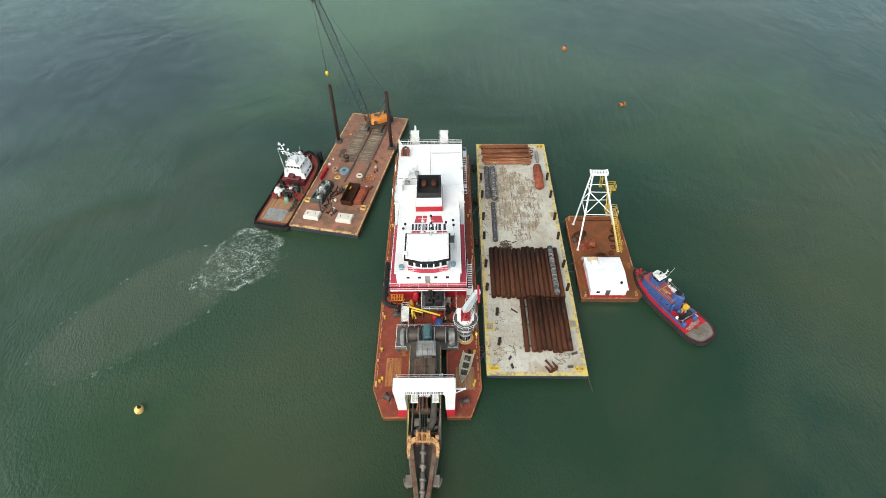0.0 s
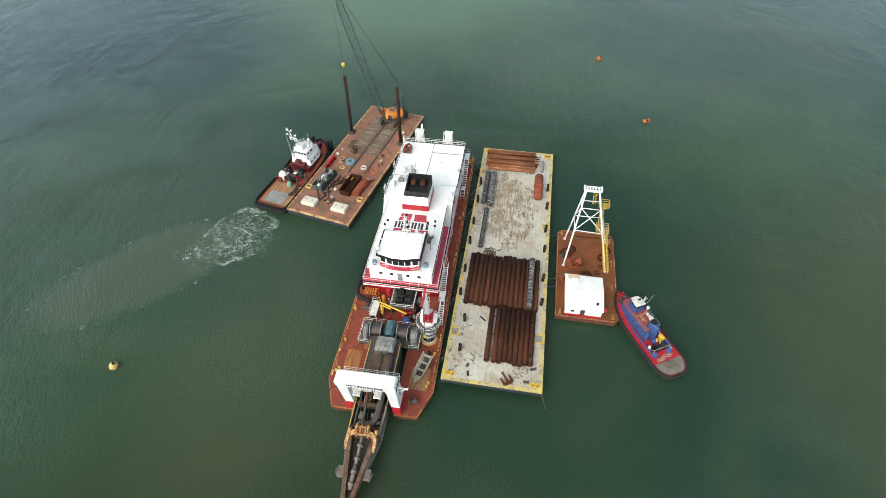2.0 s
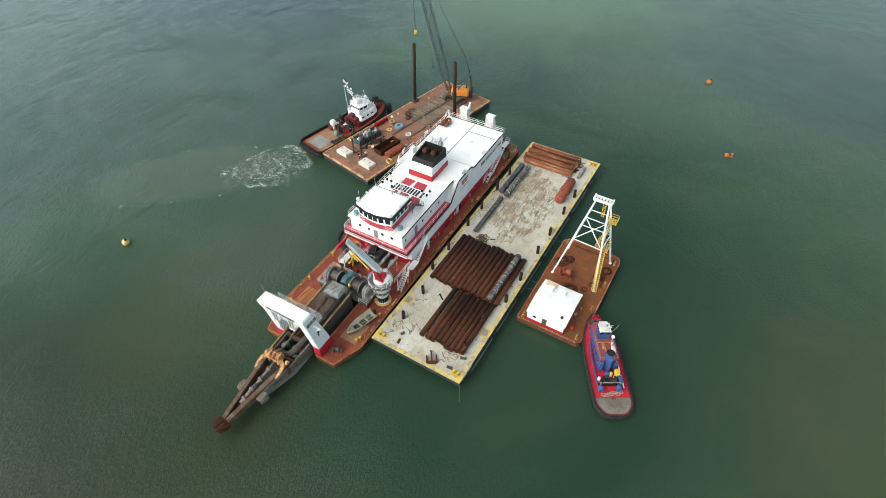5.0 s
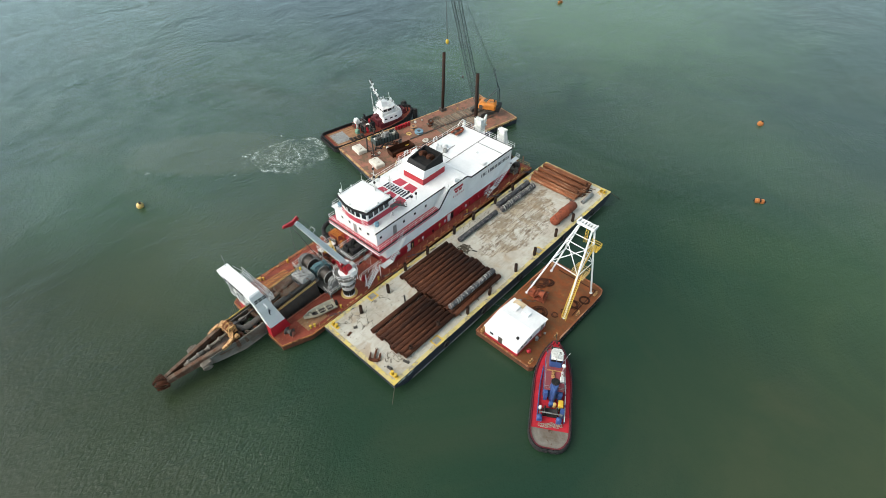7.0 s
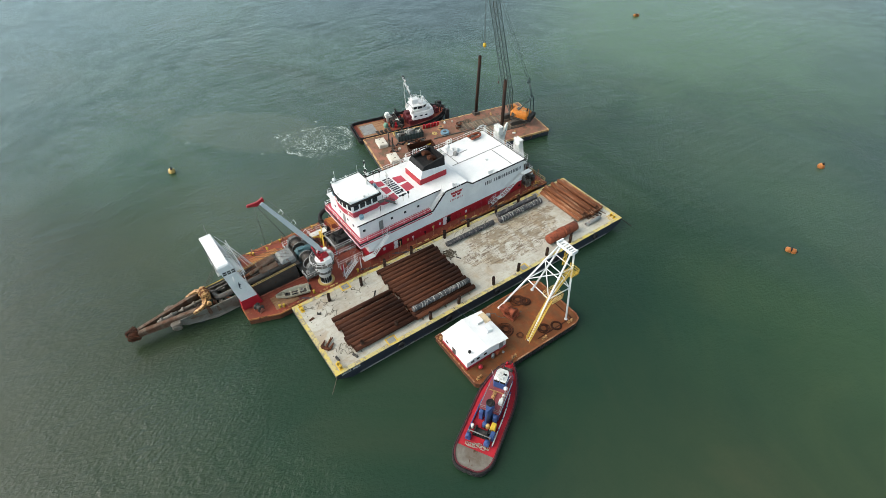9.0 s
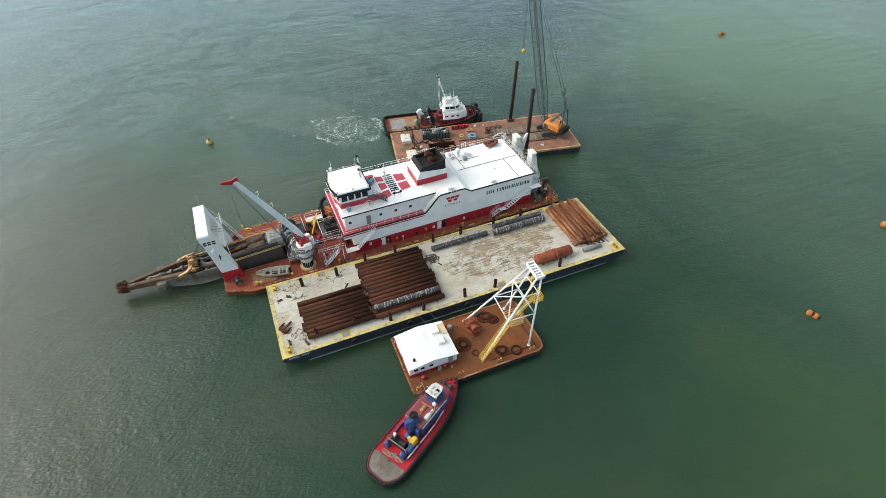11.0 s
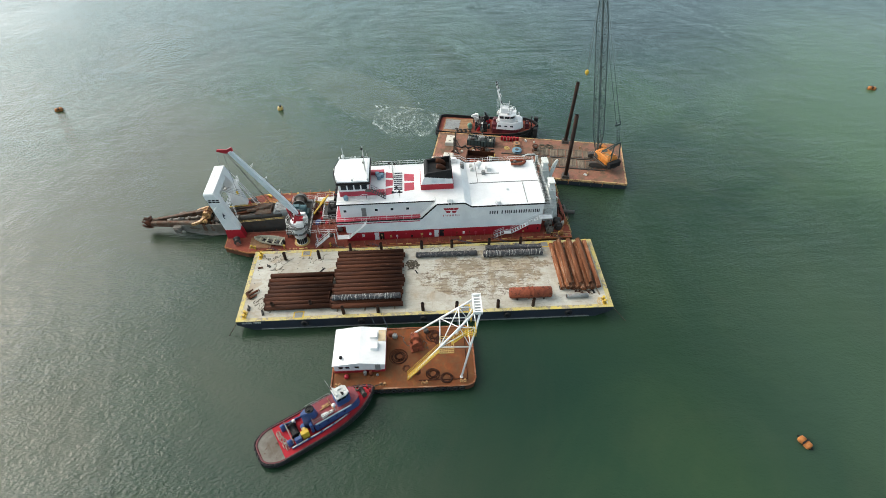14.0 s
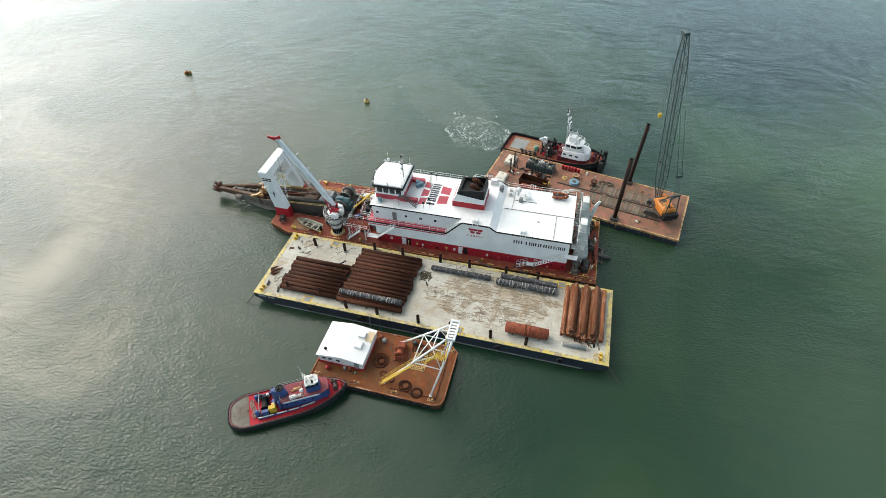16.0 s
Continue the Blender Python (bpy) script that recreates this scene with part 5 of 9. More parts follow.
for x in (-2.7, 2.2):
    bm = B()
    lathe(bm, (x - 1.0, 14.4, 4.0), (x + 1.0, 14.4, 4.0), [(0, 1.35), (0.06, 1.35), (0.07, 0.9)] + [(0.08 + 0.84 * q / 24, 0.9 + 0.05 * (q % 2)) for q in range(25)] + [(0.93, 0.9), (0.94, 1.35), (1, 1.35)], 24)
    part("drum", bm, M_STEEL_DARK, winch, "dark cable drum")
    for s in (-1, 1):
        bm = B()
        ring(bm, (x + s, 14.4, 4.0), 1.35, 0.09, 28, 6, "X")
        part("brake_band", bm, M_STEEL, winch, "grey drum rim")
for x0, x1 in ((-5.0, -4.2), (3.7, 4.9)):
    bm = B()
    lathe(bm, (x0, 14.4, 3.7), (x1, 14.4, 3.7), [(0, 0.5), (0.02, 1.0), (0.2, 1.0), (0.22, 1.2), (0.36, 1.2), (0.38, 1.05), (0.62, 1.05), (0.64, 1.2), (0.8, 1.2), (0.82, 0.9), (0.98, 0.9), (1, 0.3)], 20, smooth=False)
    box(bm, x0, x1, 13.3, 15.7, DECK + 0.9, 3.5, 0.08)
    box(bm, x0 + 0.1, x1 - 0.1, 15.5, 16.6, DECK + 0.9, 3.0, 0.06)
    rod(bm, ((x0 + x1) / 2, 12.9, 3.0), ((x0 + x1) / 2, 13.6, 3.0), 0.35, n=12)
    part("gear_case", bm, M_STEEL, winch, "grey gear case")
bm = B()
box(bm, -0.9, 0.7, 13.2, 16.6, DECK + 0.9, 4.0, 0.1)
lathe(bm, (-0.1, 13.0, 4.3), (-0.1, 16.2, 4.3), [(0, 0.75), (0.05, 0.85), (0.95, 0.85), (1, 0.7)], 16)
box(bm, -0.6, 0.4, 13.4, 14.8, 5.0, 5.4, 0.08)
for k in range(6):
    box(bm, -0.98, 0.78, 13.6 + 0.42 * k, 13.72 + 0.42 * k, 3.9, 4.9)
part("motor", bm, M_TEAL, winch, "dark teal electric motor")
bm = B()
loft(bm, [[(-1.9, 9.6, z), (1.5, 9.6, z), (1.5, 12.4, z), (-1.9, 12.4, z)] for z in (3.2, 5.0)] + [[(-1.6, 10.2, 5.5), (1.2, 10.2, 5.5), (1.2, 12.2, 5.5), (-1.6, 12.2, 5.5)]])
for k in range(6):
    box(bm, -1.4 + 0.45 * k, -1.2 + 0.45 * k, 9.2, 9.6, 3.4, 4.5)
part("sheave_housing", bm, M_STEEL, winch, "light grey sheave housing")

rnd = random.Random(90)
for k in range(56):
    x, y = rnd.choice(((-5.6, 18.6), (-2.0, 18.2), (3.0, 18.3), (5.9, 19.5), (-5.8, 21.8), (-2.6, 21.4), (4.4, 21.6), (2.4, 19.4), (-1.2, 23.6), (4.2, 23.8)))
    x, y = x + rnd.uniform(-1.1, 1.1), y + rnd.uniform(-0.9, 0.9)
    h = rnd.uniform(0.5, 1.9)
    w = rnd.uniform(0.12, 0.45)
    bm = B()
    if k % 4 == 0:
        box(bm, x - w, x + w, y - w * 1.4, y + w * 1.4, DECK, DECK + h, 0.06)
        box(bm, x - w * 0.4, x + w * 0.6, y - w, y + w * 0.2, DECK + h, DECK + h * 1.2, 0.03)
    elif k % 4 == 1:
        lathe(bm, (x, y, DECK), (x, y, DECK + h), [(0, w), (0.1, w * 0.8), (0.7, w * 0.8), (0.75, w * 1.1), (0.9, w * 1.1), (1, w * 0.4)], 10)
    elif k % 4 == 2:
        lathe(bm, (x - w * 1.5, y, DECK + w + 0.2), (x + w * 1.5, y + 0.2, DECK + w + 0.2), [(0, w * 0.6), (0.1, w * 1.2), (0.2, w * 0.8), (0.8, w * 0.8), (0.9, w * 1.2), (1, w * 0.6)], 12)
        box(bm, x - w, x + w, y - w, y + w, DECK, DECK + 0.3)
    else:
        tube(bm, [(x, y, DECK), (x, y, DECK + h), (x + rnd.uniform(-1, 1), y + rnd.uniform(-1, 1), DECK + h * 1.1), (x + rnd.uniform(-1.2, 1.2), y + rnd.uniform(-1.2, 1.2), DECK)], 0.09, 6)
    part("deck_gear", bm, rnd.choice((M_SOOT, M_STEEL_DARK, M_STEEL_DARK, M_STEEL, M_PIPE, M_TUG_RED, M_SOOT, M_WHITE_WORN, M_PIPE_ORANGE)), dredger)

# the gantry over the well
gantry = thing("ladder_gantry", DM, "white box-section gantry with red feet over the dredger's bow", "gantry")


def leg_loop(z, xo, xi, y0, y1):
    return [(min(xo, xi), y0, z), (max(xo, xi), y0, z), (max(xo, xi), y1, z), (min(xo, xi), y1, z)]


for s in (-1, 1):
    bm = B()
    loft(bm, [leg_loop(DECK, s * 4.75, s * 3.35, 0.0, 3.7), leg_loop(3.6, s * 4.65, s * 3.2, 0.1, 3.15)])
    part("foot", bm, M_RED, gantry, "red painted gantry foot")
    bm = B()
    loft(bm, [leg_loop(3.6, s * 4.6, s * 3.15, 0.12, 3.12), leg_loop(9.6, s * 4.66, s * 3.1, -0.85, 1.5), leg_loop(11.4, s * 4.7, s * 2.9, -1.15, 1.0), leg_loop(12.7, s * 4.7, s * 2.5, -1.4, 0.55)])
    leg = part("leg", bm, M_WHITE, gantry, "white raking box leg")
    bm = B()
    for k in range(3):
        for z in (10.9, 11.35):
            box(bm, min(s * 4.68, s * 4.73), max(s * 4.68, s * 4.73), -0.95 + 0.75 * k, -0.35 + 0.75 * k, z, z + 0.3)
    part("vent_slot", bm, M_SOOT, leg, "black vent slots")
    bm = B()
    m = facing(s * 4.67, 0.9, 7.6, "+x" if s > 0 else "-x")
    for pts in ([(-0.85, -0.12), (-0.4, -0.16), (0.2, -0.14), (0.75, 0.05), (0.25, 0.12), (-0.35, 0.1)], [(-0.05, 0.08), (0.25, 0.08), (0.05, 0.36)], [(-0.8, -0.12), (-0.72, -0.02), (-1.05, 0.2)]):
        loft(bm, [[(y, x, z) for x, y in pts] for z in (-0.02, 0.03)], m)
    part("fish_shape", bm, M_LETTER, leg, "dark painted fish silhouette")
bm = B()
loft(bm, [[(-4.66, -1.35, 11.5), (4.66, -1.35, 11.5), (4.66, 0.75, 11.5), (-4.66, 0.75, 11.5)], [(-4.72, -1.5, 12.85), (4.72, -1.5, 12.85), (4.72, 0.55, 12.95), (-4.72, 0.55, 12.95)],
          [(-4.5, -1.4, 13.1), (4.5, -1.4, 13.1), (4.5, 0.48, 13.18), (-4.5, 0.48, 13.18)]])
top_beam = part("crossbeam", bm, M_WHITE, gantry, "white box crossbeam")
bars("name_bar", top_beam, M_LETTER, "dark painted bar", [0.42, 0.42, -0.15, 0.5, 0.32, 0.46, 0.48, 0.42, 0.46, 0.18, 0.34, 0.34], 0.42, 0.1, pose(0, -1.50, 12.25, 90, 0, 0), 0.06)
for s in (-1, 1):
    bm = B()
    for y in (-1.4, 0.2):
        for k in range(2):
            box(bm, s * 1.65 - 0.35 + 0.6 * k, s * 1.65 - 0.25 + 0.6 * k, y - 0.1, y + 0.1, 9.4, 11.5)
    box(bm, s * 1.65 - 0.55, s * 1.65 + 0.55, -1.5, 0.5, 9.1, 9.5)
    beam(bm, (s * 3.1, -0.4, 9.4), (s * 2.0, -0.3, 11.5), 0.15, 0.15)
    part("hanger", bm, M_WHITE_WORN, gantry, "white sheave hanger")
bm = B()
for k in range(5):
    lathe(bm, (-0.85 + 0.35 * k, -0.3, 10.6), (-0.6 + 0.35 * k, -0.3, 10.6), [(0, 0.9), (0.2, 0.9), (0.3, 0.75), (0.7, 0.75), (0.8, 0.9), (1, 0.9)], 18)
part("sheave_block", bm, M_WHITE_WORN, gantry, "row of white hoist sheaves")
bm = B()
railing(bm, [(-4.5, 2.5, 9.6), (4.5, 2.5, 9.6)])
for k in range(5):
    beam(bm, (-4.6, 1.65 + 0.22 * k, 9.55), (4.6, 1.65 + 0.22 * k, 9.55), 0.08, 0.05)
for x, y in ((-4.1, 5.2), (-3.4, 6.2)):
    beam(bm, (x, 2.3, 9.5), (x, y, DECK), 0.09, 0.09)
for x in (2.2, 2.7):
    beam(bm, (x, 2.5, 5.0), (x, 2.5, 11.0), 0.06, 0.06)
for k in range(20):
    beam(bm, (2.2, 2.5, 5.1 + 0.3 * k), (2.7, 2.5, 5.1 + 0.3 * k), 0.035, 0.035)
for s in (-1, 1):
    beam(bm, (s * 4.2, 1.0, 12.4), (s * 4.2, 2.5, 9.6), 0.07, 0.07)
for s in (-0.22, 0.22):
    beam(bm, (-3.9 + s, 6.2, DECK), (-3.9 + s, 2.6, 9.5), 0.06, 0.06)
for k in range(18):
    q = k / 18
    beam(bm, (-4.12, 6.2 - 3.6 * q, DECK + 8.1 * q), (-3.68, 6.2 - 3.6 * q, DECK + 8.1 * q), 0.04, 0.04)
part("access_stage", bm, M_WHITE, gantry, "white railed stage and ladder behind the gantry")
bm = B()
beam(bm, (4.6, 0.4, 10.0), (6.3, 0.2, 10.3), 0.2, 0.24)
beam(bm, (4.6, 0.4, 8.5), (6.0, 0.2, 10.2), 0.12, 0.12)
beam(bm, (6.15, 0.2, 10.1), (6.15, 0.2, 10.6), 0.16, 0.16)
part("bracket", bm, M_WHITE, gantry, "white side bracket")
bm = B()
rod(bm, (-4.2, 0.0, 13.1), (-4.2, 0.0, 15.6), 0.035, n=5)
rod(bm, (0.1, 0.0, 13.1), (0.1, 0.0, 14.2), 0.03, n=5)
part("antenna", bm, M_STEEL, gantry)

bm = B()
for k in range(4):
    x = -0.75 + 0.4 * k
    rod(bm, (x, -0.6, 10.2), (x - 0.2, -4.4, 4.9), 0.03, n=5)
    rod(bm, (x, 0.4, 10.8), (x * 2.6, 13.6, 4.6), 0.03, n=5)
part("hoist_wire", bm, M_STEEL_DARK, gantry, "dark hoisting wires")

# the ladder with the cutter
# the whole ladder hangs raised by the bow, rising towards its pivot
ladder = thing("dredge_ladder", DM @ pose(-0.38, 0, 1.2, 4.0), "grey-brown dredge ladder with rusty cutter head, raised clear", "dredge ladder")
for s in (-1, 1):
    for name_, pts, mt, lb in (("side_plate", [(0.4, -0.75), (-4.2, -0.65), (-9.0, 0.35), (-10.5, 1.1), (-10.5, 2.2), (-6.5, 2.5), (-4.8, 2.3), (-1.0, 2.2), (0.4, 2.2)], M_LADDER, "worn grey side plating"),
                               ("aft_plate", [(12.0, -2.2), (0.42, -1.0), (0.42, 2.15), (12.0, 2.1)], M_STEEL_DARK, "dark greasy side plating")):
        bm = B()
        loops = []
        for off in (0.0, 0.25):
            lp = []
            for y, z in pts:
                x = 2.78 if y > -4 else 2.78 - (-4 - y) * 0.15
                lp.append((s * (x - off), y, z))
            loops.append(lp)
        loft(bm, loops)
        part(name_, bm, mt, ladder, lb)
    bm = B()
    beam(bm, (s * 2.7, 0.6, 2.5), (s * 2.7, 12.0, 2.45), 0.06, 0.06)
    beam(bm, (s * 2.7, 0.6, 2.18), (s * 2.7, 12.0, 2.13), 0.08, 0.05)
    for k in range(9):
        beam(bm, (s * 2.7, 0.8 + 1.35 * k, 2.1), (s * 2.7, 0.8 + 1.35 * k, 2.5), 0.06, 0.06)
    part("edge_rail", bm, M_YELLOW_PALE, ladder, "faded yellow rail along the plating")
    bm = B()
    loops = []
    for y, xo, xi, z0, z1 in ((-5.4, 2.3, 1.6, 1.0, 2.75), (-8.0, 2.05, 1.25, 1.2, 2.85), (-12.5, 1.3, 0.62, 1.6, 2.85), (-15.2, 0.95, 0.2, 1.8, 2.85), (-16.6, 0.75, 0.0, 1.9, 2.8)):
        lp = [(s * xo, y, z0), (s * xo, y, z1 - 0.15), (s * (xo - 0.12), y, z1), (s * xi, y, z1), (s * xi, y, z0)]
        loops.append(lp)
    loft(bm, loops)
    part("nose_beam", bm, M_LADDER_RUST, ladder, "rusty tapering nose beam")
    bm = B()
    lathe(bm, (s * 2.0, -10.6, 1.6), (s * 2.7, -10.8, 1.4), [(0, 0.8), (0.15, 0.85), (0.3, 0.62), (0.7, 0.62), (0.85, 0.85), (1, 0.7)], 16)
    box(bm, min(s * 1.5, s * 2.6), max(s * 1.5, s * 2.6), -11.5, -9.8, 1.7, 2.3, 0.1)
    part("swing_sheave", bm, M_LADDER, ladder, "grey swing wire sheave")
for y, w, z0, z1 in ((-3.4, 0.25, 0.6, 1.9), (0.5, 0.25, 0.6, 1.9), (4.0, 0.25, 0.6, 1.9), (8.0, 0.25, 0.6, 1.9), (-4.9, 0.3, 0.8, 2.4)):
    bm = B()
    box(bm, -2.7, 2.7, y - w, y + w, z0, z1)
    part("cross_frame", bm, M_LADDER_RUST, ladder, "rusty cross frame between the plates")
bm = B()
box(bm, -2.7, 2.7, 4.2, 12.8, 1.9, 2.05)
part("well_plate", bm, M_STEEL_DARK, ladder, "dark plate over the ladder")
bm = B()
loft(bm, [[(-1.9, 5.6, 2.0), (1.9, 5.6, 2.0), (1.9, 9.4, 2.0), (-1.9, 9.4, 2.0)], [(-1.7, 6.0, 3.1), (1.7, 6.0, 3.1), (1.7, 9.2, 3.1), (-1.7, 9.2, 3.1)]])
rod(bm, (0, 4.0, 2.8), (0, 9.0, 3.3), 0.35, n=10)
part("pump_cover", bm, M_LADDER_RUST, ladder, "rusty brown pump cover")
bm = B()
tube(bm, [(1.6, 11.5, 2.3), (1.6, 5.0, 2.5), (1.6, 0.5, 2.5), (1.5, -1.6, 2.4), (1.0, -2.7, 2.2), (0.1, -3.0, 2.0), (-0.9, -2.9, 2.0), (-1.5, -3.4, 1.7)], 0.52, 12)
rod(bm, (1.6, 2.4, 2.5), (1.6, 2.7, 2.5), 0.68, n=12)
rod(bm, (1.6, 7.0, 2.45), (1.6, 7.3, 2.45), 0.68, n=12)
part("suction_pipe", bm, M_STEEL_DARK, ladder, "dark bent suction pipe with flanges")
bm = B()
rod(bm, (-0.9, 4.5, 2.6), (-0.5, -4.0, 2.4), 0.16, n=8)
rod(bm, (-1.8, 5.0, 2.4), (-1.9, -3.5, 2.3), 0.12, n=8)
part("hose_line", bm, M_STEEL_DARK, ladder)
bm = B()
beam(bm, (-2.5, 4.0, 2.35), (-2.5, -5.0, 2.45), 0.1, 0.12)
part("guide_bar", bm, M_YELLOW, ladder, "yellow guide bar")
bm = B()
rod(bm, (0, -3.6, 2.5), (0, -9.6, 2.4), 0.26, n=12)
rod(bm, (0, -9.6, 2.4), (0, -13.2, 2.35), 0.36, n=12)
for y in (-6.6, -8.6, -10.6, -12.4):
    rod(bm, (0, y - 0.2, 2.4), (0, y + 0.2, 2.4), 0.5, n=12)
part("cutter_shaft", bm, M_LADDER, ladder, "brown-grey cutter shaft with bearings")
bm = B()
box(bm, -1.5, 1.5, -10.0, -5.2, 1.0, 1.2)
box(bm, -0.6, 0.6, -14.0, -10.0, 1.3, 1.5)
part("bed_plate", bm, M_STEEL_DARK, ladder)
rnd = random.Random(44)
for k in range(16):
    x, y = rnd.uniform(-2.3, 2.0), rnd.uniform(0.2, 4.5)
    ln = rnd.uniform(2.5, 6.5)
    bm = B()
    if k % 2:
        beam(bm, (x, y, 2.0 + 0.3 * rnd.random()), (x + rnd.uniform(-0.25, 0.25), y + ln, 2.2 + 0.3 * rnd.random()), rnd.uniform(0.15, 0.5), 0.18)
    else:
        tube(bm, [(x, y, 2.1), (x + 0.1, y + ln * 0.5, 2.45), (x - 0.1, y + ln, 2.2)], rnd.uniform(0.07, 0.17), 7)
    part("well_pipe", bm, rnd.choice((M_PIPE, M_PIPE_ORANGE, M_LADDER, M_STEEL_DARK, M_PIPE)), ladder)
for k in range(14):
    x, y = rnd.uniform(-2.2, 2.2), rnd.uniform(-4.3, 0.0)
    w, h = rnd.uniform(0.2, 0.6), rnd.uniform(0.4, 1.1)
    bm = B()
    if k % 3:
        box(bm, x - w, x + w, y - w, y + w, 1.0, 1.4 + h, 0.08)
    else:
        rod(bm, (x - w, y, 1.8), (x + w, y + w, 1.8), w * 0.8, n=12)
    part("pump_piece", bm, rnd.choice((M_STEEL_DARK, M_SOOT, M_LADDER, M_PIPE)), ladder)
# ochre yoke
yoke_bm = B()
side = [(2.2, -7.4, 2.5), (2.3, -6.4, 2.75), (2.15, -5.4, 3.05), (1.5, -4.9, 3.2), (0.6, -4.75, 3.3)]
for s in (-1, 1):
    loops = []
    for i, (x, y, z) in enumerate(side):
        w = 0.2 + 0.05 * i
        n = Vector((side[min(i + 1, 4)][0] - side[max(i - 1, 0)][0], side[min(i + 1, 4)][1] - side[max(i - 1, 0)][1], 0)).normalized()
        q = Vector((-n.y, n.x, 0)) * w
        loops.append([(s * (x - q.x), y - q.y, z - 0.3), (s * (x + q.x), y + q.y, z - 0.3), (s * (x + q.x), y + q.y, z + 0.22), (s * (x - q.x), y - q.y, z + 0.22)])
    loft(yoke_bm, loops)
    lathe(yoke_bm, (s * 1.85, -4.4, 2.9), (s * 2.45, -4.4, 2.9), [(0, 0.3), (0.1, 0.42), (0.9, 0.42), (1, 0.3)], 12)
    beam(yoke_bm, (s * 2.15, -4.4, 2.9), (s * 2.15, -5.5, 2.9), 0.3, 0.3)
box(yoke_bm, -0.75, 0.75, -5.2, -4.3, 2.9, 3.45, 0.1)
for s in (-1, 1):
    loft(yoke_bm, [[(s * 0.95 - 0.13, y0, z), (s * 0.95 + 0.13, y0, z), (s * 0.95 + 0.13, y1, z), (s * 0.95 - 0.13, y1, z)] for z, y0, y1 in ((2.7, -5.4, -3.7), (3.5, -5.1, -3.6), (4.3, -4.7, -3.8))])
    rod(yoke_bm, (s * 0.95 - 0.2, -4.3, 3.5), (s * 0.95 + 0.2, -4.3, 3.5), 0.4, n=12)
rod(yoke_bm, (-1.0, -4.2, 4.1), (1.0, -4.2, 4.1), 0.2, n=10)
yoke = part("yoke", yoke_bm, M_TAN, ladder, "ochre cast lifting yoke")
for k in range(4):
    bm = B()
    x = -0.6 + 0.4 * k
    lathe(bm, (x - 0.12, -4.3, 3.5), (x + 0.12, -4.3, 3.5), [(0, 0.85), (0.25, 0.85), (0.35, 0.7), (0.65, 0.7), (0.75, 0.85), (1, 0.85)], 16)
    part("yoke_sheave", bm, M_TAN if k % 2 else M_PIPE_ORANGE, yoke, "worn hoist sheave")
# cutter head: hub, back ring and curved toothed blades
bm = B()
lathe(bm, (-0.1, -16.4, 2.35), (-0.1, -18.3, 2.2), [(0, 0.75), (0.1, 0.9), (0.5, 0.8), (0.85, 0.45), (1, 0.15)], 16)
cutter = part("cutter_head", bm, M_PIPE, ladder, "rusty toothed cutter head")
blade = None
for k in range(6):
    bm = B()
    prev = []
    loops = []
    for i in range(7):
        q = i / 6
        a = 2 * math.pi * k / 6 + 1.1 * q
        r = 1.05 * math.cos(q * 1.15) ** 0.6 + 0.08
        y = -16.5 - 1.9 * q
        c = Vector((-0.1 + r * math.cos(a), y, 2.32 + r * math.sin(a)))
        nrm = Vector((math.cos(a), 0, math.sin(a)))
        tan = Vector((-math.sin(a), 0, math.cos(a)))
        loops.append([c - 0.14 * tan - 0.18 * nrm, c + 0.14 * tan - 0.18 * nrm, c + 0.12 * tan + 0.12 * nrm, c - 0.12 * tan + 0.12 * nrm])
        if i in (1, 2, 3, 4, 5):
            rod(bm, c, c + 0.38 * nrm + 0.2 * tan, 0.11, 0.03, 5)
    loft(bm, loops)
    part("blade", bm, M_PIPE, cutter)

# deck crane
crane = thing("deck_crane", DM, "white pedestal deck crane with grey jib and red head", "crane")
bm = B()
lathe(bm, (6.75, 15.6, DECK), (6.75, 15.6, 7.2), [(0, 1.15), (0.02, 1.15), (0.03, 0.8), (0.26, 0.8), (0.30, 1.18), (0.98, 1.18), (1, 1.3)], 24)
part("pedestal", bm, M_WHITE, crane, "white round crane pedestal")
bm = B()
lathe(bm, (6.75, 15.6, DECK), (6.75, 15.6, DECK + 0.12), [(0, 1.6), (1, 1.55)], 24)
part("base_ring", bm, M_YELLOW_PALE, crane, "yellow painted base ring")
bm = B()
for k in range(14):
    a = 2 * math.pi * k / 14
    box(bm, 6.75 + 0.9 * math.cos(a) - 0.12, 6.75 + 0.9 * math.cos(a) + 0.12, 15.6 + 0.9 * math.sin(a) - 0.12, 15.6 + 0.9 * math.sin(a) + 0.12, DECK, DECK + 1.35)
part("gusset", bm, M_SOOT, crane, "black gussets round the foot")
for z, R in ((4.4, 1.65), (6.5, 2.25)):
    bm = B()
    n = 14
    floor = B()
    loops = [[(6.75 + r * math.cos(2 * math.pi * k / n), 15.6 + r * math.sin(2 * math.pi * k / n), zz) for k in range(n)] for r, zz in ((1.05, z), (R, z), (R, z + 0.08), (1.05, z + 0.08))]
    loft(floor, loops, caps=False)
    part("gallery_floor", floor, M_GRATING, crane, "dark grated gallery floor")
    railing(bm, [(6.75 + (R - 0.06) * math.cos(2 * math.pi * k / n), 15.6 + (R - 0.06) * math.sin(2 * math.pi * k / n), z + 0.08) for k in range(n)], step=1.0, closed=True)
    part("gallery", bm, M_WHITE, crane, "white railed gallery round the pedestal")
bm = B()
box(bm, 6.2, 7.3, 15.1, 16.9, 7.2, 7.9, 0.1)
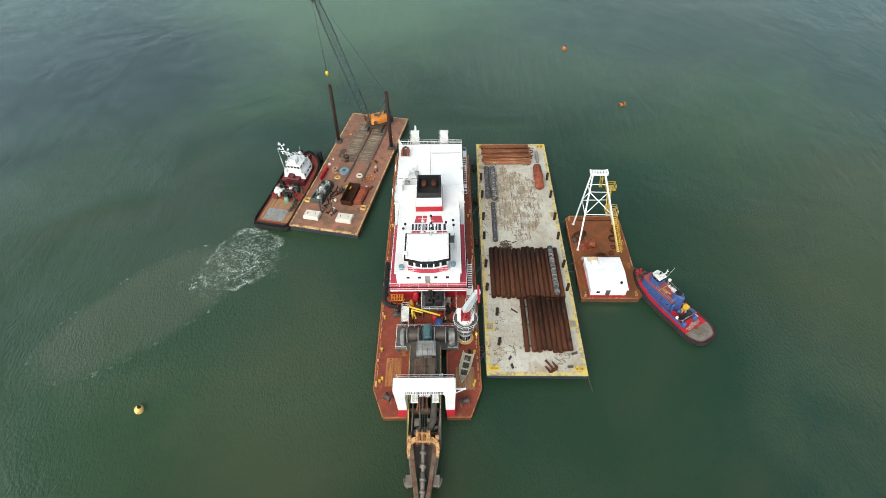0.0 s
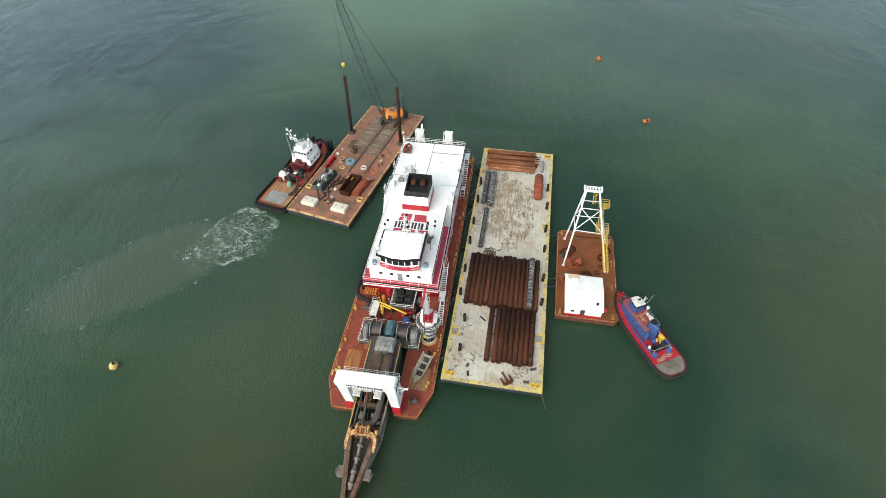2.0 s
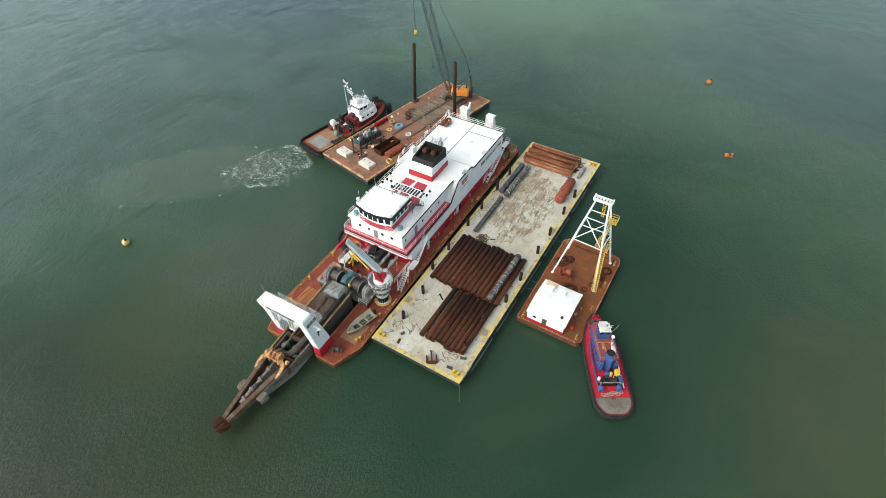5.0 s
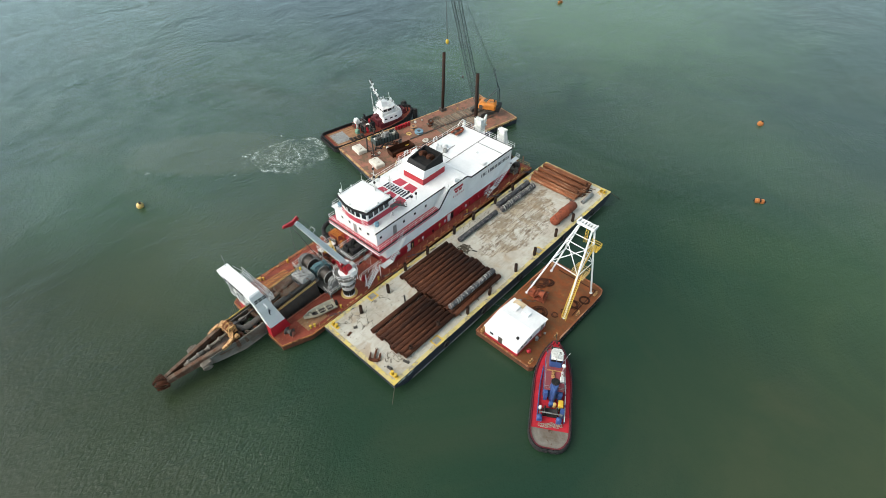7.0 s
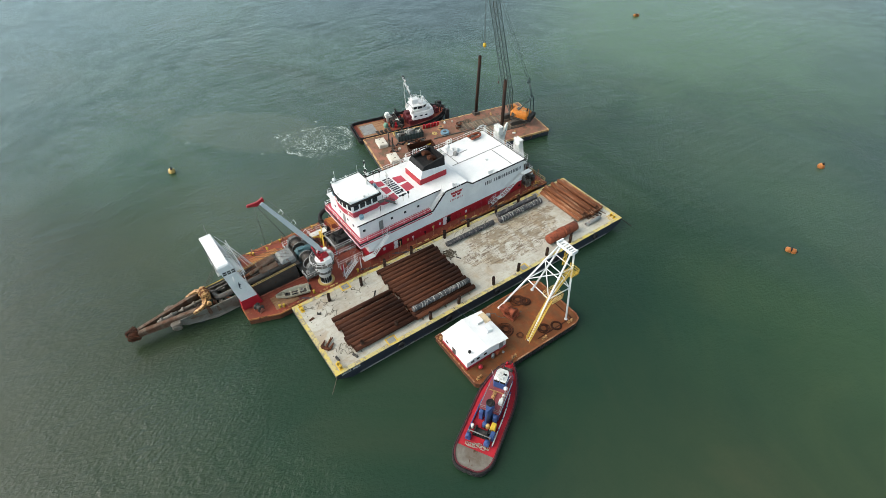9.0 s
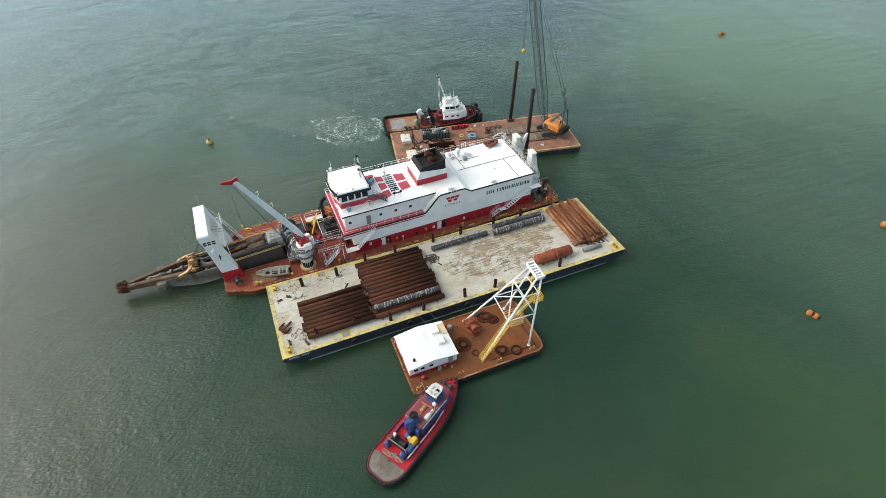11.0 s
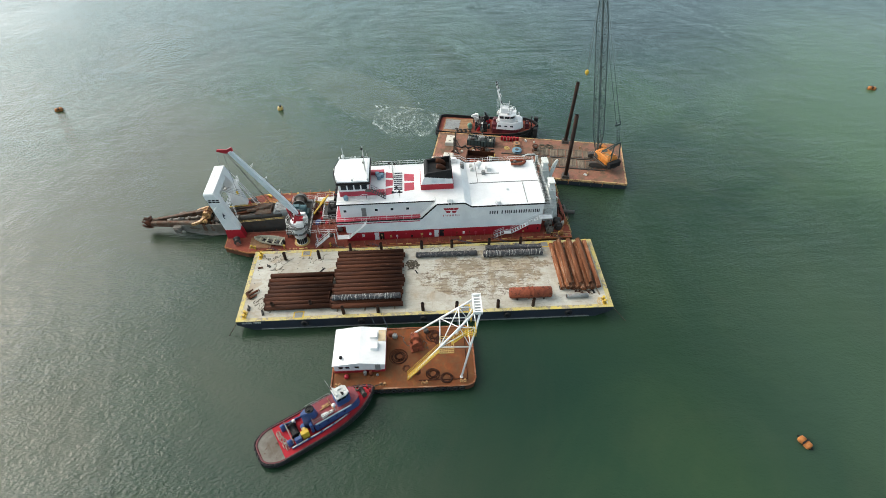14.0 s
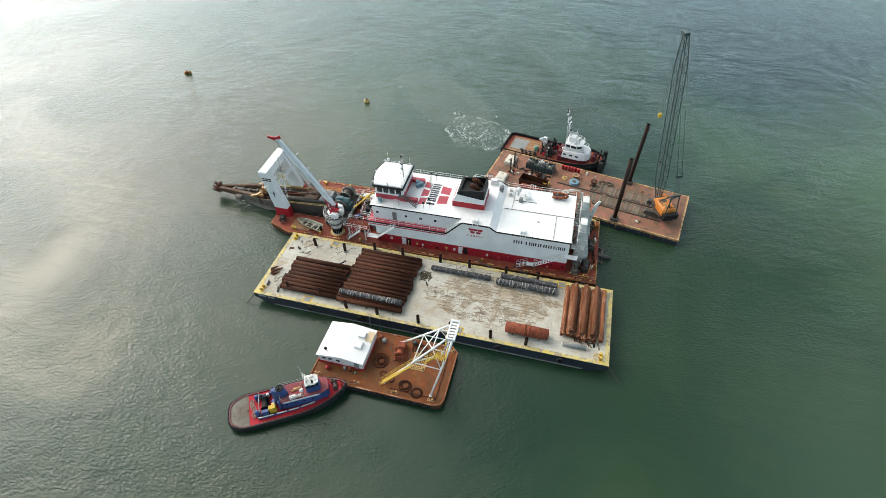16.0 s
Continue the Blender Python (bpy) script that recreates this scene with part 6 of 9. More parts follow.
for s in (-1, 1):
    loft(bm, [[(6.75 + s * 0.75 - 0.1, y0, z), (6.75 + s * 0.75 + 0.1, y0, z), (6.75 + s * 0.75 + 0.1, y1, z), (6.75 + s * 0.75 - 0.1, y1, z)] for z, y0, y1 in ((7.2, 15.0, 16.6), (9.0, 15.6, 16.3))])
rod(bm, (6.25, 15.0, 7.6), (6.6, 14.3, 10.6), 0.14, n=8)
rod(bm, (7.2, 15.0, 7.6), (6.95, 14.3, 10.6), 0.14, n=8)
part("slewing_head", bm, M_RED, crane, "red slewing head and rams")
bm = B()
p0, p1 = Vector((6.55, 16.0, 8.8)), Vector((8.0, 7.7, 24.8))
m, ln = axes(p0, p1)
loft(bm, [[(-w, -h, z), (w, -h, z), (w, h, z), (-w, h, z)] for z, w, h in ((0, 0.3, 0.28), (ln * 0.12, 0.5, 0.46), (ln * 0.5, 0.47, 0.44), (ln, 0.34, 0.3))], m)
jib = part("jib", bm, M_JIB, crane, "pale grey box-section jib")
for x0, x1, y0, y1, z0, z1, mt in ((5.3, 6.1, 15.4, 17.3, 6.6, 8.2, M_WHITE), (7.4, 8.3, 15.6, 17.0, 6.6, 7.7, M_WHITE), (6.3, 7.1, 16.9, 17.7, 6.6, 8.0, M_WHITE_WORN)):
    bm = B()
    box(bm, x0, x1, y0, y1, z0, z1, 0.1)
    part("machinery_box", bm, mt, crane, "white machinery box on the crane top")
for q in (0.35, 0.55, 0.75):
    bm = B()
    c = p0.lerp(p1, q)
    tube(bm, [c + Vector((-0.5, 0.4, 0.2)), c + Vector((-0.5, 0.9, 0.6)), c + Vector((0.5, 0.9, 0.6)), c + Vector((0.5, 0.4, 0.2))], 0.04, 5)
    part("step_iron", bm, M_WHITE, jib)
bm = B()
h0 = p1
head = ((8.4, 24.9), (8.25, 25.6), (7.3, 25.15), (5.7, 25.2), (5.55, 24.9), (7.1, 24.4))
loft(bm, [[(h0.x + dx, y, z) for y, z in head] for dx in (-0.14, 0.14)])
part("jib_head", bm, M_RED, crane, "red jib head")
bm = B()
for dx in (-0.12, 0.12):
    rod(bm, (7.9 + dx, 6.9, 24.7), (6.9 + dx, 12.6, 9.6), 0.03, n=5)
rod(bm, (8.0, 6.6, 24.7), (8.0, 6.6, 16.0), 0.03, n=5)
rod(bm, (7.8, 8.6, 25.3), (6.6, 16.6, 9.2), 0.025, n=5)
part("hoist_wire", bm, M_STEEL_DARK, crane)
bm = B()
lathe(bm, (8.0, 6.6, 15.3), (8.0, 6.6, 16.1), [(0, 0.06), (0.3, 0.2), (0.8, 0.2), (1, 0.06)], 8)
part("hook_block", bm, M_YELLOW, crane, "yellow hook block")


# aluminium skiff on the foredeck
def skiff(m):
    t = thing("skiff", m, "khaki aluminium work skiff lying on the dredger's foredeck", "boat")
    bm = B()
    outer, inner = [], []
    for i in range(9):
        q = i / 8
        w = 1.08 * (1 - max(0, q - 0.45) ** 2.0 * 3.1)
        w = max(w, 0.04)
        y = 6.2 * q
        sheer = 0.85 + 0.25 * q * q
        rise = 0.3 * max(0, q - 0.6) ** 2 * 6
        outer.append([(-w, y, sheer), (-w * 0.72, y, 0.15 + rise), (0, y, 0.0 + rise), (w * 0.72, y, 0.15 + rise), (w, y, sheer), (w * 0.92, y, sheer), (w * 0.66, y, 0.22 + rise), (0, y, 0.12 + rise), (-w * 0.66, y, 0.22 + rise), (-w * 0.92, y, sheer)])
    loft(bm, outer)
    part("hull", bm, M_TAN_BOAT, t)
    for y, w in ((0.5, 0.8), (2.0, 0.84), (3.5, 0.8), (4.9, 0.55)):
        bm = B()
        box(bm, -w, w, y - 0.16, y + 0.16, 0.55, 0.62)
        part("thwart", bm, M_TAN_BOAT, t)
    bm = B()
    beam(bm, (-0.8, 1.1, 1.3), (0.8, 1.1, 1.3), 0.06, 0.06)
    for s in (-1, 1):
        beam(bm, (s * 0.8, 1.1, 0.8), (s * 0.8, 1.1, 1.3), 0.06, 0.06)
        beam(bm, (s * 0.8, 1.1, 1.3), (s * 0.75, 3.4, 1.15), 0.05, 0.05)
    part("frame", bm, M_TAN_BOAT, t)
    bm = B()
    box(bm, -0.25, 0.25, -0.35, 0.05, 0.2, 1.2, 0.08)
    part("outboard_motor", bm, M_SOOT, t, "black outboard motor")
    bm = B()
    rod(bm, (-0.5, 2.2, 0.64), (0.4, 5.2, 0.95), 0.04, n=5)
    part("oar", bm, M_TIMBER, t)
    bm = B()
    box(bm, -0.55, 0.55, 0.3, 4.6, 0.24, 0.28)
    part("bottom_board", bm, M_STEEL_DARK, t, "dark wet bottom boards")
    for x, y, w in ((0.2, 1.4, 0.28), (-0.3, 2.7, 0.22), (0.25, 4.2, 0.2)):
        bm = B()
        lathe(bm, (x, y, 0.28), (x, y, 0.28 + w * 1.4), [(0, w), (0.5, w * 1.1), (1, w * 0.6)], 8)
        part("gear_bag", bm, M_STEEL if w > 0.25 else M_SOOT, t, "bag of gear")
    for y in (1.4, 4.4):
        bm = B()
        box(bm, -0.6, 0.6, y - 0.1, y + 0.1, -0.1, 0.16)
        part("chock", bm, M_TIMBER, t)
    return t


skiff(DM @ pose(7.35, 11.9, DECK + 0.14, 0, 0, 166))


# orange life raft on the aft roof
raft = thing("life_raft", DM @ pose(-5.9, 61.4, ZA + 0.08), "orange-brown inflatable rescue boat on the dredger's aft roof", "boat")
bm = B()
tube(bm, [(-0.7, -1.5, 0.5), (-0.75, 0.4, 0.5), (-0.55, 1.2, 0.55), (0, 1.6, 0.6), (0.55, 1.2, 0.55), (0.75, 0.4, 0.5), (0.7, -1.5, 0.5)], 0.27, 8)
part("tube", bm, M_TANK, raft)
bm = B()
box(bm, -0.6, 0.6, -1.4, 1.1, 0.2, 0.35)
box(bm, -0.35, 0.35, -0.9, -0.3, 0.35, 0.8, 0.05)
part("floor", bm, M_STEEL_DARK, raft)
bm = B()
for y in (-1.0, 0.8):
    box(bm, -0.8, 0.8, y - 0.08, y + 0.08, -0.08, 0.25)
part("cradle", bm, M_WHITE, raft)

# anchors and wire on the bow corners
for x, y, a in ((6.3, 2.4, 20), (-6.6, 3.2, -30)):
    t = thing("mooring_reel", DM @ pose(x, y, DECK, 0, 0, a), "rusty wire reel on the dredger's bow corner", "reel", "reels on the bow")
    bm = B()
    lathe(bm, (-0.6, 0, 0.7), (0.6, 0, 0.7), [(0, 0.7), (0.08, 0.7), (0.1, 0.4), (0.9, 0.4), (0.92, 0.7), (1, 0.7)], 14)
    part("drum", bm, M_STEEL_DARK, t)
    for s in (-1, 1):
        bm = B()
        loft(bm, [[(s * 0.75 - 0.06, -0.6, 0), (s * 0.75 + 0.06, -0.6, 0), (s * 0.75 + 0.06, 0.6, 0), (s * 0.75 - 0.06, 0.6, 0)], [(s * 0.75 - 0.06, -0.15, 0.9), (s * 0.75 + 0.06, -0.15, 0.9), (s * 0.75 + 0.06, 0.15, 0.9), (s * 0.75 - 0.06, 0.15, 0.9)]])
        part("stand", bm, M_DECK_BROWN, t)


# ---- the grey deck barge ----
GB = 2.5
grey_barge = thing("deck_barge", Matrix.Identity(4), "flat black-hulled deck barge with a light grey deck", "barge")
bm = B()
side_prism(bm, [(0.0, GB - 0.05), (0.0, 1.5), (5.0, -1.2), (62.0, -1.2), (67.0, 1.5), (67.0, GB - 0.05)], 0.0, 17.4)
part("hull", bm, M_HULL_BLACK, grey_barge, "navy-black steel hull with raked ends")
bm = B()
for x in (-0.06, 17.46):
    box(bm, x - 0.06, x + 0.06, 4.0, 63.0, 0.15, 0.32)
part("rub_rail", bm, M_STEEL, grey_barge, "scuffed grey rail near the waterline")
bm = B()
for x0, x1, y0, y1 in ((-0.05, 17.45, -0.05, 0.7), (-0.05, 17.45, 66.3, 67.05), (-0.05, 0.65, 0.7, 66.3), (16.75, 17.45, 0.7, 66.3)):
    box(bm, x0, x1, y0, y1, GB - 0.06, GB + 0.03)
part("deck_edge", bm, M_EDGE_YELLOW, grey_barge, "worn yellow painted deck edge")
bm = B()
box(bm, 0.65, 16.75, 0.7, 66.3, GB - 0.05, GB - 0.035)
part("deck_bed", bm, M_SEAM, grey_barge, "dark seams between the plates")
# tyre fenders on the hull
for x, ys in ((-0.3, (6, 17, 30, 43, 58)), (17.7, (12, 22, 33, 48, 59))):
    for y in ys:
        bm = B()
        ring(bm, (x, y, 1.6), 0.5, 0.2, 16, 6, "X")
        part("tyre_fender", bm, M_BLACK, grey_barge)
# stake posts, hollow pipes set in the deck
for side in (0, 1):
    for k, y in enumerate((6.3, 12.9, 18.9, 25.0, 33.0, 39.0, 46.4, 52.7)):
        x = ((2.4, 14.9) if k < 2 else (0.75, 16.5))[side]
        bm = B()
        hollow(bm, (0, 0, 0), (0, 0, 1.9), 0.3, 0.05, 12)
        bmesh.ops.transform(bm, matrix=pose(x, y, GB, 2 * math.sin(k * 3.1 + side), 2 * math.cos(k * 2.3), 0), verts=bm.verts)
        part("stake_post", bm, M_PILE, grey_barge, "dark steel stake post")
# yellow bitts at the corners, and framed hatches
rnd = random.Random(3)
for cx, cy in ((1.3, 1.3), (16.1, 1.3), (1.3, 65.6), (16.1, 65.6)):
    for k in range(2):
        bm = B()
        lathe(bm, (cx + 0.8 * k - 0.4, cy, GB), (cx + 0.8 * k - 0.4, cy, GB + 0.8), [(0, 0.24), (0.85, 0.2), (0.88, 0.28), (1, 0.26)], 10)
        part("bollard", bm, M_YELLOW, grey_barge, "yellow mooring bollard")
    bm = B()
    box(bm, cx - 0.9, cx + 0.9, cy - 0.35, cy + 0.35, GB, GB + 0.06)
    part("bitt_base", bm, M_YELLOW, grey_barge, "yellow bitt base plate")
for x, y in ((0.95, 10.2), (16.45, 10.9), (0.95, 57.5), (16.45, 40.5)):
    bm = B()
    for a0, a1, b0, b1 in ((-0.8, 0.8, -0.95, -0.7), (-0.8, 0.8, 0.7, 0.95), (-0.8, -0.6, -0.7, 0.7), (0.6, 0.8, -0.7, 0.7)):
        box(bm, x + a0, x + a1, y + b0, y + b1, GB - 0.02, GB + 0.05)
    hatch = part("hatch_frame", bm, M_YELLOW, grey_barge, "yellow painted hatch border")
    bm = B()
    box(bm, x - 0.58, x + 0.58, y - 0.68, y + 0.68, GB - 0.02, GB + 0.034)
    part("hatch_cover", bm, M_STEEL, hatch, "grey hatch cover")
# unreadable writing on the hull
bars("hull_bar", grey_barge, M_WHITE_WORN, "small white painted bar", [0.3, 0.25, 0.25, 0.27, 0.25, -0.2, 0.25, 0.25, 0.25, 0.25], 0.42, 0.09, facing(17.41, 2.6, 2.0, "+x"))


# ---- pipes on the barge ----
def pipe(m, r, ln, mat, label, group):
    bm = B()
    hollow(bm, (0, 0, 0), (0, ln, 0), r, 0.04, 14)
    for y in (0.0, ln - 0.16):
        lathe(bm, (0, y, 0), (0, y + 0.16, 0), [(0, r + 0.002), (0.05, r + 0.012), (0.95, r + 0.012), (1, r + 0.002)], 14, caps=False)
    ob = part("steel_pipe", bm, mat)
    ob.matrix_basis = m
    return tagged(ob, label, "pipe", group)


rnd = random.Random(11)
R1 = 0.47
for y in (17.6, 22.5, 27.8):
    bm = B()
    box(bm, 1.2, 16.0, y, y + 0.25, GB, GB + 0.12)
    tagged(part("bearer", bm, M_TIMBER), "weathered timber bearer under the pipe rows", "timber", "bearers under the pipes")
for y in (5.8, 10.5, 14.6):
    bm = B()
    box(bm, 6.8, 15.0, y, y + 0.25, GB, GB + 0.12)
    tagged(part("bearer", bm, M_TIMBER), "weathered timber bearer under the pipe rows", "timber", "bearers under the pipes")
L1 = "long dark rusty steel pipe in the wide row"
for k in range(15):
    pipe(pose(2.0 + 0.95 * k, 16.6 + rnd.uniform(-0.25, 0.35), GB + 0.12 + R1 + 0.05, 0, 0, rnd.uniform(-0.25, 0.25)), R1, 12.8, M_PIPE, L1, "wide row of pipes")
for k in range(9):
    pipe(pose(7.35 + 0.92 * k + (0.35 if k > 0 else 0), 4.4 + rnd.uniform(-0.3, 0.5), GB + 0.12 + R1 + 0.05, 0, 0, rnd.uniform(-0.25, 0.25)), R1, 11.8, M_PIPE, "long dark rusty steel pipe in the narrow row", "narrow row of pipes")
for k, x in enumerate((4.5, 11.5)):
    bm = B()
    box(bm, x - 0.12, x + 0.12, 58.2, 65.8, GB, GB + 0.12)
    tagged(part("bearer", bm, M_TIMBER), "weathered timber bearer under the pipe rows", "timber", "bearers under the pipes")
for k in range(8):
    pipe(pose(1.3 + rnd.uniform(-0.3, 0.4), 58.6 + 0.96 * k, GB + 0.12 + 0.5, 0, 0, -90 + rnd.uniform(-0.8, 0.8)) @ pose(0, 0, 0), 0.45, 12.0 + rnd.uniform(-0.5, 0.5), M_PIPE_ORANGE, "orange-rusted steel pipe laid across the barge", "pipes laid across")
for k in range(3):
    pipe(pose(1.5 + rnd.uniform(-0.3, 0.4), 60.05 + 1.92 * k, GB + 0.12 + 0.5 + 0.8, 0, 0, -90 + rnd.uniform(-0.8, 0.8)), 0.45, 11.5, M_PIPE_ORANGE, "orange-rusted steel pipe on top of others", "pipes laid across")
pipe(pose(14.9, 59.0, GB + 0.42, 0, 0, 0), 0.4, 4.0, M_STEEL, "short grey pipe piece on the barge deck", "loose pipes")
for k in range(3):
    pipe(pose(12.6 + 0.3 * k, 59.4 + 1.0 * k, GB + 0.5, 0, 0, 80 + 20 * k), 0.42, 1.1, M_PIPE_ORANGE, "short rusty pipe ring offcut on deck", "pipe offcuts")


# ---- hoses ----
def hose(m, ln, r, bands, mat, label, flat=1.0):
    t = thing("dredging_hose", m, label, "hose", "dredging hoses")
    bm = B()
    prof = [(0, r * 0.8), (0.01, r * 1.1), (0.03, r * 1.1), (0.035, r * 0.9)]
    n = int(ln / 0.45)
    for i in range(n + 1):
        q = 0.04 + 0.92 * i / n
        prof.append((q, r * (1.0 + 0.05 * math.sin(i * 2.1))))
    prof += [(0.965, r * 0.9), (0.97, r * 1.1), (0.99, r * 1.1), (1, r * 0.8)]
    lathe(bm, (0, 0, r * 1.1), (0, ln, r * 1.1), prof, 16)
    body = part("rubber_body", bm, mat, t)
    rnd = random.Random(bands * 7 + 1)
    for k in range(bands):
        if rnd.random() < 0.2:
            continue
        y = ln * (0.05 + 0.9 * k / max(1, bands - 1)) + rnd.uniform(-0.24, 0.24)
        w = rnd.uniform(0.07, 0.24)
        bm = B()
        lathe(bm, (0, y, r * 1.1), (rnd.uniform(-0.07, 0.07), y + w, r * 1.1 + rnd.uniform(-0.05, 0.05)), [(0, r * 1.04), (0.2, r * 1.08), (0.8, r * 1.08), (1, r * 1.04)], 16, caps=False)
        part("white_band", bm, M_HOSE_BAND, t, "scuffed white band round the hose")
    return t


hose(pose(3.6, 45.0, GB), 11.6, 0.62, 22, M_HOSE, "black rubber hose with white bands on the deck")
hose(pose(2.1, 45.6, GB), 11.0, 0.58, 0, M_HOSE, "plain black rubber hose on the barge deck")
hose(pose(3.1, 31.8, GB), 12.0, 0.5, 0, M_HOSE, "dark grey rubber hose on the barge deck")
hose(pose(14.1, 16.8, GB + 1.05), 12.3, 0.5, 20, M_HOSE, "banded hose lying on the pipe row")
# tank on saddles
tank = thing("rusty_tank", pose(14.3, 52.5, GB), "red-rusted steel tank lying on saddles", "tank")
bm = B()
lathe(bm, (0, -3.9, 1.15), (0, 3.9, 1.15), [(0, 0.2), (0.012, 0.85), (0.03, 1.0), (0.5, 1.02), (0.97, 1.0), (0.988, 0.85), (1, 0.2)], 20)
part("shell", bm, M_TANK, tank)
bm = B()
for y in (-0.35, 0.35):
    lathe(bm, (0, y - 0.12, 1.15), (0, y + 0.12, 1.15), [(0, 1.02), (0.1, 1.14), (0.9, 1.14), (1, 1.02)], 20, caps=False)
part("flange", bm, M_TANK, tank)
for y in (-2.4, 2.4):
    bm = B()
    box(bm, -0.8, 0.8, y - 0.15, y + 0.15, 0, 0.5)
    part("saddle", bm, M_STEEL_DARK, tank)


# anchor on the barge's end
anchor = thing("anchor", pose(11.0, 1.9, GB, 0, 0, 35), "rusty stockless anchor lying on the barge deck", "anchor")
bm = B()
beam(bm, (0, -1.0, 0.25), (0, 0.9, 0.35), 0.28, 0.25)
loft(bm, [[(-0.7, -1.3, z), (0.7, -1.3, z), (0.6, -0.9, z), (-0.6, -0.9, z)] for z in (0.0, 0.45)])
for s in (-1, 1):
    loft(bm, [[(s * 0.6, -1.2, z), (s * 0.95, -1.1, z), (s * 0.9, 0.3, z * 0.6 + 0.2), (s * 0.7, 0.2, z * 0.6 + 0.2)] for z in (0.05, 0.35)])
ring(bm, (0, 1.05, 0.35), 0.22, 0.06, 12, 5, "Y")
part("anchor_body", bm, M_PIPE, anchor)
for x, y, a, w in ((14.6, 1.7, 5, 1.0), (15.7, 4.4, 20, 1.1), (4.2, 3.4, 60, 0.7)):
    bm = B()
    box(bm, -w / 2, w / 2, -0.2, 0.2, 0, 0.22, 0.03)
    for s in (-1, 1):
        box(bm, s * w * 0.35 - 0.08, s * w * 0.35 + 0.08, -0.12, 0.12, 0.22, 0.5)
    ob = part("cleat_block", bm, M_STEEL_DARK)
    ob.matrix_basis = pose(x, y, GB, 0, 0, a)
    tagged(ob, "dark steel cleat block on the deck", "cleat", "loose fittings")


def loose_rope(points, r, z, mat, label, seed, wob=0.5, n=40, name="rope"):
    """A slack rope that wanders along the given way points on a deck."""
    q = random.Random(seed)
    pts = []
    segs = len(points) - 1
    ph = [q.uniform(0, 6) for _ in range(4)]
    for i in range(n + 1):
        u = i / n * segs
        k = min(int(u), segs - 1)
        f = u - k
        x = points[k][0] * (1 - f) + points[k + 1][0] * f + wob * math.sin(i * 0.9 + ph[0]) * math.sin(i * 0.23 + ph[1])
        y = points[k][1] * (1 - f) + points[k + 1][1] * f + wob * math.cos(i * 0.8 + ph[2]) * math.sin(i * 0.31 + ph[3])
        pts.append((x, y, z + r * 0.6))
    bm = B()
    tube(bm, pts, r, 5)
    return tagged(part(name, bm, mat), label, "rope", "loose ropes")


loose_rope([(2.6, 9.0), (1.6, 10.5), (3.4, 12.0), (2.0, 14.6)], 0.034, GB, M_ROPE, "dark slack rope lying on the barge deck", 1, 0.8)
loose_rope([(3.0, 5.0), (5.4, 4.2), (4.6, 6.0), (6.2, 5.4)], 0.034, GB, M_ROPE, "dark slack rope lying on the barge deck", 2, 0.6)
loose_rope([(13.0, 2.6), (14.8, 4.0), (13.5, 5.2), (15.6, 5.6)], 0.034, GB, M_ROPE, "dark slack rope lying on the barge deck", 3, 0.6)
loose_rope([(1.4, 35.0), (1.2, 38.0), (2.0, 41.0), (1.3, 44.0)], 0.034, GB, M_ROPE, "dark slack rope lying on the barge deck", 4, 0.6)


def coil(x, y, z, R, turns, r, mat, label, wob=0.2):
    bm = B()
    q = random.Random(int(x * 10 + y))
    for k in range(turns):
        rr = R * (1 - 0.11 * k)
        ring(bm, (x + q.uniform(-wob, wob), y + q.uniform(-wob, wob), z + r * (0.8 + 0.5 * (k % 2))), rr, r, 22, 5)
    return tagged(part("rope_coil", bm, mat), label, "rope", "rope coils")


for k, (x, y) in enumerate(((4.6, 31.2), (5.3, 31.8), (4.9, 30.6), (5.8, 30.9))):
    way = [(x + 0.9 * math.cos(2.4 * i + k), y + 0.9 * math.sin(2.4 * i + k)) for i in range(8)]
    loose_rope(way, 0.06, GB + 0.02 * k, M_ROPE, "heap of dark tangled mooring rope on the barge", 20 + k, 0.35, 60)
loose_rope([(0.9, 65.2), (2.2, 65.8), (1.6, 64.8), (3.0, 65.5)], 0.06, GB + 0.03, M_YELLOW_PALE, "slack yellow rope round the corner bollards", 31, 0.4)
loose_rope([(15.2, 64.6), (16.3, 65.6), (15.6, 65.9), (16.4, 64.3), (15.0, 65.4)], 0.06, GB + 0.03, M_YELLOW_PALE, "slack yellow rope round the corner bollards", 32, 0.4)
loose_rope([(12.9, 60.5), (13.8, 61.8), (12.8, 62.6), (13.9, 63.4), (13.0, 64.2)], 0.07, GB, M_PIPE, "rusty slack chain among the pipe ends", 33, 0.5, 60)
loose_rope([(1.2, 1.9), (2.4, 3.2), (1.4, 4.8), (3.2, 5.8), (2.2, 7.4)], 0.03, GB, M_ROPE, "dark slack rope lying on the barge deck", 34, 0.7, 60)
loose_rope([(11.8, 1.0), (13.2, 2.6), (12.2, 3.6), (14.2, 4.6)], 0.03, GB, M_ROPE, "dark slack rope lying on the barge deck", 35, 0.5, 50)
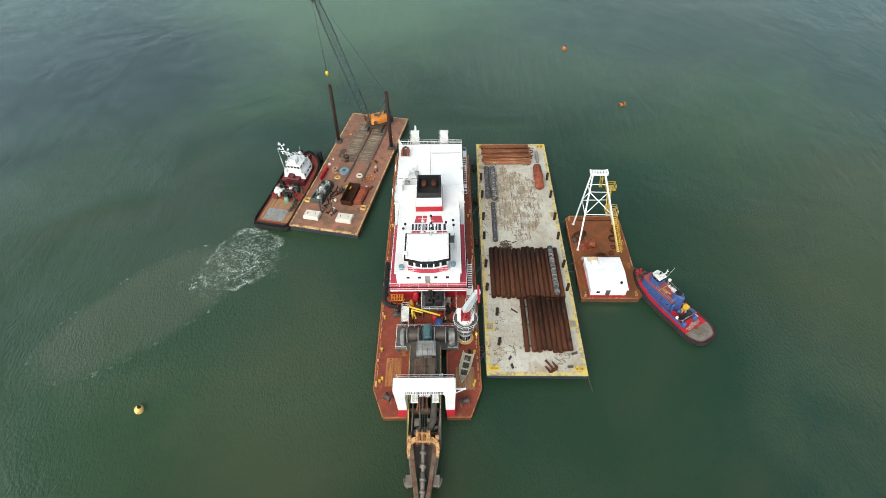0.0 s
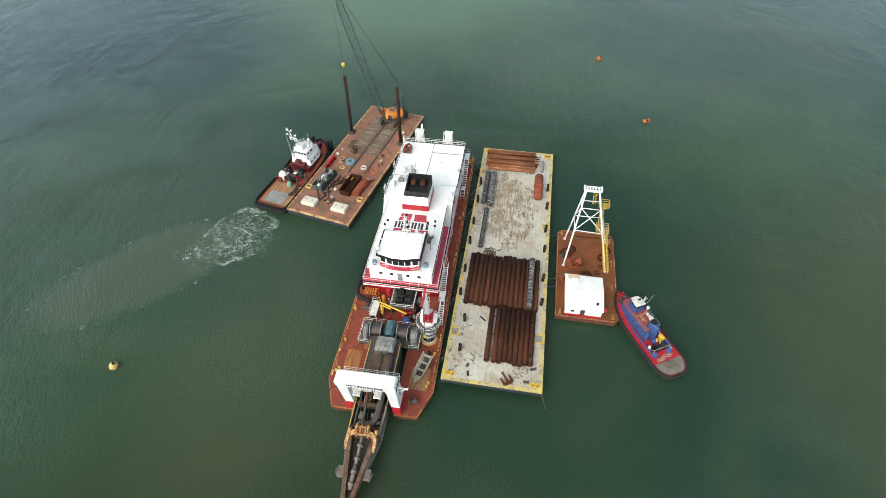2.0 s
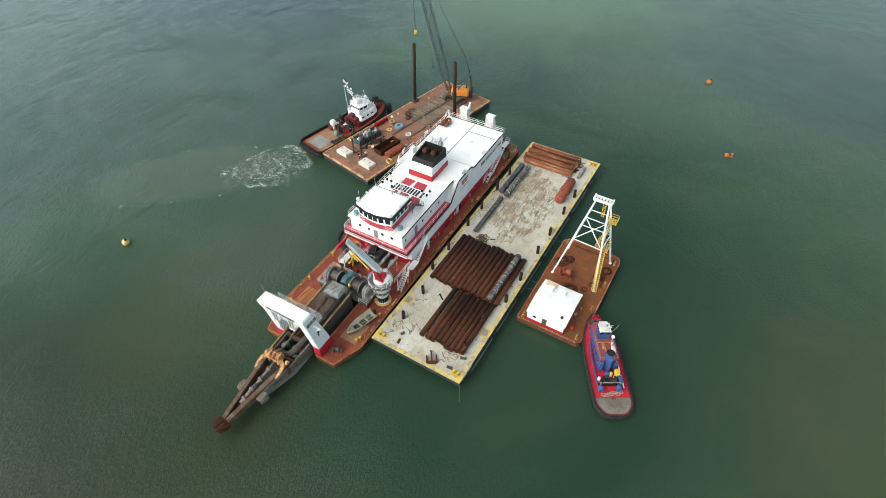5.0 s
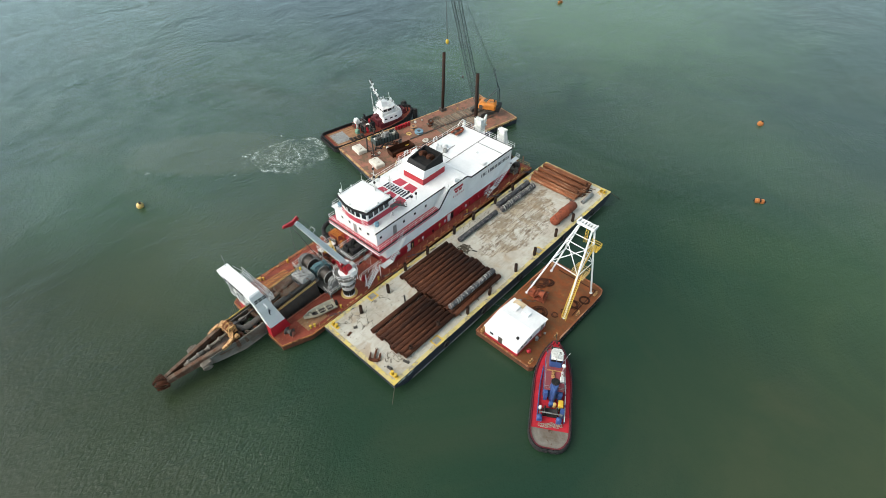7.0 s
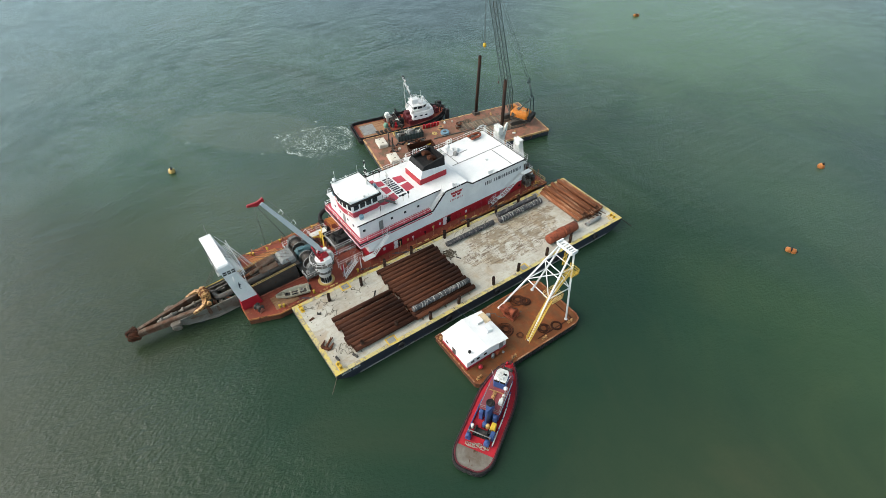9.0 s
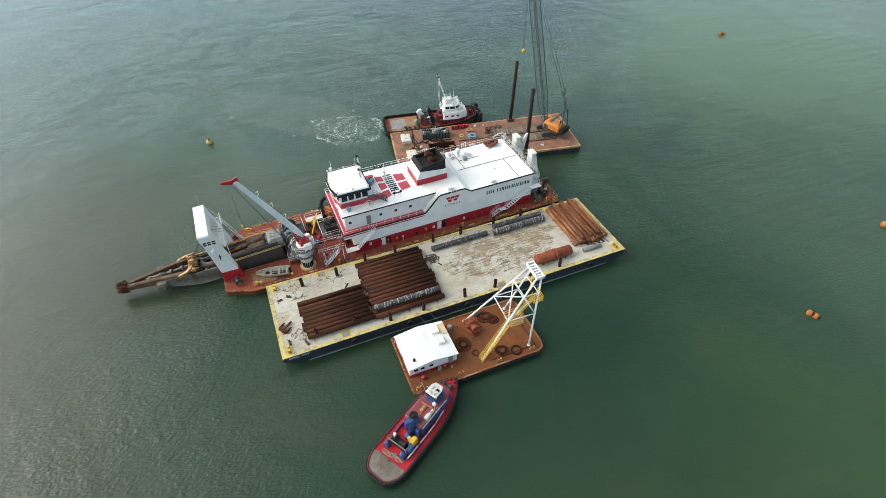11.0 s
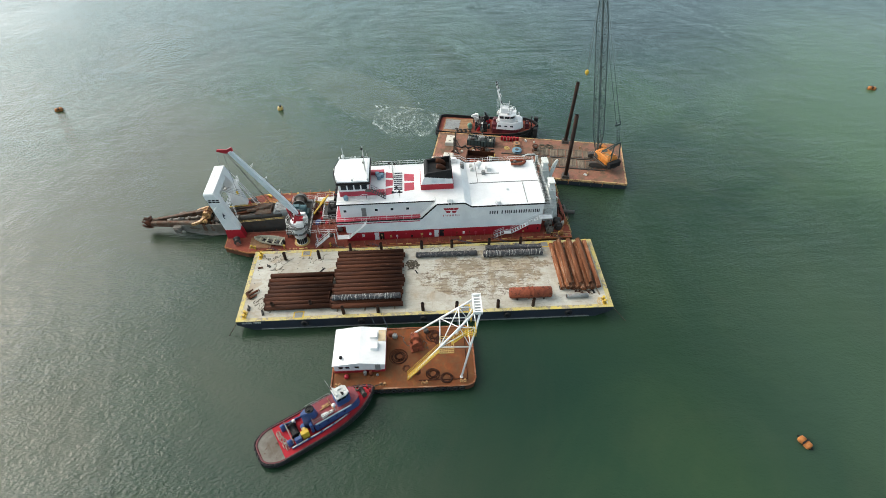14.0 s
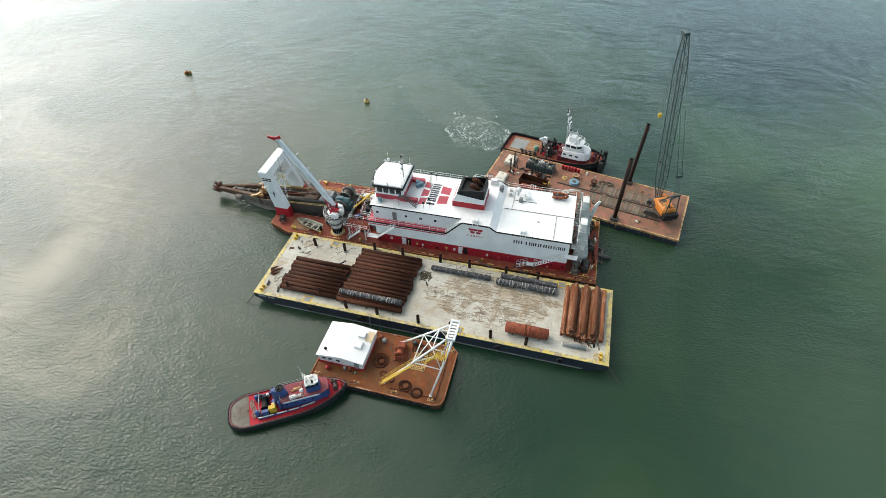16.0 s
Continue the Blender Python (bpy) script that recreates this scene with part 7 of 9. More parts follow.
# pad eyes for lashings
rnd = random.Random(58)
eye = None
for i in range(9):
    for j in range(24):
        x, y = 1.8 + 1.7 * i + rnd.uniform(-0.15, 0.15), 1.6 + 2.43 * j + rnd.uniform(-0.2, 0.2)
        if y > 16 or (3.8 < y and x > 6.6) or rnd.random() < 0.25:
            continue
        if eye is None:
            bm = B()
            lathe(bm, (0, 0, 0), (0, 0, 0.05), [(0, 0.1), (0.8, 0.09), (1, 0.05)], 8)
            ring(bm, (0, 0, 0.08), 0.07, 0.02, 8, 4, "Y")
            eye = part("pad_eye", bm, M_STEEL_DARK, grey_barge, "dark lashing eye welded to the deck")
            eye.matrix_basis = pose(x, y, GB)
        else:
            same_mesh("pad_eye", eye, grey_barge, pose(x, y, GB, 0, 0, rnd.uniform(0, 180)))
# bent scrap of timber and plate left about the deck
for k in range(10):
    x, y = rnd.choice(((5.5, 2.6), (5.6, 13.6), (6.2, 31.4), (9.6, 58.2), (12.4, 58.0), (12.9, 64.5)))
    x, y = x + rnd.uniform(-1.0, 1.0), y + rnd.uniform(-1.0, 1.0)
    w, d = rnd.uniform(0.08, 0.22), rnd.uniform(0.3, 1.0)
    bm = B()
    loft(bm, [[(-w, -d, 0), (w, -d * 0.9, 0), (w * 0.8, d, 0), (-w * 1.1, d * 0.85, 0)], [(-w, -d, 0.09), (w, -d * 0.9, 0.07), (w * 0.8, d, 0.1), (-w * 1.1, d * 0.85, 0.12)]])
    ob = part("scrap_piece", bm, rnd.choice((M_STEEL_DARK, M_PIPE, M_TIMBER, M_SOOT)))
    ob.matrix_basis = pose(x, y, GB, 0, 0, rnd.uniform(0, 180))
    tagged(ob, "small dark scrap piece lying on the barge deck", "scrap", "scrap on the barge")

# ---- the small rusty barge ----
SB = 1.2
small_barge = thing("small_barge", Matrix.Identity(4), "small rust-orange deck barge moored beside the deck barge", "barge")
X0, X1, Y0, Y1 = 19.4, 31.2, 17.9, 41.3
plan = [(X0, Y0), (X1 - 0.5, Y0), (X1, Y0 + 0.5), (X1, Y1 - 1.4), (X1 - 0.4, Y1 - 0.4), (X1 - 1.4, Y1), (X0 + 1.0, Y1), (X0, Y1 - 1.0)]
bm = B()
prism(bm, plan, -1.0, SB - 0.12)
part("hull", bm, M_HULL_RUST, small_barge, "rusty brown hull")
bm = B()
prism(bm, plan, SB - 0.12, SB)
part("deck", bm, M_DECK_WET, small_barge, "deeply rusted orange-brown deck")
bm = B()
for a, b in zip(plan, plan[1:] + plan[:1]):
    beam(bm, (a[0], a[1], SB + 0.06), (b[0], b[1], SB + 0.06), 0.22, 0.2)
part("edge_bar", bm, M_PIPE_ORANGE, small_barge, "rusty raised edge bar")
bm = B()
for x0, x1, y0, y1 in ((21.8, 30.2, 39.9, 40.05), (29.9, 30.05, 32.0, 39.9)):
    box(bm, x0, x1, y0, y1, SB, SB + 0.1)
part("coaming", bm, M_PIPE, small_barge)
for k in range(20):
    bm = B()
    ring(bm, (X1 + 0.15, 20.0 + 1.0 * k, 0.62), 0.36, 0.17, 12, 5, "X")
    part("tyre_fender", bm, M_BLACK, small_barge)
for k in range(4):
    bm = B()
    ring(bm, (X0 - 0.15, 22.0 + 5 * k, 0.6), 0.36, 0.17, 12, 5, "X")
    part("tyre_fender", bm, M_BLACK, small_barge)
for x, y in ((20.2, 18.7), (30.4, 26.2), (30.5, 33.0), (30.3, 19.0), (20.2, 40.3), (30.4, 39.2)):
    bm = B()
    for d in (-0.3, 0.3):
        lathe(bm, (x, y + d, SB), (x, y + d, SB + 0.55), [(0, 0.14), (0.8, 0.13), (0.85, 0.2), (1, 0.18)], 9)
    box(bm, x - 0.22, x + 0.22, y - 0.55, y + 0.55, SB, SB + 0.05)
    part("bitt", bm, M_TAN, small_barge, "rusty ochre double bitt")

# hut: x along the ridge
hut = thing("deck_hut", Matrix.Identity(4), "white steel cabin with a low gable roof on the barge", "cabin")
hx0, hx1, hy0, hy1, hz = 21.0, 27.9, 18.3, 26.5, 3.5
bm = B()
box(bm, hx0 - 0.05, hx1 + 0.05, hy0 - 0.05, hy1 + 0.05, SB, SB + 0.55)
part("skirt", bm, M_RED, hut, "red painted skirt")
bm = B()
ym = (hy0 + hy1) / 2
loft(bm, [[(x, hy0, SB + 0.55), (x, hy1, SB + 0.55), (x, hy1, hz), (x, ym, hz + 0.55), (x, hy0, hz)] for x in (hx0, hx1)])
walls = part("wall", bm, M_WHITE, hut, "white cabin walls")
for s in (-1, 1):
    bm = B()
    ye = hy0 - 0.2 if s < 0 else hy1 + 0.2
    loft(bm, [[(hx0 - 0.2, ye, z0), (hx1 + 0.25, ye, z0), (hx1 + 0.25, ym, z1), (hx0 - 0.2, ym, z1)] for z0, z1 in ((hz - 0.04, hz + 0.58), (hz + 0.04, hz + 0.66))])
    part("roof_slope", bm, M_WHITE, hut, "white sheet roof slope")
for y in (19.4, 20.5, 22.0):
    window(walls, facing(hx1, y, 2.7, "+x"), 0.7, 0.6, M_WHITE)
door(walls, facing(hx1, 25.4, SB + 1.25, "+x"), 0.85, 1.6, M_STEEL)
window(walls, facing(22.4, hy0, 2.7, "-y"), 0.7, 0.6, M_WHITE)
door(walls, facing(24.3, hy0, SB + 1.25, "-y"), 0.85, 1.6, M_STEEL_DARK)
bm = B()
box(bm, 22.0, 23.2, 24.0, 25.3, hz + 0.25, hz + 0.75, 0.05)
part("roof_hatch", bm, M_WHITE, hut, "white roof hatch")
bm = B()
loft(bm, [[(24.1, 24.2, hz + 0.2), (25.6, 24.2, hz + 0.2), (25.6, 25.5, hz + 0.2), (24.1, 25.5, hz + 0.2)], [(24.2, 24.3, hz + 1.0), (25.5, 24.3, hz + 0.9), (25.5, 25.4, hz + 0.8), (24.2, 25.4, hz + 0.95)]])
part("roof_box", bm, M_WHITE, hut, "white sloping roof box")
bm = B()
lathe(bm, (26.9, 19.5, hz + 0.2), (26.9, 19.5, hz + 0.85), [(0, 0.12), (0.5, 0.12), (0.55, 0.28), (0.9, 0.25), (1, 0.05)], 10)
part("roof_vent", bm, M_SOOT, hut, "black mushroom vent")
bm = B()
box(bm, 21.4, 23.6, 25.4, 26.65, hz + 0.2, hz + 0.235)
part("roof_patch", bm, M_ROOF_TAN, hut, "tan weathered roof patch")
for k, (y, mt) in enumerate(((23.3, M_STEEL), (24.2, M_TANK))):
    bm = B()
    lathe(bm, (28.4, y, SB), (28.4, y, SB + 0.85), [(0, 0.28), (0.5, 0.3), (1, 0.26)], 12)
    tagged(part("barrel", bm, mt), "grimy steel barrel beside the cabin", "barrel", "barrels on the small barge")
for x, y, mt in ((21.2, 28.0, M_STEEL), (20.6, 27.2, M_TANK), (20.3, 33.4, M_STEEL_DARK)):
    bm = B()
    lathe(bm, (x, y, SB), (x, y, SB + 0.75), [(0, 0.42), (0.1, 0.45), (0.8, 0.45), (1, 0.36)], 14)
    ring(bm, (x, y, SB + 0.74), 0.3, 0.05, 14, 5)
    tagged(part("barrel", bm, mt), "worn steel barrel on the rusty deck", "barrel", "barrels on the small barge")
bm = B()
lathe(bm, (28.9, 20.3, SB), (28.9, 20.3, SB + 0.8), [(0, 0.1), (0.15, 0.32), (0.5, 0.42), (0.85, 0.32), (1, 0.08)], 14)
tagged(part("red_fender_ball", bm, M_RED), "round red rubber fender on the deck", "fender")
bm = B()
lathe(bm, (28.7, 25.3, SB), (28.7, 25.3, SB + 0.5), [(0, 0.08), (0.2, 0.2), (0.6, 0.24), (1, 0.08)], 10)
tagged(part("grey_fender_ball", bm, M_STEEL), "round grey rubber fender on the deck", "fender")
coil(25.3, 28.7, SB, 1.5, 4, 0.06, M_PIPE, "wide coil of rusty wire on the barge", 0.1)
coil(25.2, 28.8, SB, 0.8, 4, 0.06, M_PIPE, "wide coil of rusty wire on the barge", 0.1)
coil(28.8, 34.3, SB, 1.05, 5, 0.07, M_PIPE, "heap of rusty wire rope on the deck", 0.15)
coil(29.7, 36.6, SB, 0.95, 3, 0.09, M_PIPE, "coil of rusty wire rope on deck", 0.08)
coil(27.6, 30.0, SB, 0.6, 4, 0.06, M_PIPE, "small coil of rusty wire on deck", 0.15)
coil(28.4, 31.8, SB, 0.5, 3, 0.06, M_PIPE, "small coil of rusty wire on deck", 0.15)
coil(21.3, 34.9, SB, 1.2, 5, 0.1, M_PIPE, "heap of dark chain on the rusty deck", 0.3)
coil(22.2, 36.0, SB, 0.9, 4, 0.1, M_PIPE, "heap of dark chain on the rusty deck", 0.3)
loose_rope([(21.0, 29.0), (23.0, 30.2), (22.2, 33.0), (24.0, 33.8)], 0.06, SB, M_STEEL_DARK, "slack dark wire on the rusty deck", 8, 0.4)
hoist = thing("rusty_winch", pose(23.3, 31.7, SB, 0, 0, 12), "orange-rusted drum winch bolted to the small barge", "winch")
bm = B()
lathe(bm, (-0.7, 0, 0.95), (0.7, 0, 0.95), [(0, 0.95), (0.07, 0.95), (0.09, 0.6), (0.91, 0.6), (0.93, 0.95), (1, 0.95)], 16)
part("drum", bm, M_TANK, hoist)
bm = B()
box(bm, -1.1, 1.1, -1.1, 1.1, 0, 0.25)
for s in (-1, 1):
    box(bm, s * 0.9 - 0.08, s * 0.9 + 0.08, -0.8, 0.8, 0.25, 1.1)
box(bm, -2.4, -1.2, -0.6, 0.8, 0, 0.9, 0.08)
part("frame", bm, M_TANK, hoist)

# headframe tower
tower = thing("headframe_tower", Matrix.Identity(4), "white four-legged steel headframe with yellow stairs on a rusty barge", "tower")
tops = {"a": (23.4, 41.2, 13.4), "b": (23.4, 42.0, 13.4), "c": (26.0, 42.0, 13.4), "d": (26.0, 41.2, 13.4)}
feet = {"a": (20.7, 31.0, SB), "b": (20.9, 38.8, SB), "c": (29.6, 39.0, SB), "d": (29.2, 30.6, SB)}


def on_leg(k, z):
    q = (z - SB) / (13.4 - SB)
    return Vector(feet[k]).lerp(Vector(tops[k]), q)


for k in "abcd":
    bm = B()
    rod(bm, feet[k], tops[k], 0.17, n=10)
    rod(bm, feet[k], Vector(feet[k]) + Vector((0, 0, 0.1)), 0.3, n=10)
    part("leg", bm, M_WHITE, tower, "white tubular leg")
for za, zb in ((7.0, 7.0), (10.6, 10.6)):
    for a, b in (("a", "b"), ("b", "c"), ("c", "d"), ("d", "a")):
        bm = B()
        rod(bm, on_leg(a, za), on_leg(b, zb), 0.09, n=8)
        part("strut", bm, M_WHITE, tower)
for a, b in (("a", "d"), ("d", "a"), ("c", "d"), ("d", "c"), ("b", "a")):
    bm = B()
    rod(bm, on_leg(a, 7.0), on_leg(b, 10.6), 0.085, n=8)
    part("diagonal_brace", bm, M_WHITE, tower)
bm = B()
for y0, y1 in ((40.85, 41.1), (42.05, 42.3)):
    box(bm, 22.9, 26.5, y0, y1, 13.35, 13.8)
for k in range(7):
    box(bm, 22.8 + 0.58 * k, 23.1 + 0.58 * k, 41.15, 42.05, 13.45, 13.8)
for x in (22.8, 26.3):
    box(bm, x + 0.02, x + 0.26, 40.85, 42.3, 13.8, 13.98)
part("crown_block", bm, M_WHITE, tower, "white slatted crown beam")
bm = B()
stairs(bm, (29.3, 30.2, SB), (28.0, 35.6, 6.9), 0.9)
part("stair", bm, M_YELLOW, tower, "yellow steel stair")
bm = B()
for k in range(9):
    beam(bm, (26.4, 35.55 + 0.28 * k, 6.9), (28.8, 35.55 + 0.28 * k, 6.9), 0.09, 0.06)
for x in (26.45, 28.75):
    beam(bm, (x, 35.5, 6.86), (x, 37.85, 6.86), 0.1, 0.14)
railing(bm, [(28.8, 35.6, 6.95), (28.8, 37.8, 6.95), (26.4, 37.8, 6.95), (26.4, 35.6, 6.95)], r=0.04)
part("landing", bm, M_YELLOW_PALE, tower, "yellow railed landing")
bm = B()
stairs(bm, (27.0, 37.4, 6.95), (27.2, 40.2, 10.4), 0.7)
for k in range(7):
    beam(bm, (26.4, 39.65 + 0.26 * k, 10.4), (28.4, 39.65 + 0.26 * k, 10.4), 0.09, 0.06)
railing(bm, [(28.4, 39.6, 10.45), (28.4, 41.2, 10.45), (26.4, 41.2, 10.45)], r=0.04)
for s in (-0.25, 0.25):
    beam(bm, (25.4 + s, 40.6, 10.4), (25.2 + s, 41.0, 13.5), 0.07, 0.07)
for k in range(9):
    beam(bm, (25.1, 40.6, 10.6 + 0.32 * k), (25.7, 40.6, 10.6 + 0.32 * k), 0.04, 0.04)
part("upper_stair", bm, M_YELLOW, tower, "yellow upper stair and ladder")


# ---- the crane barge: x across, y along ----
CM = pose(-35.0, 36.7, 0, 0, 0, -10.8)
CB = 1.6
crane_barge = thing("crane_barge", CM, "brown-red flat barge carrying a crawler crane and stores", "barge")
bm = B()
box(bm, -7.75, 8.1, 0.05, 45.6, -1.2, CB - 0.1)
part("hull", bm, M_HULL_BLACK, crane_barge, "dark weathered hull")
bm = B()
box(bm, -7.8, 8.15, 0, 45.65, CB - 0.1, CB)
part("deck", bm, M_DECK_TRACKED, crane_barge, "faded brown-red deck, muddy under the crane")
bm = B()
for x0, x1, y0, y1 in ((-7.85, 8.2, -0.05, 0.28), (-7.85, 8.2, 45.37, 45.7), (-7.85, -7.55, 0.28, 45.37), (7.9, 8.2, 0.28, 45.37)):
    box(bm, x0, x1, y0, y1, CB - 0.45, CB + 0.05)
part("deck_edge", bm, M_EDGE_FADED, crane_barge, "ochre deck edge with most of its paint worn off")
for s in (-1, 1):
    for k in range(17):
        y = 2.0 + 2.55 * k
        bm = B()
        x = 8.03 + 0.175 * (s - 1)
        tube(bm, [(s * (x + 0.18), y, 1.45), (s * (x + 0.32), y, 1.1), (s * (x + 0.27), y, 0.6), (s * (x + 0.12), y, 0.35)], 0.09, 5)
        part("fender_chain", bm, M_STEEL_DARK if k % 3 else M_RAW_RUST, crane_barge)
for x, y in ((-6.6, 8.4), (7.0, 8.2)):
    bm = B()
    for a0, a1, b0, b1 in ((-0.6, 0.6, -0.6, -0.48), (-0.6, 0.6, 0.48, 0.6), (-0.6, -0.48, -0.48, 0.48), (0.48, 0.6, -0.48, 0.48)):
        box(bm, x + a0, x + a1, y + b0, y + b1, CB, CB + 0.5)
    part("spud_well", bm, M_YELLOW_PALE, crane_barge, "yellow square deck well")
bm = B()
for x in (-2.0, 0.75):
    box(bm, x - 0.14, x + 0.14, 4.8, 5.1, CB, CB + 4.2)
    beam(bm, (x, 5.0, CB + 0.1), (x + 0.5, 6.4, CB + 0.1), 0.3, 0.2)
    beam(bm, (x, 5.0, CB + 2.0), (x + 0.4, 6.2, CB + 0.1), 0.14, 0.14)
part("post_frame", bm, M_STEEL_DARK, crane_barge, "two dark upright deck posts")
# piles standing in deck collars
for x, y, h in ((-7.2, 31.9, 17.8), (7.2, 31.8, 17.8)):
    t = thing("spud_pile", CM @ pose(x, y, -1.0, -2.0 if x < 0 else -0.3), "tall dark rusty steel spud pile beside the barge deck", "pile", "spud piles")
    bm = B()
    hollow(bm, (0, 0, 0), (0, 0, h + 1.0), 0.42, 0.05, 16)
    part("tube", bm, M_PILE, t)
    bm = B()
    box(bm, -0.75, 0.75, -0.75, -0.45, CB + 0.9, CB + 1.7)
    box(bm, -0.75, 0.75, 0.45, 0.75, CB + 0.9, CB + 1.7)
    box(bm, -0.75, -0.45, -0.45, 0.45, CB + 0.9, CB + 1.7)
    box(bm, 0.45, 0.75, -0.45, 0.45, CB + 0.9, CB + 1.7)
    box(bm, -0.9, 0.9, -0.9, 0.9, CB + 0.9, CB + 1.1)
    part("collar", bm, M_STEEL_DARK, t, "dark steel collar")
# timber mats under the crane's way
rnd = random.Random(21)
mat_mesh = None
for x0, ks in ((-2.3, range(0, 9)), (1.75, range(0, 9))):
    for k in ks:
        y = 24.2 + 2.0 * k + (0.5 if x0 > 0 else 0)
        m = CM @ pose(x0 + rnd.uniform(-0.2, 0.2), y + rnd.uniform(-0.08, 0.08), CB, 0, 0, rnd.uniform(-2.5, 2.5))
        if mat_mesh is None:
            mat_mesh = thing("timber_mat", m, "weathered timber crane mat on the barge deck", "timber mat", "crane mats")
            for j in range(5):
                bm = B()
                box(bm, -1.55, 1.55, j * 0.35, j * 0.35 + 0.31, 0, 0.16 + 0.015 * (j % 2))
                part("plank", bm, M_TIMBER, mat_mesh)
            for x in (-1.2, 1.2):
                bm = B()
                box(bm, x - 0.06, x + 0.06, -0.02, 1.73, 0.14, 0.19)
                part("strap", bm, M_STEEL_DARK, mat_mesh)
        else:
            copy_thing(mat_mesh, m)
for x, y0, y1 in ((-0.3, 16.5, 27.5), (3.7, 17.5, 25.0), (-0.25, 28.2, 42.0), (3.75, 26.0, 41.0)):
    bm = B()
    box(bm, x - 0.12, x + 0.12, y0, y1, 0, 0.2)
    for k in range(int((y1 - y0) / 1.6)):
        box(bm, x - 0.24, x + 0.24, y0 + 1.6 * k, y0 + 1.6 * k + 0.25, 0, 0.1)
    ob = part("skid_rail", bm, M_STEEL_DARK)
    ob.matrix_basis = CM @ pose(0, 0, CB)
    tagged(ob, "dark steel skid rail along the deck", "rail", "skid rails")

# crawler crane
crawler = thing("crawler_crane", CM @ pose(0.6, 40.3, CB + 0.2, 0, 0, 125), "orange crawler crane with a long dark lattice boom", "crane")
# local: the boom goes out along +y
TRACK = pose(0, 0, 0, 0, 0, -125)
for s in (-1, 1):
    bm = B()
    lp = []
    for i in range(20):
        a = 2 * math.pi * i / 20
        y = 2.6 * max(-1, min(1, 1.6 * math.cos(a))) + 0.55 * math.cos(a)
        z = 0.6 + 0.6 * math.sin(a)
        lp.append((y, z))
    loft(bm, [[(x, y, z) for y, z in lp] for x in (s * 1.9 - 0.42, s * 1.9 + 0.42)], TRACK)
    for k in range(12):
        box(bm, s * 1.9 - 0.48, s * 1.9 + 0.48, -2.7 + 0.48 * k, -2.5 + 0.48 * k, 1.18, 1.26, m=TRACK)
    part("track", bm, M_STEEL_DARK, crawler, "rusty dark crawler track")
bm = B()
box(bm, -1.5, 1.5, -1.4, 1.4, 0.4, 1.2, m=TRACK)
rod(bm, (0, 0, 1.1), (0, 0, 1.5), 1.3, n=20)
part("undercarriage", bm, M_STEEL_DARK, crawler)
bm = B()


def hull_ring(z, w, y0, y1, c):
    return [(-w + c, y0, z), (w - c, y0, z), (w, y0 + c, z), (w, y1 - c, z), (w - c, y1, z), (-w + c, y1, z), (-w, y1 - c, z), (-w, y0 + c, z)]


loft(bm, [hull_ring(1.5, 1.55, -3.4, 1.5, 0.3), hull_ring(2.7, 1.6, -3.5, 1.4, 0.35), hull_ring(3.2, 1.45, -3.4, 1.1, 0.4), hull_ring(3.45, 1.0, -3.1, 0.5, 0.4)])
houses = part("machine_house", bm, M_ORANGE, crawler, "orange machinery house")
for x0, x1, y0, y1, z0, z1, mt, lb in ((-0.8, -0.1, -2.6, -1.2, 3.43, 3.56, M_TAN, "faded roof hatch"), (0.1, 0.8, -2.7, -1.4, 3.43, 3.6, M_ORANGE, ""), (-0.6, 0.6, -0.9, 0.2, 3.42, 3.5, M_STEEL_DARK, "dark roof grating"), (-0.25, 0.05, -2.9, -2.6, 3.4, 4.2, M_SOOT, "black exhaust")):
    bm = B()
    box(bm, x0, x1, y0, y1, z0, z1, 0.04)
    part("roof_panel", bm, mt, houses, lb)
for s in (-1, 1):
    for y0 in (-3.0, -1.6, -0.2):
        bm = B()
        for k in range(5):
            box(bm, min(s * 1.56, s * 1.63), max(s * 1.56, s * 1.63), y0, y0 + 1.0, 1.75 + 0.16 * k, 1.83 + 0.16 * k)
        part("louvre", bm, M_ORANGE if y0 < 0 - 0.5 else M_STEEL_DARK, houses, "louvred side panel")
bm = B()
loft(bm, [hull_ring(1.38, 1.66, -3.5, 1.6, 0.3), hull_ring(1.62, 1.66, -3.5, 1.6, 0.3)])
part("belt", bm, M_SOOT, houses, "black belt round the foot of the house")
bm = B()
for y in (-2.9, -1.9, -0.9, 0.1):
    box(bm, -1.3, 1.3, y, y + 0.07, 3.2, 3.5)
part("roof_rib", bm, M_TAN, houses, "faded roof ribs")
for s in (-1, 1):
    bm = B()
    box(bm, min(s * 1.55, s * 1.66), max(s * 1.55, s * 1.66), 0.2, 1.0, 1.7, 2.75, 0.03)
    part("house_door", bm, M_STEEL_DARK, houses, "dark side door")
bm = B()
for s in (-1, 1):
    box(bm, s * 1.75 - 0.2, s * 1.75 + 0.2, -3.2, 1.2, 1.4, 1.5)
part("catwalk", bm, M_STEEL_DARK, houses, "dark catwalk")
bm = B()
loft(bm, [[(0.7, 1.0, 1.5), (1.7, 1.0, 1.5), (1.7, 2.6, 1.5), (0.7, 2.6, 1.5)], [(0.7, 1.0, 3.3), (1.7, 1.0, 3.3), (1.7, 2.3, 3.3), (0.7, 2.3, 3.3)]])
cab = part("cab", bm, M_ORANGE, crawler, "orange operator cab")
window(cab, pose(1.2, 2.46, 2.6, 80, 0, 180), 0.8, 0.9, M_SOOT)
window(cab, facing(1.7, 1.7, 2.6, "+x"), 0.9, 0.9, M_SOOT)
bm = B()
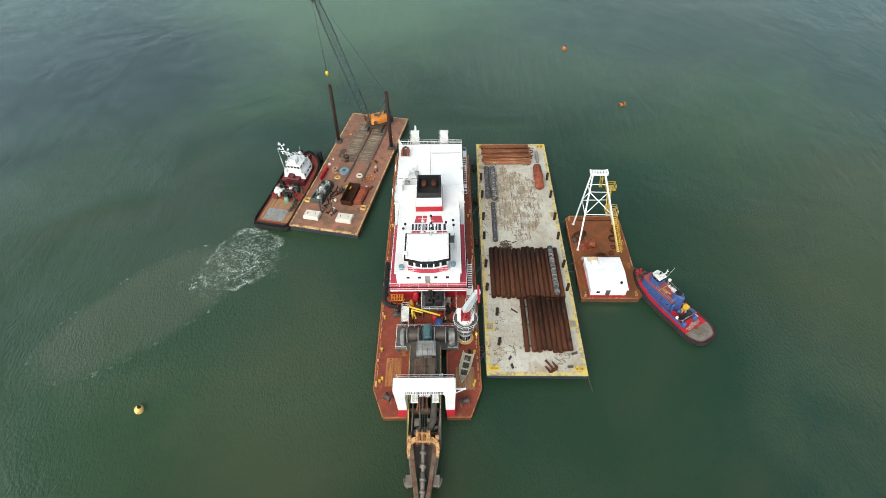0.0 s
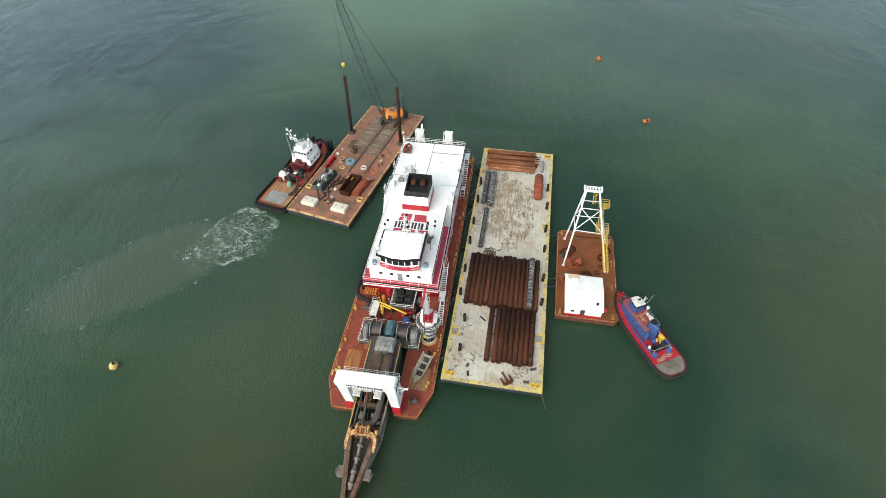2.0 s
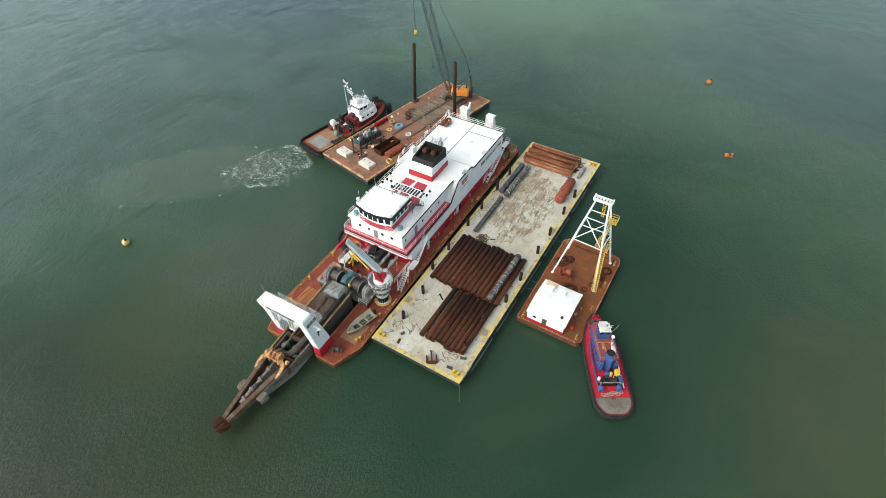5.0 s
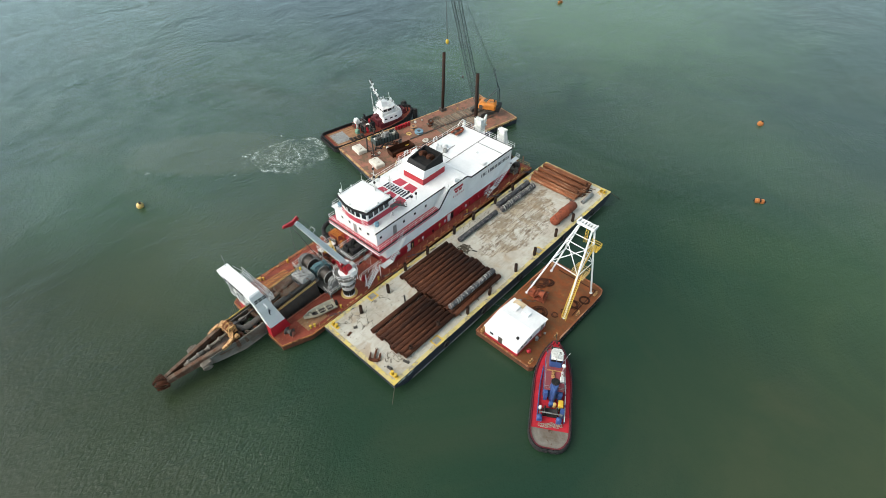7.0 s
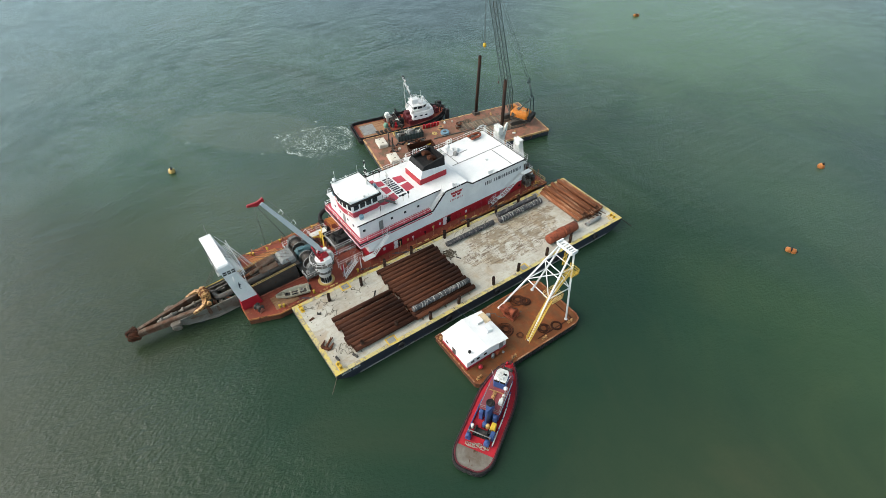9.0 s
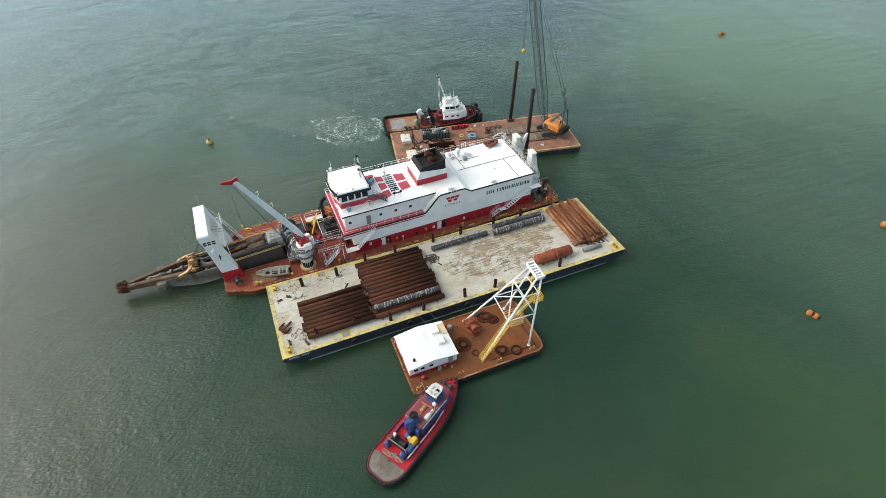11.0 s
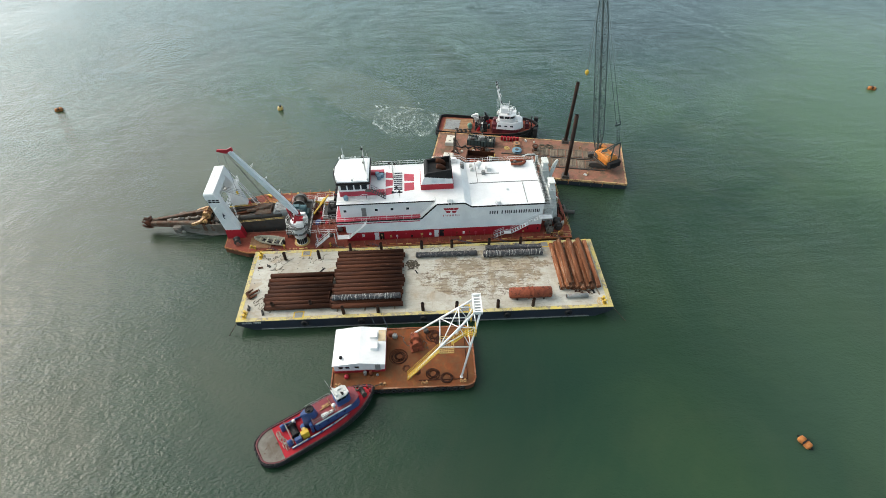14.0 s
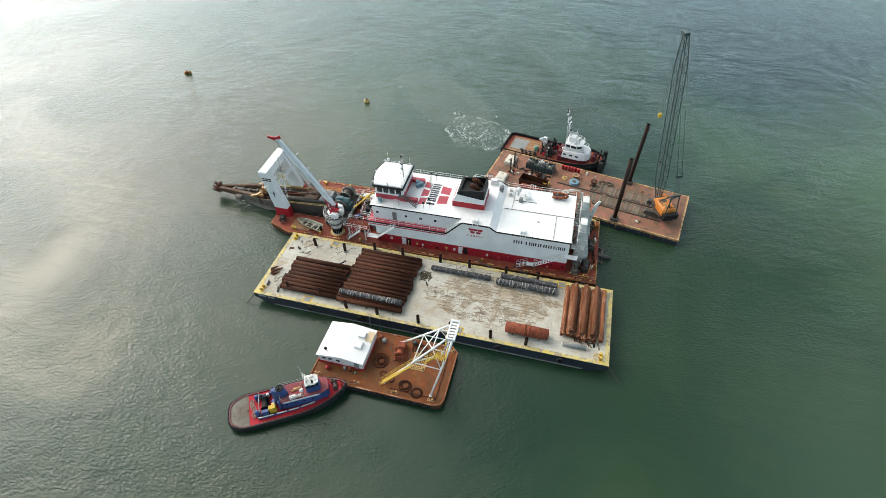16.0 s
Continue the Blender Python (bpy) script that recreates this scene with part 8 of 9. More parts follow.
loft(bm, [[(-1.6, -4.4, 1.3), (1.6, -4.4, 1.3), (1.6, -3.5, 1.3), (-1.6, -3.5, 1.3)], [(-1.6, -4.5, 2.7), (1.6, -4.5, 2.7), (1.6, -3.55, 2.7), (-1.6, -3.55, 2.7)]])
part("counterweight", bm, M_SOOT, crawler, "black counterweight")
bm = B()
for s in (-1, 1):
    beam(bm, (s * 1.2, -0.6, 3.6), (s * 0.8, -3.6, 7.4), 0.26, 0.26)
    beam(bm, (s * 1.2, -3.9, 3.2), (s * 0.8, -3.6, 7.4), 0.24, 0.24)
beam(bm, (-0.9, -3.6, 7.4), (0.9, -3.6, 7.4), 0.35, 0.4)
part("gantry_frame", bm, M_LATTICE, crawler, "dark raised gantry frame")
foot, tip = Vector((0, 1.9, 2.0)), Vector((0, 10.2, 36.0))


def lattice(bm, p, q, w0, w1, w2, bays, r):
    """A four-chord lattice boom that swells from w0 to w1 and narrows to w2."""
    m, ln = axes(p, q)
    prev = None
    for i in range(bays + 1):
        f = i / bays
        w = w0 + (w1 - w0) * min(1, f / 0.14) if f < 0.14 else (w1 if f < 0.82 else w1 + (w2 - w1) * (f - 0.82) / 0.18)
        cs = [m @ Vector((sx * w, sy * w, f * ln)) for sx, sy in ((-1, -1), (1, -1), (1, 1), (-1, 1))]
        if prev:
            for k in range(4):
                beam(bm, prev[k], cs[k], 2 * r, 2 * r)
                beam(bm, prev[k] if i % 2 else prev[(k + 1) % 4], cs[(k + 1) % 4] if i % 2 else cs[k], 1.1 * r, 1.1 * r)
        for k in range(4):
            beam(bm, cs[k], cs[(k + 1) % 4], 1.1 * r, 1.1 * r)
        prev = cs


bm = B()
lattice(bm, foot, tip, 0.35, 0.88, 0.4, 24, 0.07)
boom = part("lattice_boom", bm, M_LATTICE, crawler, "long dark green lattice boom")
bm = B()
box(bm, -0.6, 0.6, 9.7, 11.3, 35.6, 36.2, 0.08)
for dx in (-0.35, 0.0, 0.35):
    lathe(bm, (dx - 0.08, 10.9, 35.7), (dx + 0.08, 10.9, 35.7), [(0, 0.5), (0.3, 0.42), (0.7, 0.42), (1, 0.5)], 14)
part("boom_head", bm, M_LATTICE, boom, "sheave head of the boom")
bm = B()
for s in (-1, 1):
    rod(bm, (s * 0.5, 9.6, 35.6), (s * 0.5, -2.2, 11.9), 0.04, n=5)
    for d in (0.1, 0.3, 0.5):
        rod(bm, (s * d, -2.35, 11.5), (s * d, -3.6, 7.4), 0.03, n=5)
    beam(bm, (s * 0.62, -2.3, 11.3), (s * 0.55, -2.2, 12.4), 0.16, 0.2)
beam(bm, (-0.75, -2.3, 11.5), (0.75, -2.3, 11.5), 0.3, 0.4)
part("pendant", bm, M_LATTICE, crawler, "boom pendant wires and bridle")
bm = B()
for dx in (-0.2, 0.2):
    rod(bm, (dx, 11.0, 35.5), (dx, 10.6, 18.6), 0.03, n=5)
rod(bm, (0.4, 9.6, 33.0), (0.9, 6.5, 9.0), 0.025, n=5)
rod(bm, (0, 10.4, 35.4), (0, 1.2, 3.2), 0.025, n=5)
part("hoist_wire", bm, M_STEEL_DARK, crawler)
bm = B()
lathe(bm, (0, 10.6, 17.3), (0, 10.6, 18.7), [(0, 0.08), (0.2, 0.12), (0.3, 0.4), (0.8, 0.42), (1, 0.1)], 12)
part("hook_block", bm, M_YELLOW, crawler, "yellow hook block")
bm = B()
lathe(bm, (0.9, 6.5, 8.3), (0.9, 6.5, 9.1), [(0, 0.1), (0.4, 0.28), (0.8, 0.25), (1, 0.06)], 10)
part("headache_ball", bm, M_STEEL_DARK, crawler)


# stores on the crane barge
def at_c(x, y, z=CB, a=0):
    return CM @ pose(x, y, z, 0, 0, a)


for x, y, w, d, h in ((-3.6, 3.5, 3.5, 2.3, 0.95), (4.0, 3.9, 3.6, 2.4, 0.95)):
    t = thing("concrete_block", at_c(x, y), "pale cream concrete block lying on the crane barge", "block", "concrete blocks")
    bm = B()
    loft(bm, [[(-w / 2, -d / 2, 0), (w / 2, -d / 2, 0), (w / 2, d / 2, 0), (-w / 2, d / 2, 0)], [(-w / 2, -d / 2, h * 0.8), (w / 2, -d / 2, h * 0.8), (w / 2, d / 2, h * 0.8), (-w / 2, d / 2, h * 0.8)], [(-w / 2 + 0.2, -d / 2 + 0.2, h), (w / 2 - 0.2, -d / 2 + 0.2, h), (w / 2 - 0.2, d / 2 - 0.2, h), (-w / 2 + 0.2, d / 2 - 0.2, h)]])
    part("body", bm, M_CONCRETE, t)
    bm = B()
    for s in (-1, 1):
        tube(bm, [(s * 0.9, -0.25, h - 0.05), (s * 0.9, -0.15, h + 0.2), (s * 0.9, 0.15, h + 0.2), (s * 0.9, 0.25, h - 0.05)], 0.05, 5)
    part("lifting_eye", bm, M_PIPE, t)
gen = thing("power_unit", at_c(-3.9, 11.2, CB, -3), "grey diesel power unit crowded with pipes on the barge", "machine")
bm = B()
loft(bm, [[(-1.3, -3.4, 0), (1.3, -3.4, 0), (1.3, 3.4, 0), (-1.3, 3.4, 0)], [(-1.3, -3.4, 1.5), (1.3, -3.4, 1.5), (1.3, 3.4, 1.5), (-1.3, 3.4, 1.5)], [(-1.2, -3.3, 1.5), (1.2, -3.3, 1.5), (1.2, 3.3, 1.5), (-1.2, 3.3, 1.5)], [(-1.2, -3.3, 0.9), (1.2, -3.3, 0.9), (1.2, 3.3, 0.9), (-1.2, 3.3, 0.9)]])
part("enclosure", bm, M_LATTICE, gen, "dark green open enclosure")
for k in range(9):
    for s in (-1, 1):
        bm = B()
        box(bm, s * 1.33 - 0.04, s * 1.33 + 0.04, -3.3 + 0.8 * k, -3.16 + 0.8 * k, 0, 1.55)
        part("side_post", bm, M_SOOT, gen)
rnd = random.Random(19)
for k in range(26):
    x, y = rnd.uniform(-0.95, 0.95), rnd.uniform(-3.0, 3.0)
    r0, h = rnd.uniform(0.15, 0.42), rnd.uniform(0.7, 1.4)
    bm = B()
    if k % 3 == 0:
        lathe(bm, (x, y, 0.9), (x, y, 0.9 + h), [(0, r0), (0.7, r0), (0.9, r0 * 0.7), (1, 0.1)], 10)
    elif k % 3 == 1:
        box(bm, x - r0, x + r0, y - r0 * 1.3, y + r0 * 1.3, 0.9, 0.9 + h, 0.06)
    else:
        tube(bm, [(x, y, 0.9), (x + 0.1, y, 0.9 + h), (x - 0.3, y + 0.5, 1.0 + h), (x - 0.3, y + 0.8, 0.9)], 0.09, 6)
    part("engine_piece", bm, rnd.choice((M_WHITE_WORN, M_STEEL, M_STEEL_DARK, M_STEEL, M_SOOT, M_CONCRETE)), gen)
rnd = random.Random(2)
for k in range(9):
    bm = B()
    rod(bm, (0, 0, 0), (0, 1.4 + 0.3 * (k % 3), 0), 0.16, n=8)
    ob = part("hydraulic_hose", bm, M_BLACK)
    ob.matrix_basis = at_c(-1.8 + rnd.uniform(-0.4, 0.6), 6.6 + 0.75 * k, CB + 0.16, rnd.uniform(-60, 60))
    tagged(ob, "short black hose piece on the deck", "hose", "hose pieces")
skip = thing("open_skip", at_c(2.9, 11.6, CB, -1), "rust-brown open steel skip on the crane barge", "skip")
bm = B()
w, d, h, tk = 1.25, 3.1, 1.5, 0.1
loft(bm, [[(-w, -d, 0), (w, -d, 0), (w, d, 0), (-w, d, 0)], [(-w - 0.1, -d - 0.2, h), (w + 0.1, -d - 0.2, h), (w + 0.1, d + 0.2, h), (-w - 0.1, d + 0.2, h)],
          [(-w, -d - 0.1, h), (w, -d - 0.1, h), (w, d + 0.1, h), (-w, d + 0.1, h)], [(-w + tk, -d + tk, 0.12), (w - tk, -d + tk, 0.12), (w - tk, d - tk, 0.12), (-w + tk, d - tk, 0.12)]])
part("body", bm, M_PIPE, skip)
for k in range(5):
    for s in (-1, 1):
        bm = B()
        box(bm, s * (w + 0.09) - 0.07, s * (w + 0.09) + 0.07, -2.6 + 1.3 * k - 0.07, -2.6 + 1.3 * k + 0.07, 0.0, h - 0.1)
        part("rib", bm, M_PIPE, skip)
bm = B()
box(bm, -1.0, 1.0, -2.8, 2.8, 0, 0.9, 0.05)
box(bm, -0.7, 0.7, -2.4, 2.4, 0.9, 1.1)
ob = part("steel_crate", bm, M_TANK)
ob.matrix_basis = at_c(5.4, 12.0, CB, -2)
tagged(ob, "dark red steel crate beside the skip", "crate")


def reel(x, y, R, h, mat, core, label, a=0, lying=True):
    t = thing("cable_reel", at_c(x, y, CB, a), label, "reel", "reels on the crane barge")
    bm = B()
    if lying:
        p, q = (0, 0, 0), (0, 0, h)
    else:
        p, q = (-h / 2, 0, R), (h / 2, 0, R)
    lathe(bm, p, q, [(0, R), (0.1, R), (0.12, R * 0.55), (0.88, R * 0.55), (0.9, R), (1, R)], 18)
    part("flanges", bm, mat, t)
    bm = B()
    if lying:
        rod(bm, (0, 0, h), (0, 0, h + 0.06), R * 0.4, n=14)
        ring(bm, (0, 0, h * 0.5), R * 0.62, R * 0.16, 18, 6)
    else:
        rod(bm, (-h / 2 - 0.06, 0, R), (h / 2 + 0.06, 0, R), R * 0.25, n=12)
    part("core", bm, core, t)
    return t


reel(-3.9, 20.0, 0.85, 0.9, M_WORN_PLANK, M_STEEL_DARK, "worn wooden cable reel on the barge")
reel(-1.7, 20.2, 1.15, 0.5, M_BLUE_PALE, M_STEEL_DARK, "pale blue flat cable reel on the barge")
reel(-2.5, 24.6, 0.8, 1.4, M_PIPE, M_STEEL_DARK, "rusty brown drum standing on the barge")
reel(1.3, 14.2, 0.85, 0.5, M_YELLOW, M_YELLOW_PALE, "yellow wheel-shaped reel on the barge")
reel(0.2, 13.2, 0.7, 0.9, M_STEEL_DARK, M_PIPE, "dark upright drum on the barge deck", 60, False)
reel(-0.3, 12.0, 0.55, 0.8, M_PIPE, M_PIPE, "rusty upright drum on the barge deck", 20, False)
for k in range(6):
    bm = B()
    lathe(bm, (0, 0, 0), (0, 0, 1.1), [(0, 0.3), (0.03, 0.32), (0.33, 0.3), (0.35, 0.33), (0.66, 0.3), (0.68, 0.33), (0.97, 0.32), (1, 0.28)], 12)
    ob = part("red_drum", bm, M_TUG_RED)
    ob.matrix_basis = at_c(-6.2 + 0.15 * (k % 2), 16.2 + 0.78 * k)
    tagged(ob, "red steel oil drum in a row", "drum", "red drums")


def coil_c(x, y, R, turns, mat, label):
    p = CM @ Vector((x, y, 0))
    coil(p.x, p.y, CB, R, turns, 0.1, mat, label, 0.25)


coil_c(5.2, 18.4, 1.2, 5, M_PIPE_ORANGE, "heap of rusty orange wire on the deck")
coil_c(5.6, 19.3, 0.9, 4, M_PIPE_ORANGE, "heap of rusty orange wire on the deck")
coil_c(-4.4, 26.3, 0.8, 3, M_ROPE, "loop of dark wire rope on deck")
coil_c(-4.6, 28.0, 0.75, 3, M_ROPE, "loop of dark wire rope on deck")
coil_c(-2.6, 17.8, 0.6, 3, M_YELLOW_PALE, "heap of yellow rope on the barge")
coil_c(2.6, 19.4, 0.7, 3, M_CONCRETE, "heap of pale rope on the barge")
rnd = random.Random(31)
for k in range(26):
    x, y = rnd.choice(((5.6, 22.5), (4.6, 26), (-0.6, 8.6), (-0.4, 5.8), (5.4, 35.5), (-5.6, 35), (-5.8, 23), (6.2, 16)))
    x += rnd.uniform(-0.8, 0.8)
    y += rnd.uniform(-1.4, 1.4)
    w, d, h = rnd.uniform(0.25, 0.8), rnd.uniform(0.25, 0.9), rnd.uniform(0.12, 0.5)
    bm = B()
    box(bm, -w / 2, w / 2, -d / 2, d / 2, 0, h, 0.04)
    box(bm, -w * 0.3, w * 0.3, -d * 0.3, d * 0.3, h, h * 1.3, 0.02)
    ob = part("tool_box", bm, rnd.choice((M_STEEL_DARK, M_PIPE, M_WHITE_WORN, M_TAN, M_CONCRETE, M_PIPE_ORANGE)))
    ob.matrix_basis = at_c(x, y, CB, rnd.uniform(0, 180))
    tagged(ob, "small box of gear on the barge deck", "box", "loose gear")


# ---- tugs: local y from stern to bow ----
def tug_width(q, beam, blunt, stern=0.16):
    """Half the beam at the share q of the length, from a round stern to a rounded bow."""
    w = 1.0
    if q < stern:
        low = 0.3 if stern > 0.1 else 0.8
        w = low + (1 - low) * math.sqrt(max(0.0, 1 - ((stern - q) / stern) ** 2))
    if q > 0.55:
        w = max(0.0, 1 - ((q - 0.55) / 0.45) ** blunt)
        w = w ** 0.75
    return beam / 2 * w


def tug_hull(t, ln, beam, deck, rise, hull_mat, deck_mat, wall_mat, bulwark=0.75, blunt=2.2, n=26, stern=0.16):
    qs = [i / n for i in range(n + 1)]
    qs = [0.0, 0.006, 0.02] + qs[1:-2] + [0.965, 0.99, 1.0]

    def sheer(q):
        return deck + rise * max(0, (q - 0.35) / 0.65) ** 2

    left, right = [], []
    pts = []
    for q in qs:
        w = max(tug_width(q, beam, blunt, stern), 0.12)
        pts.append((q, w))
    loop = [(w, q) for q, w in pts] + [(-w, q) for q, w in reversed(pts)]

    def lvl(k, f, inset=0.0):
        out = []
        for w, q in loop:
            s = math.copysign(max(abs(w) - inset, 0.05), w)
            y = q * ln
            if inset:
                y = inset + q * (ln - 2 * inset)
            out.append((s * k, ln * 0.5 + (y - ln * 0.5) * (0.5 + 0.5 * k), f(q)))
        return out

    bm = B()
    loft(bm, [lvl(0.8, lambda q: -1.5), lvl(0.95, lambda q: 0.0), lvl(1.0, sheer)], caps=False)
    part("hull", bm, hull_mat, t, "dark riveted tug hull")
    bm = B()
    for z in (-0.08, 0.03):
        rim = [bm.verts.new(p) for p in lvl(1.0, lambda q: sheer(q) + z, 0.1)]
        m = len(rim)
        for i in range(m // 2 - 1):
            quad(bm, rim[i], rim[i + 1], rim[m - 2 - i], rim[m - 1 - i])
    part("deck", bm, deck_mat, t, "painted steel tug deck")
    bm = B()
    loft(bm, [lvl(1.0, sheer), lvl(1.02, lambda q: sheer(q) + bulwark), lvl(1.01, lambda q: sheer(q) + bulwark, 0.14), lvl(0.99, sheer, 0.14)], caps=False)
    part("bulwark", bm, wall_mat, t, "painted bulwark round the deck")
    # rubber fender belt and tyres
    bm = B()
    belt = lvl(1.03, lambda q: sheer(q) - 0.15)
    tube(bm, belt + belt[:1], 0.22, 6, False)
    part("fender_belt", bm, M_BLACK, t, "black rubber fender belt")
    peri = lvl(1.05, lambda q: sheer(q) - 0.25)
    base = None
    acc, last = 0.0, Vector(peri[0])
    for p in peri[1:] + peri[:1]:
        p = Vector(p)
        seg = (p - last).length
        steps = max(1, round(seg / 0.85))
        if seg > 0.3:
            for i in range(steps):
                c = last.lerp(p, (i + 0.5) / steps)
                ang = math.degrees(math.atan2((p - last).y, (p - last).x))
                if base is None:
                    bm = B()
                    ring(bm, (0, 0, 0), 0.36, 0.16, 14, 5, "Y")
                    base = part("tyre_fender", bm, M_BLACK, t)
                    base.matrix_basis = pose(c.x, c.y, c.z, 0, 0, ang)
                else:
                    same_mesh("tyre_fender", base, t, pose(c.x, c.y, c.z, 0, 0, ang))
        last = p
    return sheer


def house(t, name, x, y0, y1, z0, z1, mat, label, taper=0.05, rake=0.1):
    bm = B()
    k = 0.18
    b0 = [(-x + k, y0), (x - k, y0), (x, y0 + k), (x, y1 - 0.5), (x * 0.72, y1), (-x * 0.72, y1), (-x, y1 - 0.5), (-x, y0 + k)]
    loft(bm, [[(a, b, z0) for a, b in b0], [(a * (1 - taper), b - rake * (b > (y0 + y1) / 2), z1) for a, b in b0]])
    return part(name, bm, mat, t, label)


# the red and blue tug by the small barge
RT = pose(41.1, 8.45, 0, 0, 0, 31.0)
red_tug = thing("red_tug", RT, "red and blue harbour tug with tyre fenders", "tugboat")
sheer = tug_hull(red_tug, 18.9, 5.9, 1.15, 1.0, M_HULL_BLACK, M_TUG_RED, M_TUG_DARK, 0.2)
bm = B()
loft(bm, [[(x, y, z) for x, y in ((-2.78, 3.0), (-2.72, 1.8), (-2.3, 0.8), (-1.2, 0.2), (1.2, 0.2), (2.3, 0.8), (2.72, 1.8), (2.78, 3.0))][::-1] for z in (1.18, 1.24)])
part("stern_grating", bm, M_LADDER, red_tug, "grey-brown stern grating")
h1 = house(red_tug, "deckhouse", 1.5, 8.5, 16.2, 1.2, 3.4, M_BLUE, "blue deckhouse")
bm = B()
loft(bm, [[(-1.55, 8.4, z), (1.55, 8.4, z), (1.55, 15.0, z), (1.0, 16.2, z), (-1.0, 16.2, z), (-1.55, 15.0, z)] for z in (3.4, 3.5)])
part("boat_deck", bm, M_PURPLE, red_tug, "faded plum boat deck")
for s, way in ((1, "+x"), (-1, "-x")):
    bm = B()
    box(bm, min(s * 1.42, s * 1.61), max(s * 1.42, s * 1.61), 8.7, 14.6, 3.12, 3.46, 0.03)
    part("side_band", bm, M_JIB if s > 0 else M_BLUE, h1, "worn band along the top of the side")
    # low blue side screen with a broken white capping
    bm = B()
    loft(bm, [[(s * (x - 0.06), y, 1.2), (s * (x + 0.08), y, 1.2), (s * (x + 0.06), y, 1.62), (s * (x - 0.04), y, 1.62)] for x, y in ((2.02, 4.4), (2.04, 8.0), (1.98, 11.0), (1.7, 14.0))])
    screen = part("side_screen", bm, M_BLUE, red_tug, "blue side screen along the deck")
    for y0, y1 in ((4.5, 6.9), (7.4, 9.0), (9.3, 11.0), (11.3, 13.6)):
        bm = B()
        x0, x1 = (2.03 - 0.11 * max(0.0, y - 10.5) for y in (y0, y1))
        loft(bm, [[(s * (x - 0.07), y, 1.54), (s * (x + 0.11), y, 1.54), (s * (x + 0.09), y, 1.68), (s * (x - 0.05), y, 1.68)] for x, y in ((x0, y0), (x1, y1))])
        part("capping", bm, M_WHITE_WORN if s > 0 else M_BLUE, screen, "worn capping strip")
    for y in (9.2, 10.6, 12.0, 13.4):
        window(h1, facing(s * 1.48, y, 2.45, way), 0.3, 0.3, M_BLUE)
wh = house(red_tug, "wheelhouse", 1.0, 12.7, 15.0, 3.5, 4.8, M_BLUE, "blue wheelhouse")
wp = ((-0.93, 12.8), (0.93, 12.8), (0.93, 14.3), (0.62, 14.85), (-0.62, 14.85), (-0.93, 14.3))
bm = B()
loft(bm, [[(x, y, z) for x, y in wp] for z in (4.8, 5.4)])
part("window_band", bm, M_GLASS, wh, "dark wheelhouse windows")
for x, y in wp + ((0.93, 13.5), (-0.93, 13.5), (0.0, 14.85), (0.0, 12.8)):
    bm = B()
    box(bm, x - 0.06, x + 0.06, y - 0.06, y + 0.06, 4.8, 5.4)
    part("mullion", bm, M_BLUE, wh)
bm = B()
loft(bm, [[(x * 1.04, 13.8 + (y - 13.8) * k, z) for x, y in wp] for z, k in ((5.4, 1.06), (5.52, 1.08), (5.6, 0.95))])
roof = part("roof", bm, M_WHITE_WORN, wh, "worn white wheelhouse roof")
for x0, x1, y0, y1, z1, mt in ((-0.4, 0.5, 12.9, 13.2, 6.2, M_WHITE_WORN), (-0.75, -0.35, 13.6, 14.2, 5.85, M_WHITE_WORN), (0.2, 0.7, 13.8, 14.1, 5.8, M_SOOT), (-0.1, 0.2, 14.3, 14.5, 5.85, M_WHITE_WORN)):
    bm = B()
    box(bm, x0, x1, y0, y1, 5.58, z1, 0.04)
    part("roof_box", bm, mt, roof)
bm = B()
rod(bm, (0.1, 12.9, 5.5), (0.1, 12.7, 8.3), 0.07, 0.04, 6)
beam(bm, (-0.7, 12.8, 7.2), (0.9, 12.8, 7.2), 0.06, 0.06)
box(bm, -0.6, 0.8, 12.9, 13.1, 6.5, 6.62)
part("mast", bm, M_WHITE_WORN, red_tug, "white mast with radar bar")
for x in (-1.0, 1.3):
    bm = B()
    rod(bm, (x * 0.8, 12.8, 5.3), (x * 1.3, 12.4, 8.2), 0.025, n=5)
    part("whip_antenna", bm, M_WHITE_WORN, red_tug)
bm = B()
lathe(bm, (1.2, 12.1, 3.5), (1.2, 12.1, 5.4), [(0, 0.07), (0.7, 0.07), (0.72, 0.28), (0.88, 0.32), (1, 0.08)], 12)
part("radome", bm, M_WHITE, red_tug, "white radome")
# streamlined funnel with its tail aft
bm = B()
fp = [(0.62 * math.cos(2 * math.pi * i / 16), 0.8 * math.sin(2 * math.pi * i / 16)) for i in range(16)]
fp = [(x * (1 if y > 0 else 1 + 0.5 * y), y * (1 if y > 0 else 1.9)) for x, y in fp]
loft(bm, [[(x * k, 8.9 + dy + y * k, z) for x, y in fp] for z, k, dy in ((1.2, 1.1, 0.0), (3.5, 1.05, 0.0), (4.6, 0.98, -0.1), (5.4, 0.92, -0.2))], smooth=True)
fun = part("funnel", bm, M_BLUE, red_tug, "blue streamlined funnel")
bm = B()
ring(bm, (0, 8.75, 5.42), 0.56, 0.12, 16, 6)
rod(bm, (0, 8.75, 5.0), (0, 8.75, 5.43), 0.5, n=14)
rod(bm, (0.1, 8.6, 5.3), (0.1, 8.5, 5.75), 0.2, n=10)
part("funnel_mouth", bm, M_SOOT, fun, "sooty black funnel mouth")
for s in (-1, 1):
    bm = B()
    box(bm, s * 1.1 - 0.3, s * 1.1 + 0.3, 7.9, 8.35, 1.2, 3.4, 0.06)
    part("engine_vent", bm, M_BLUE, red_tug, "blue engine vent")
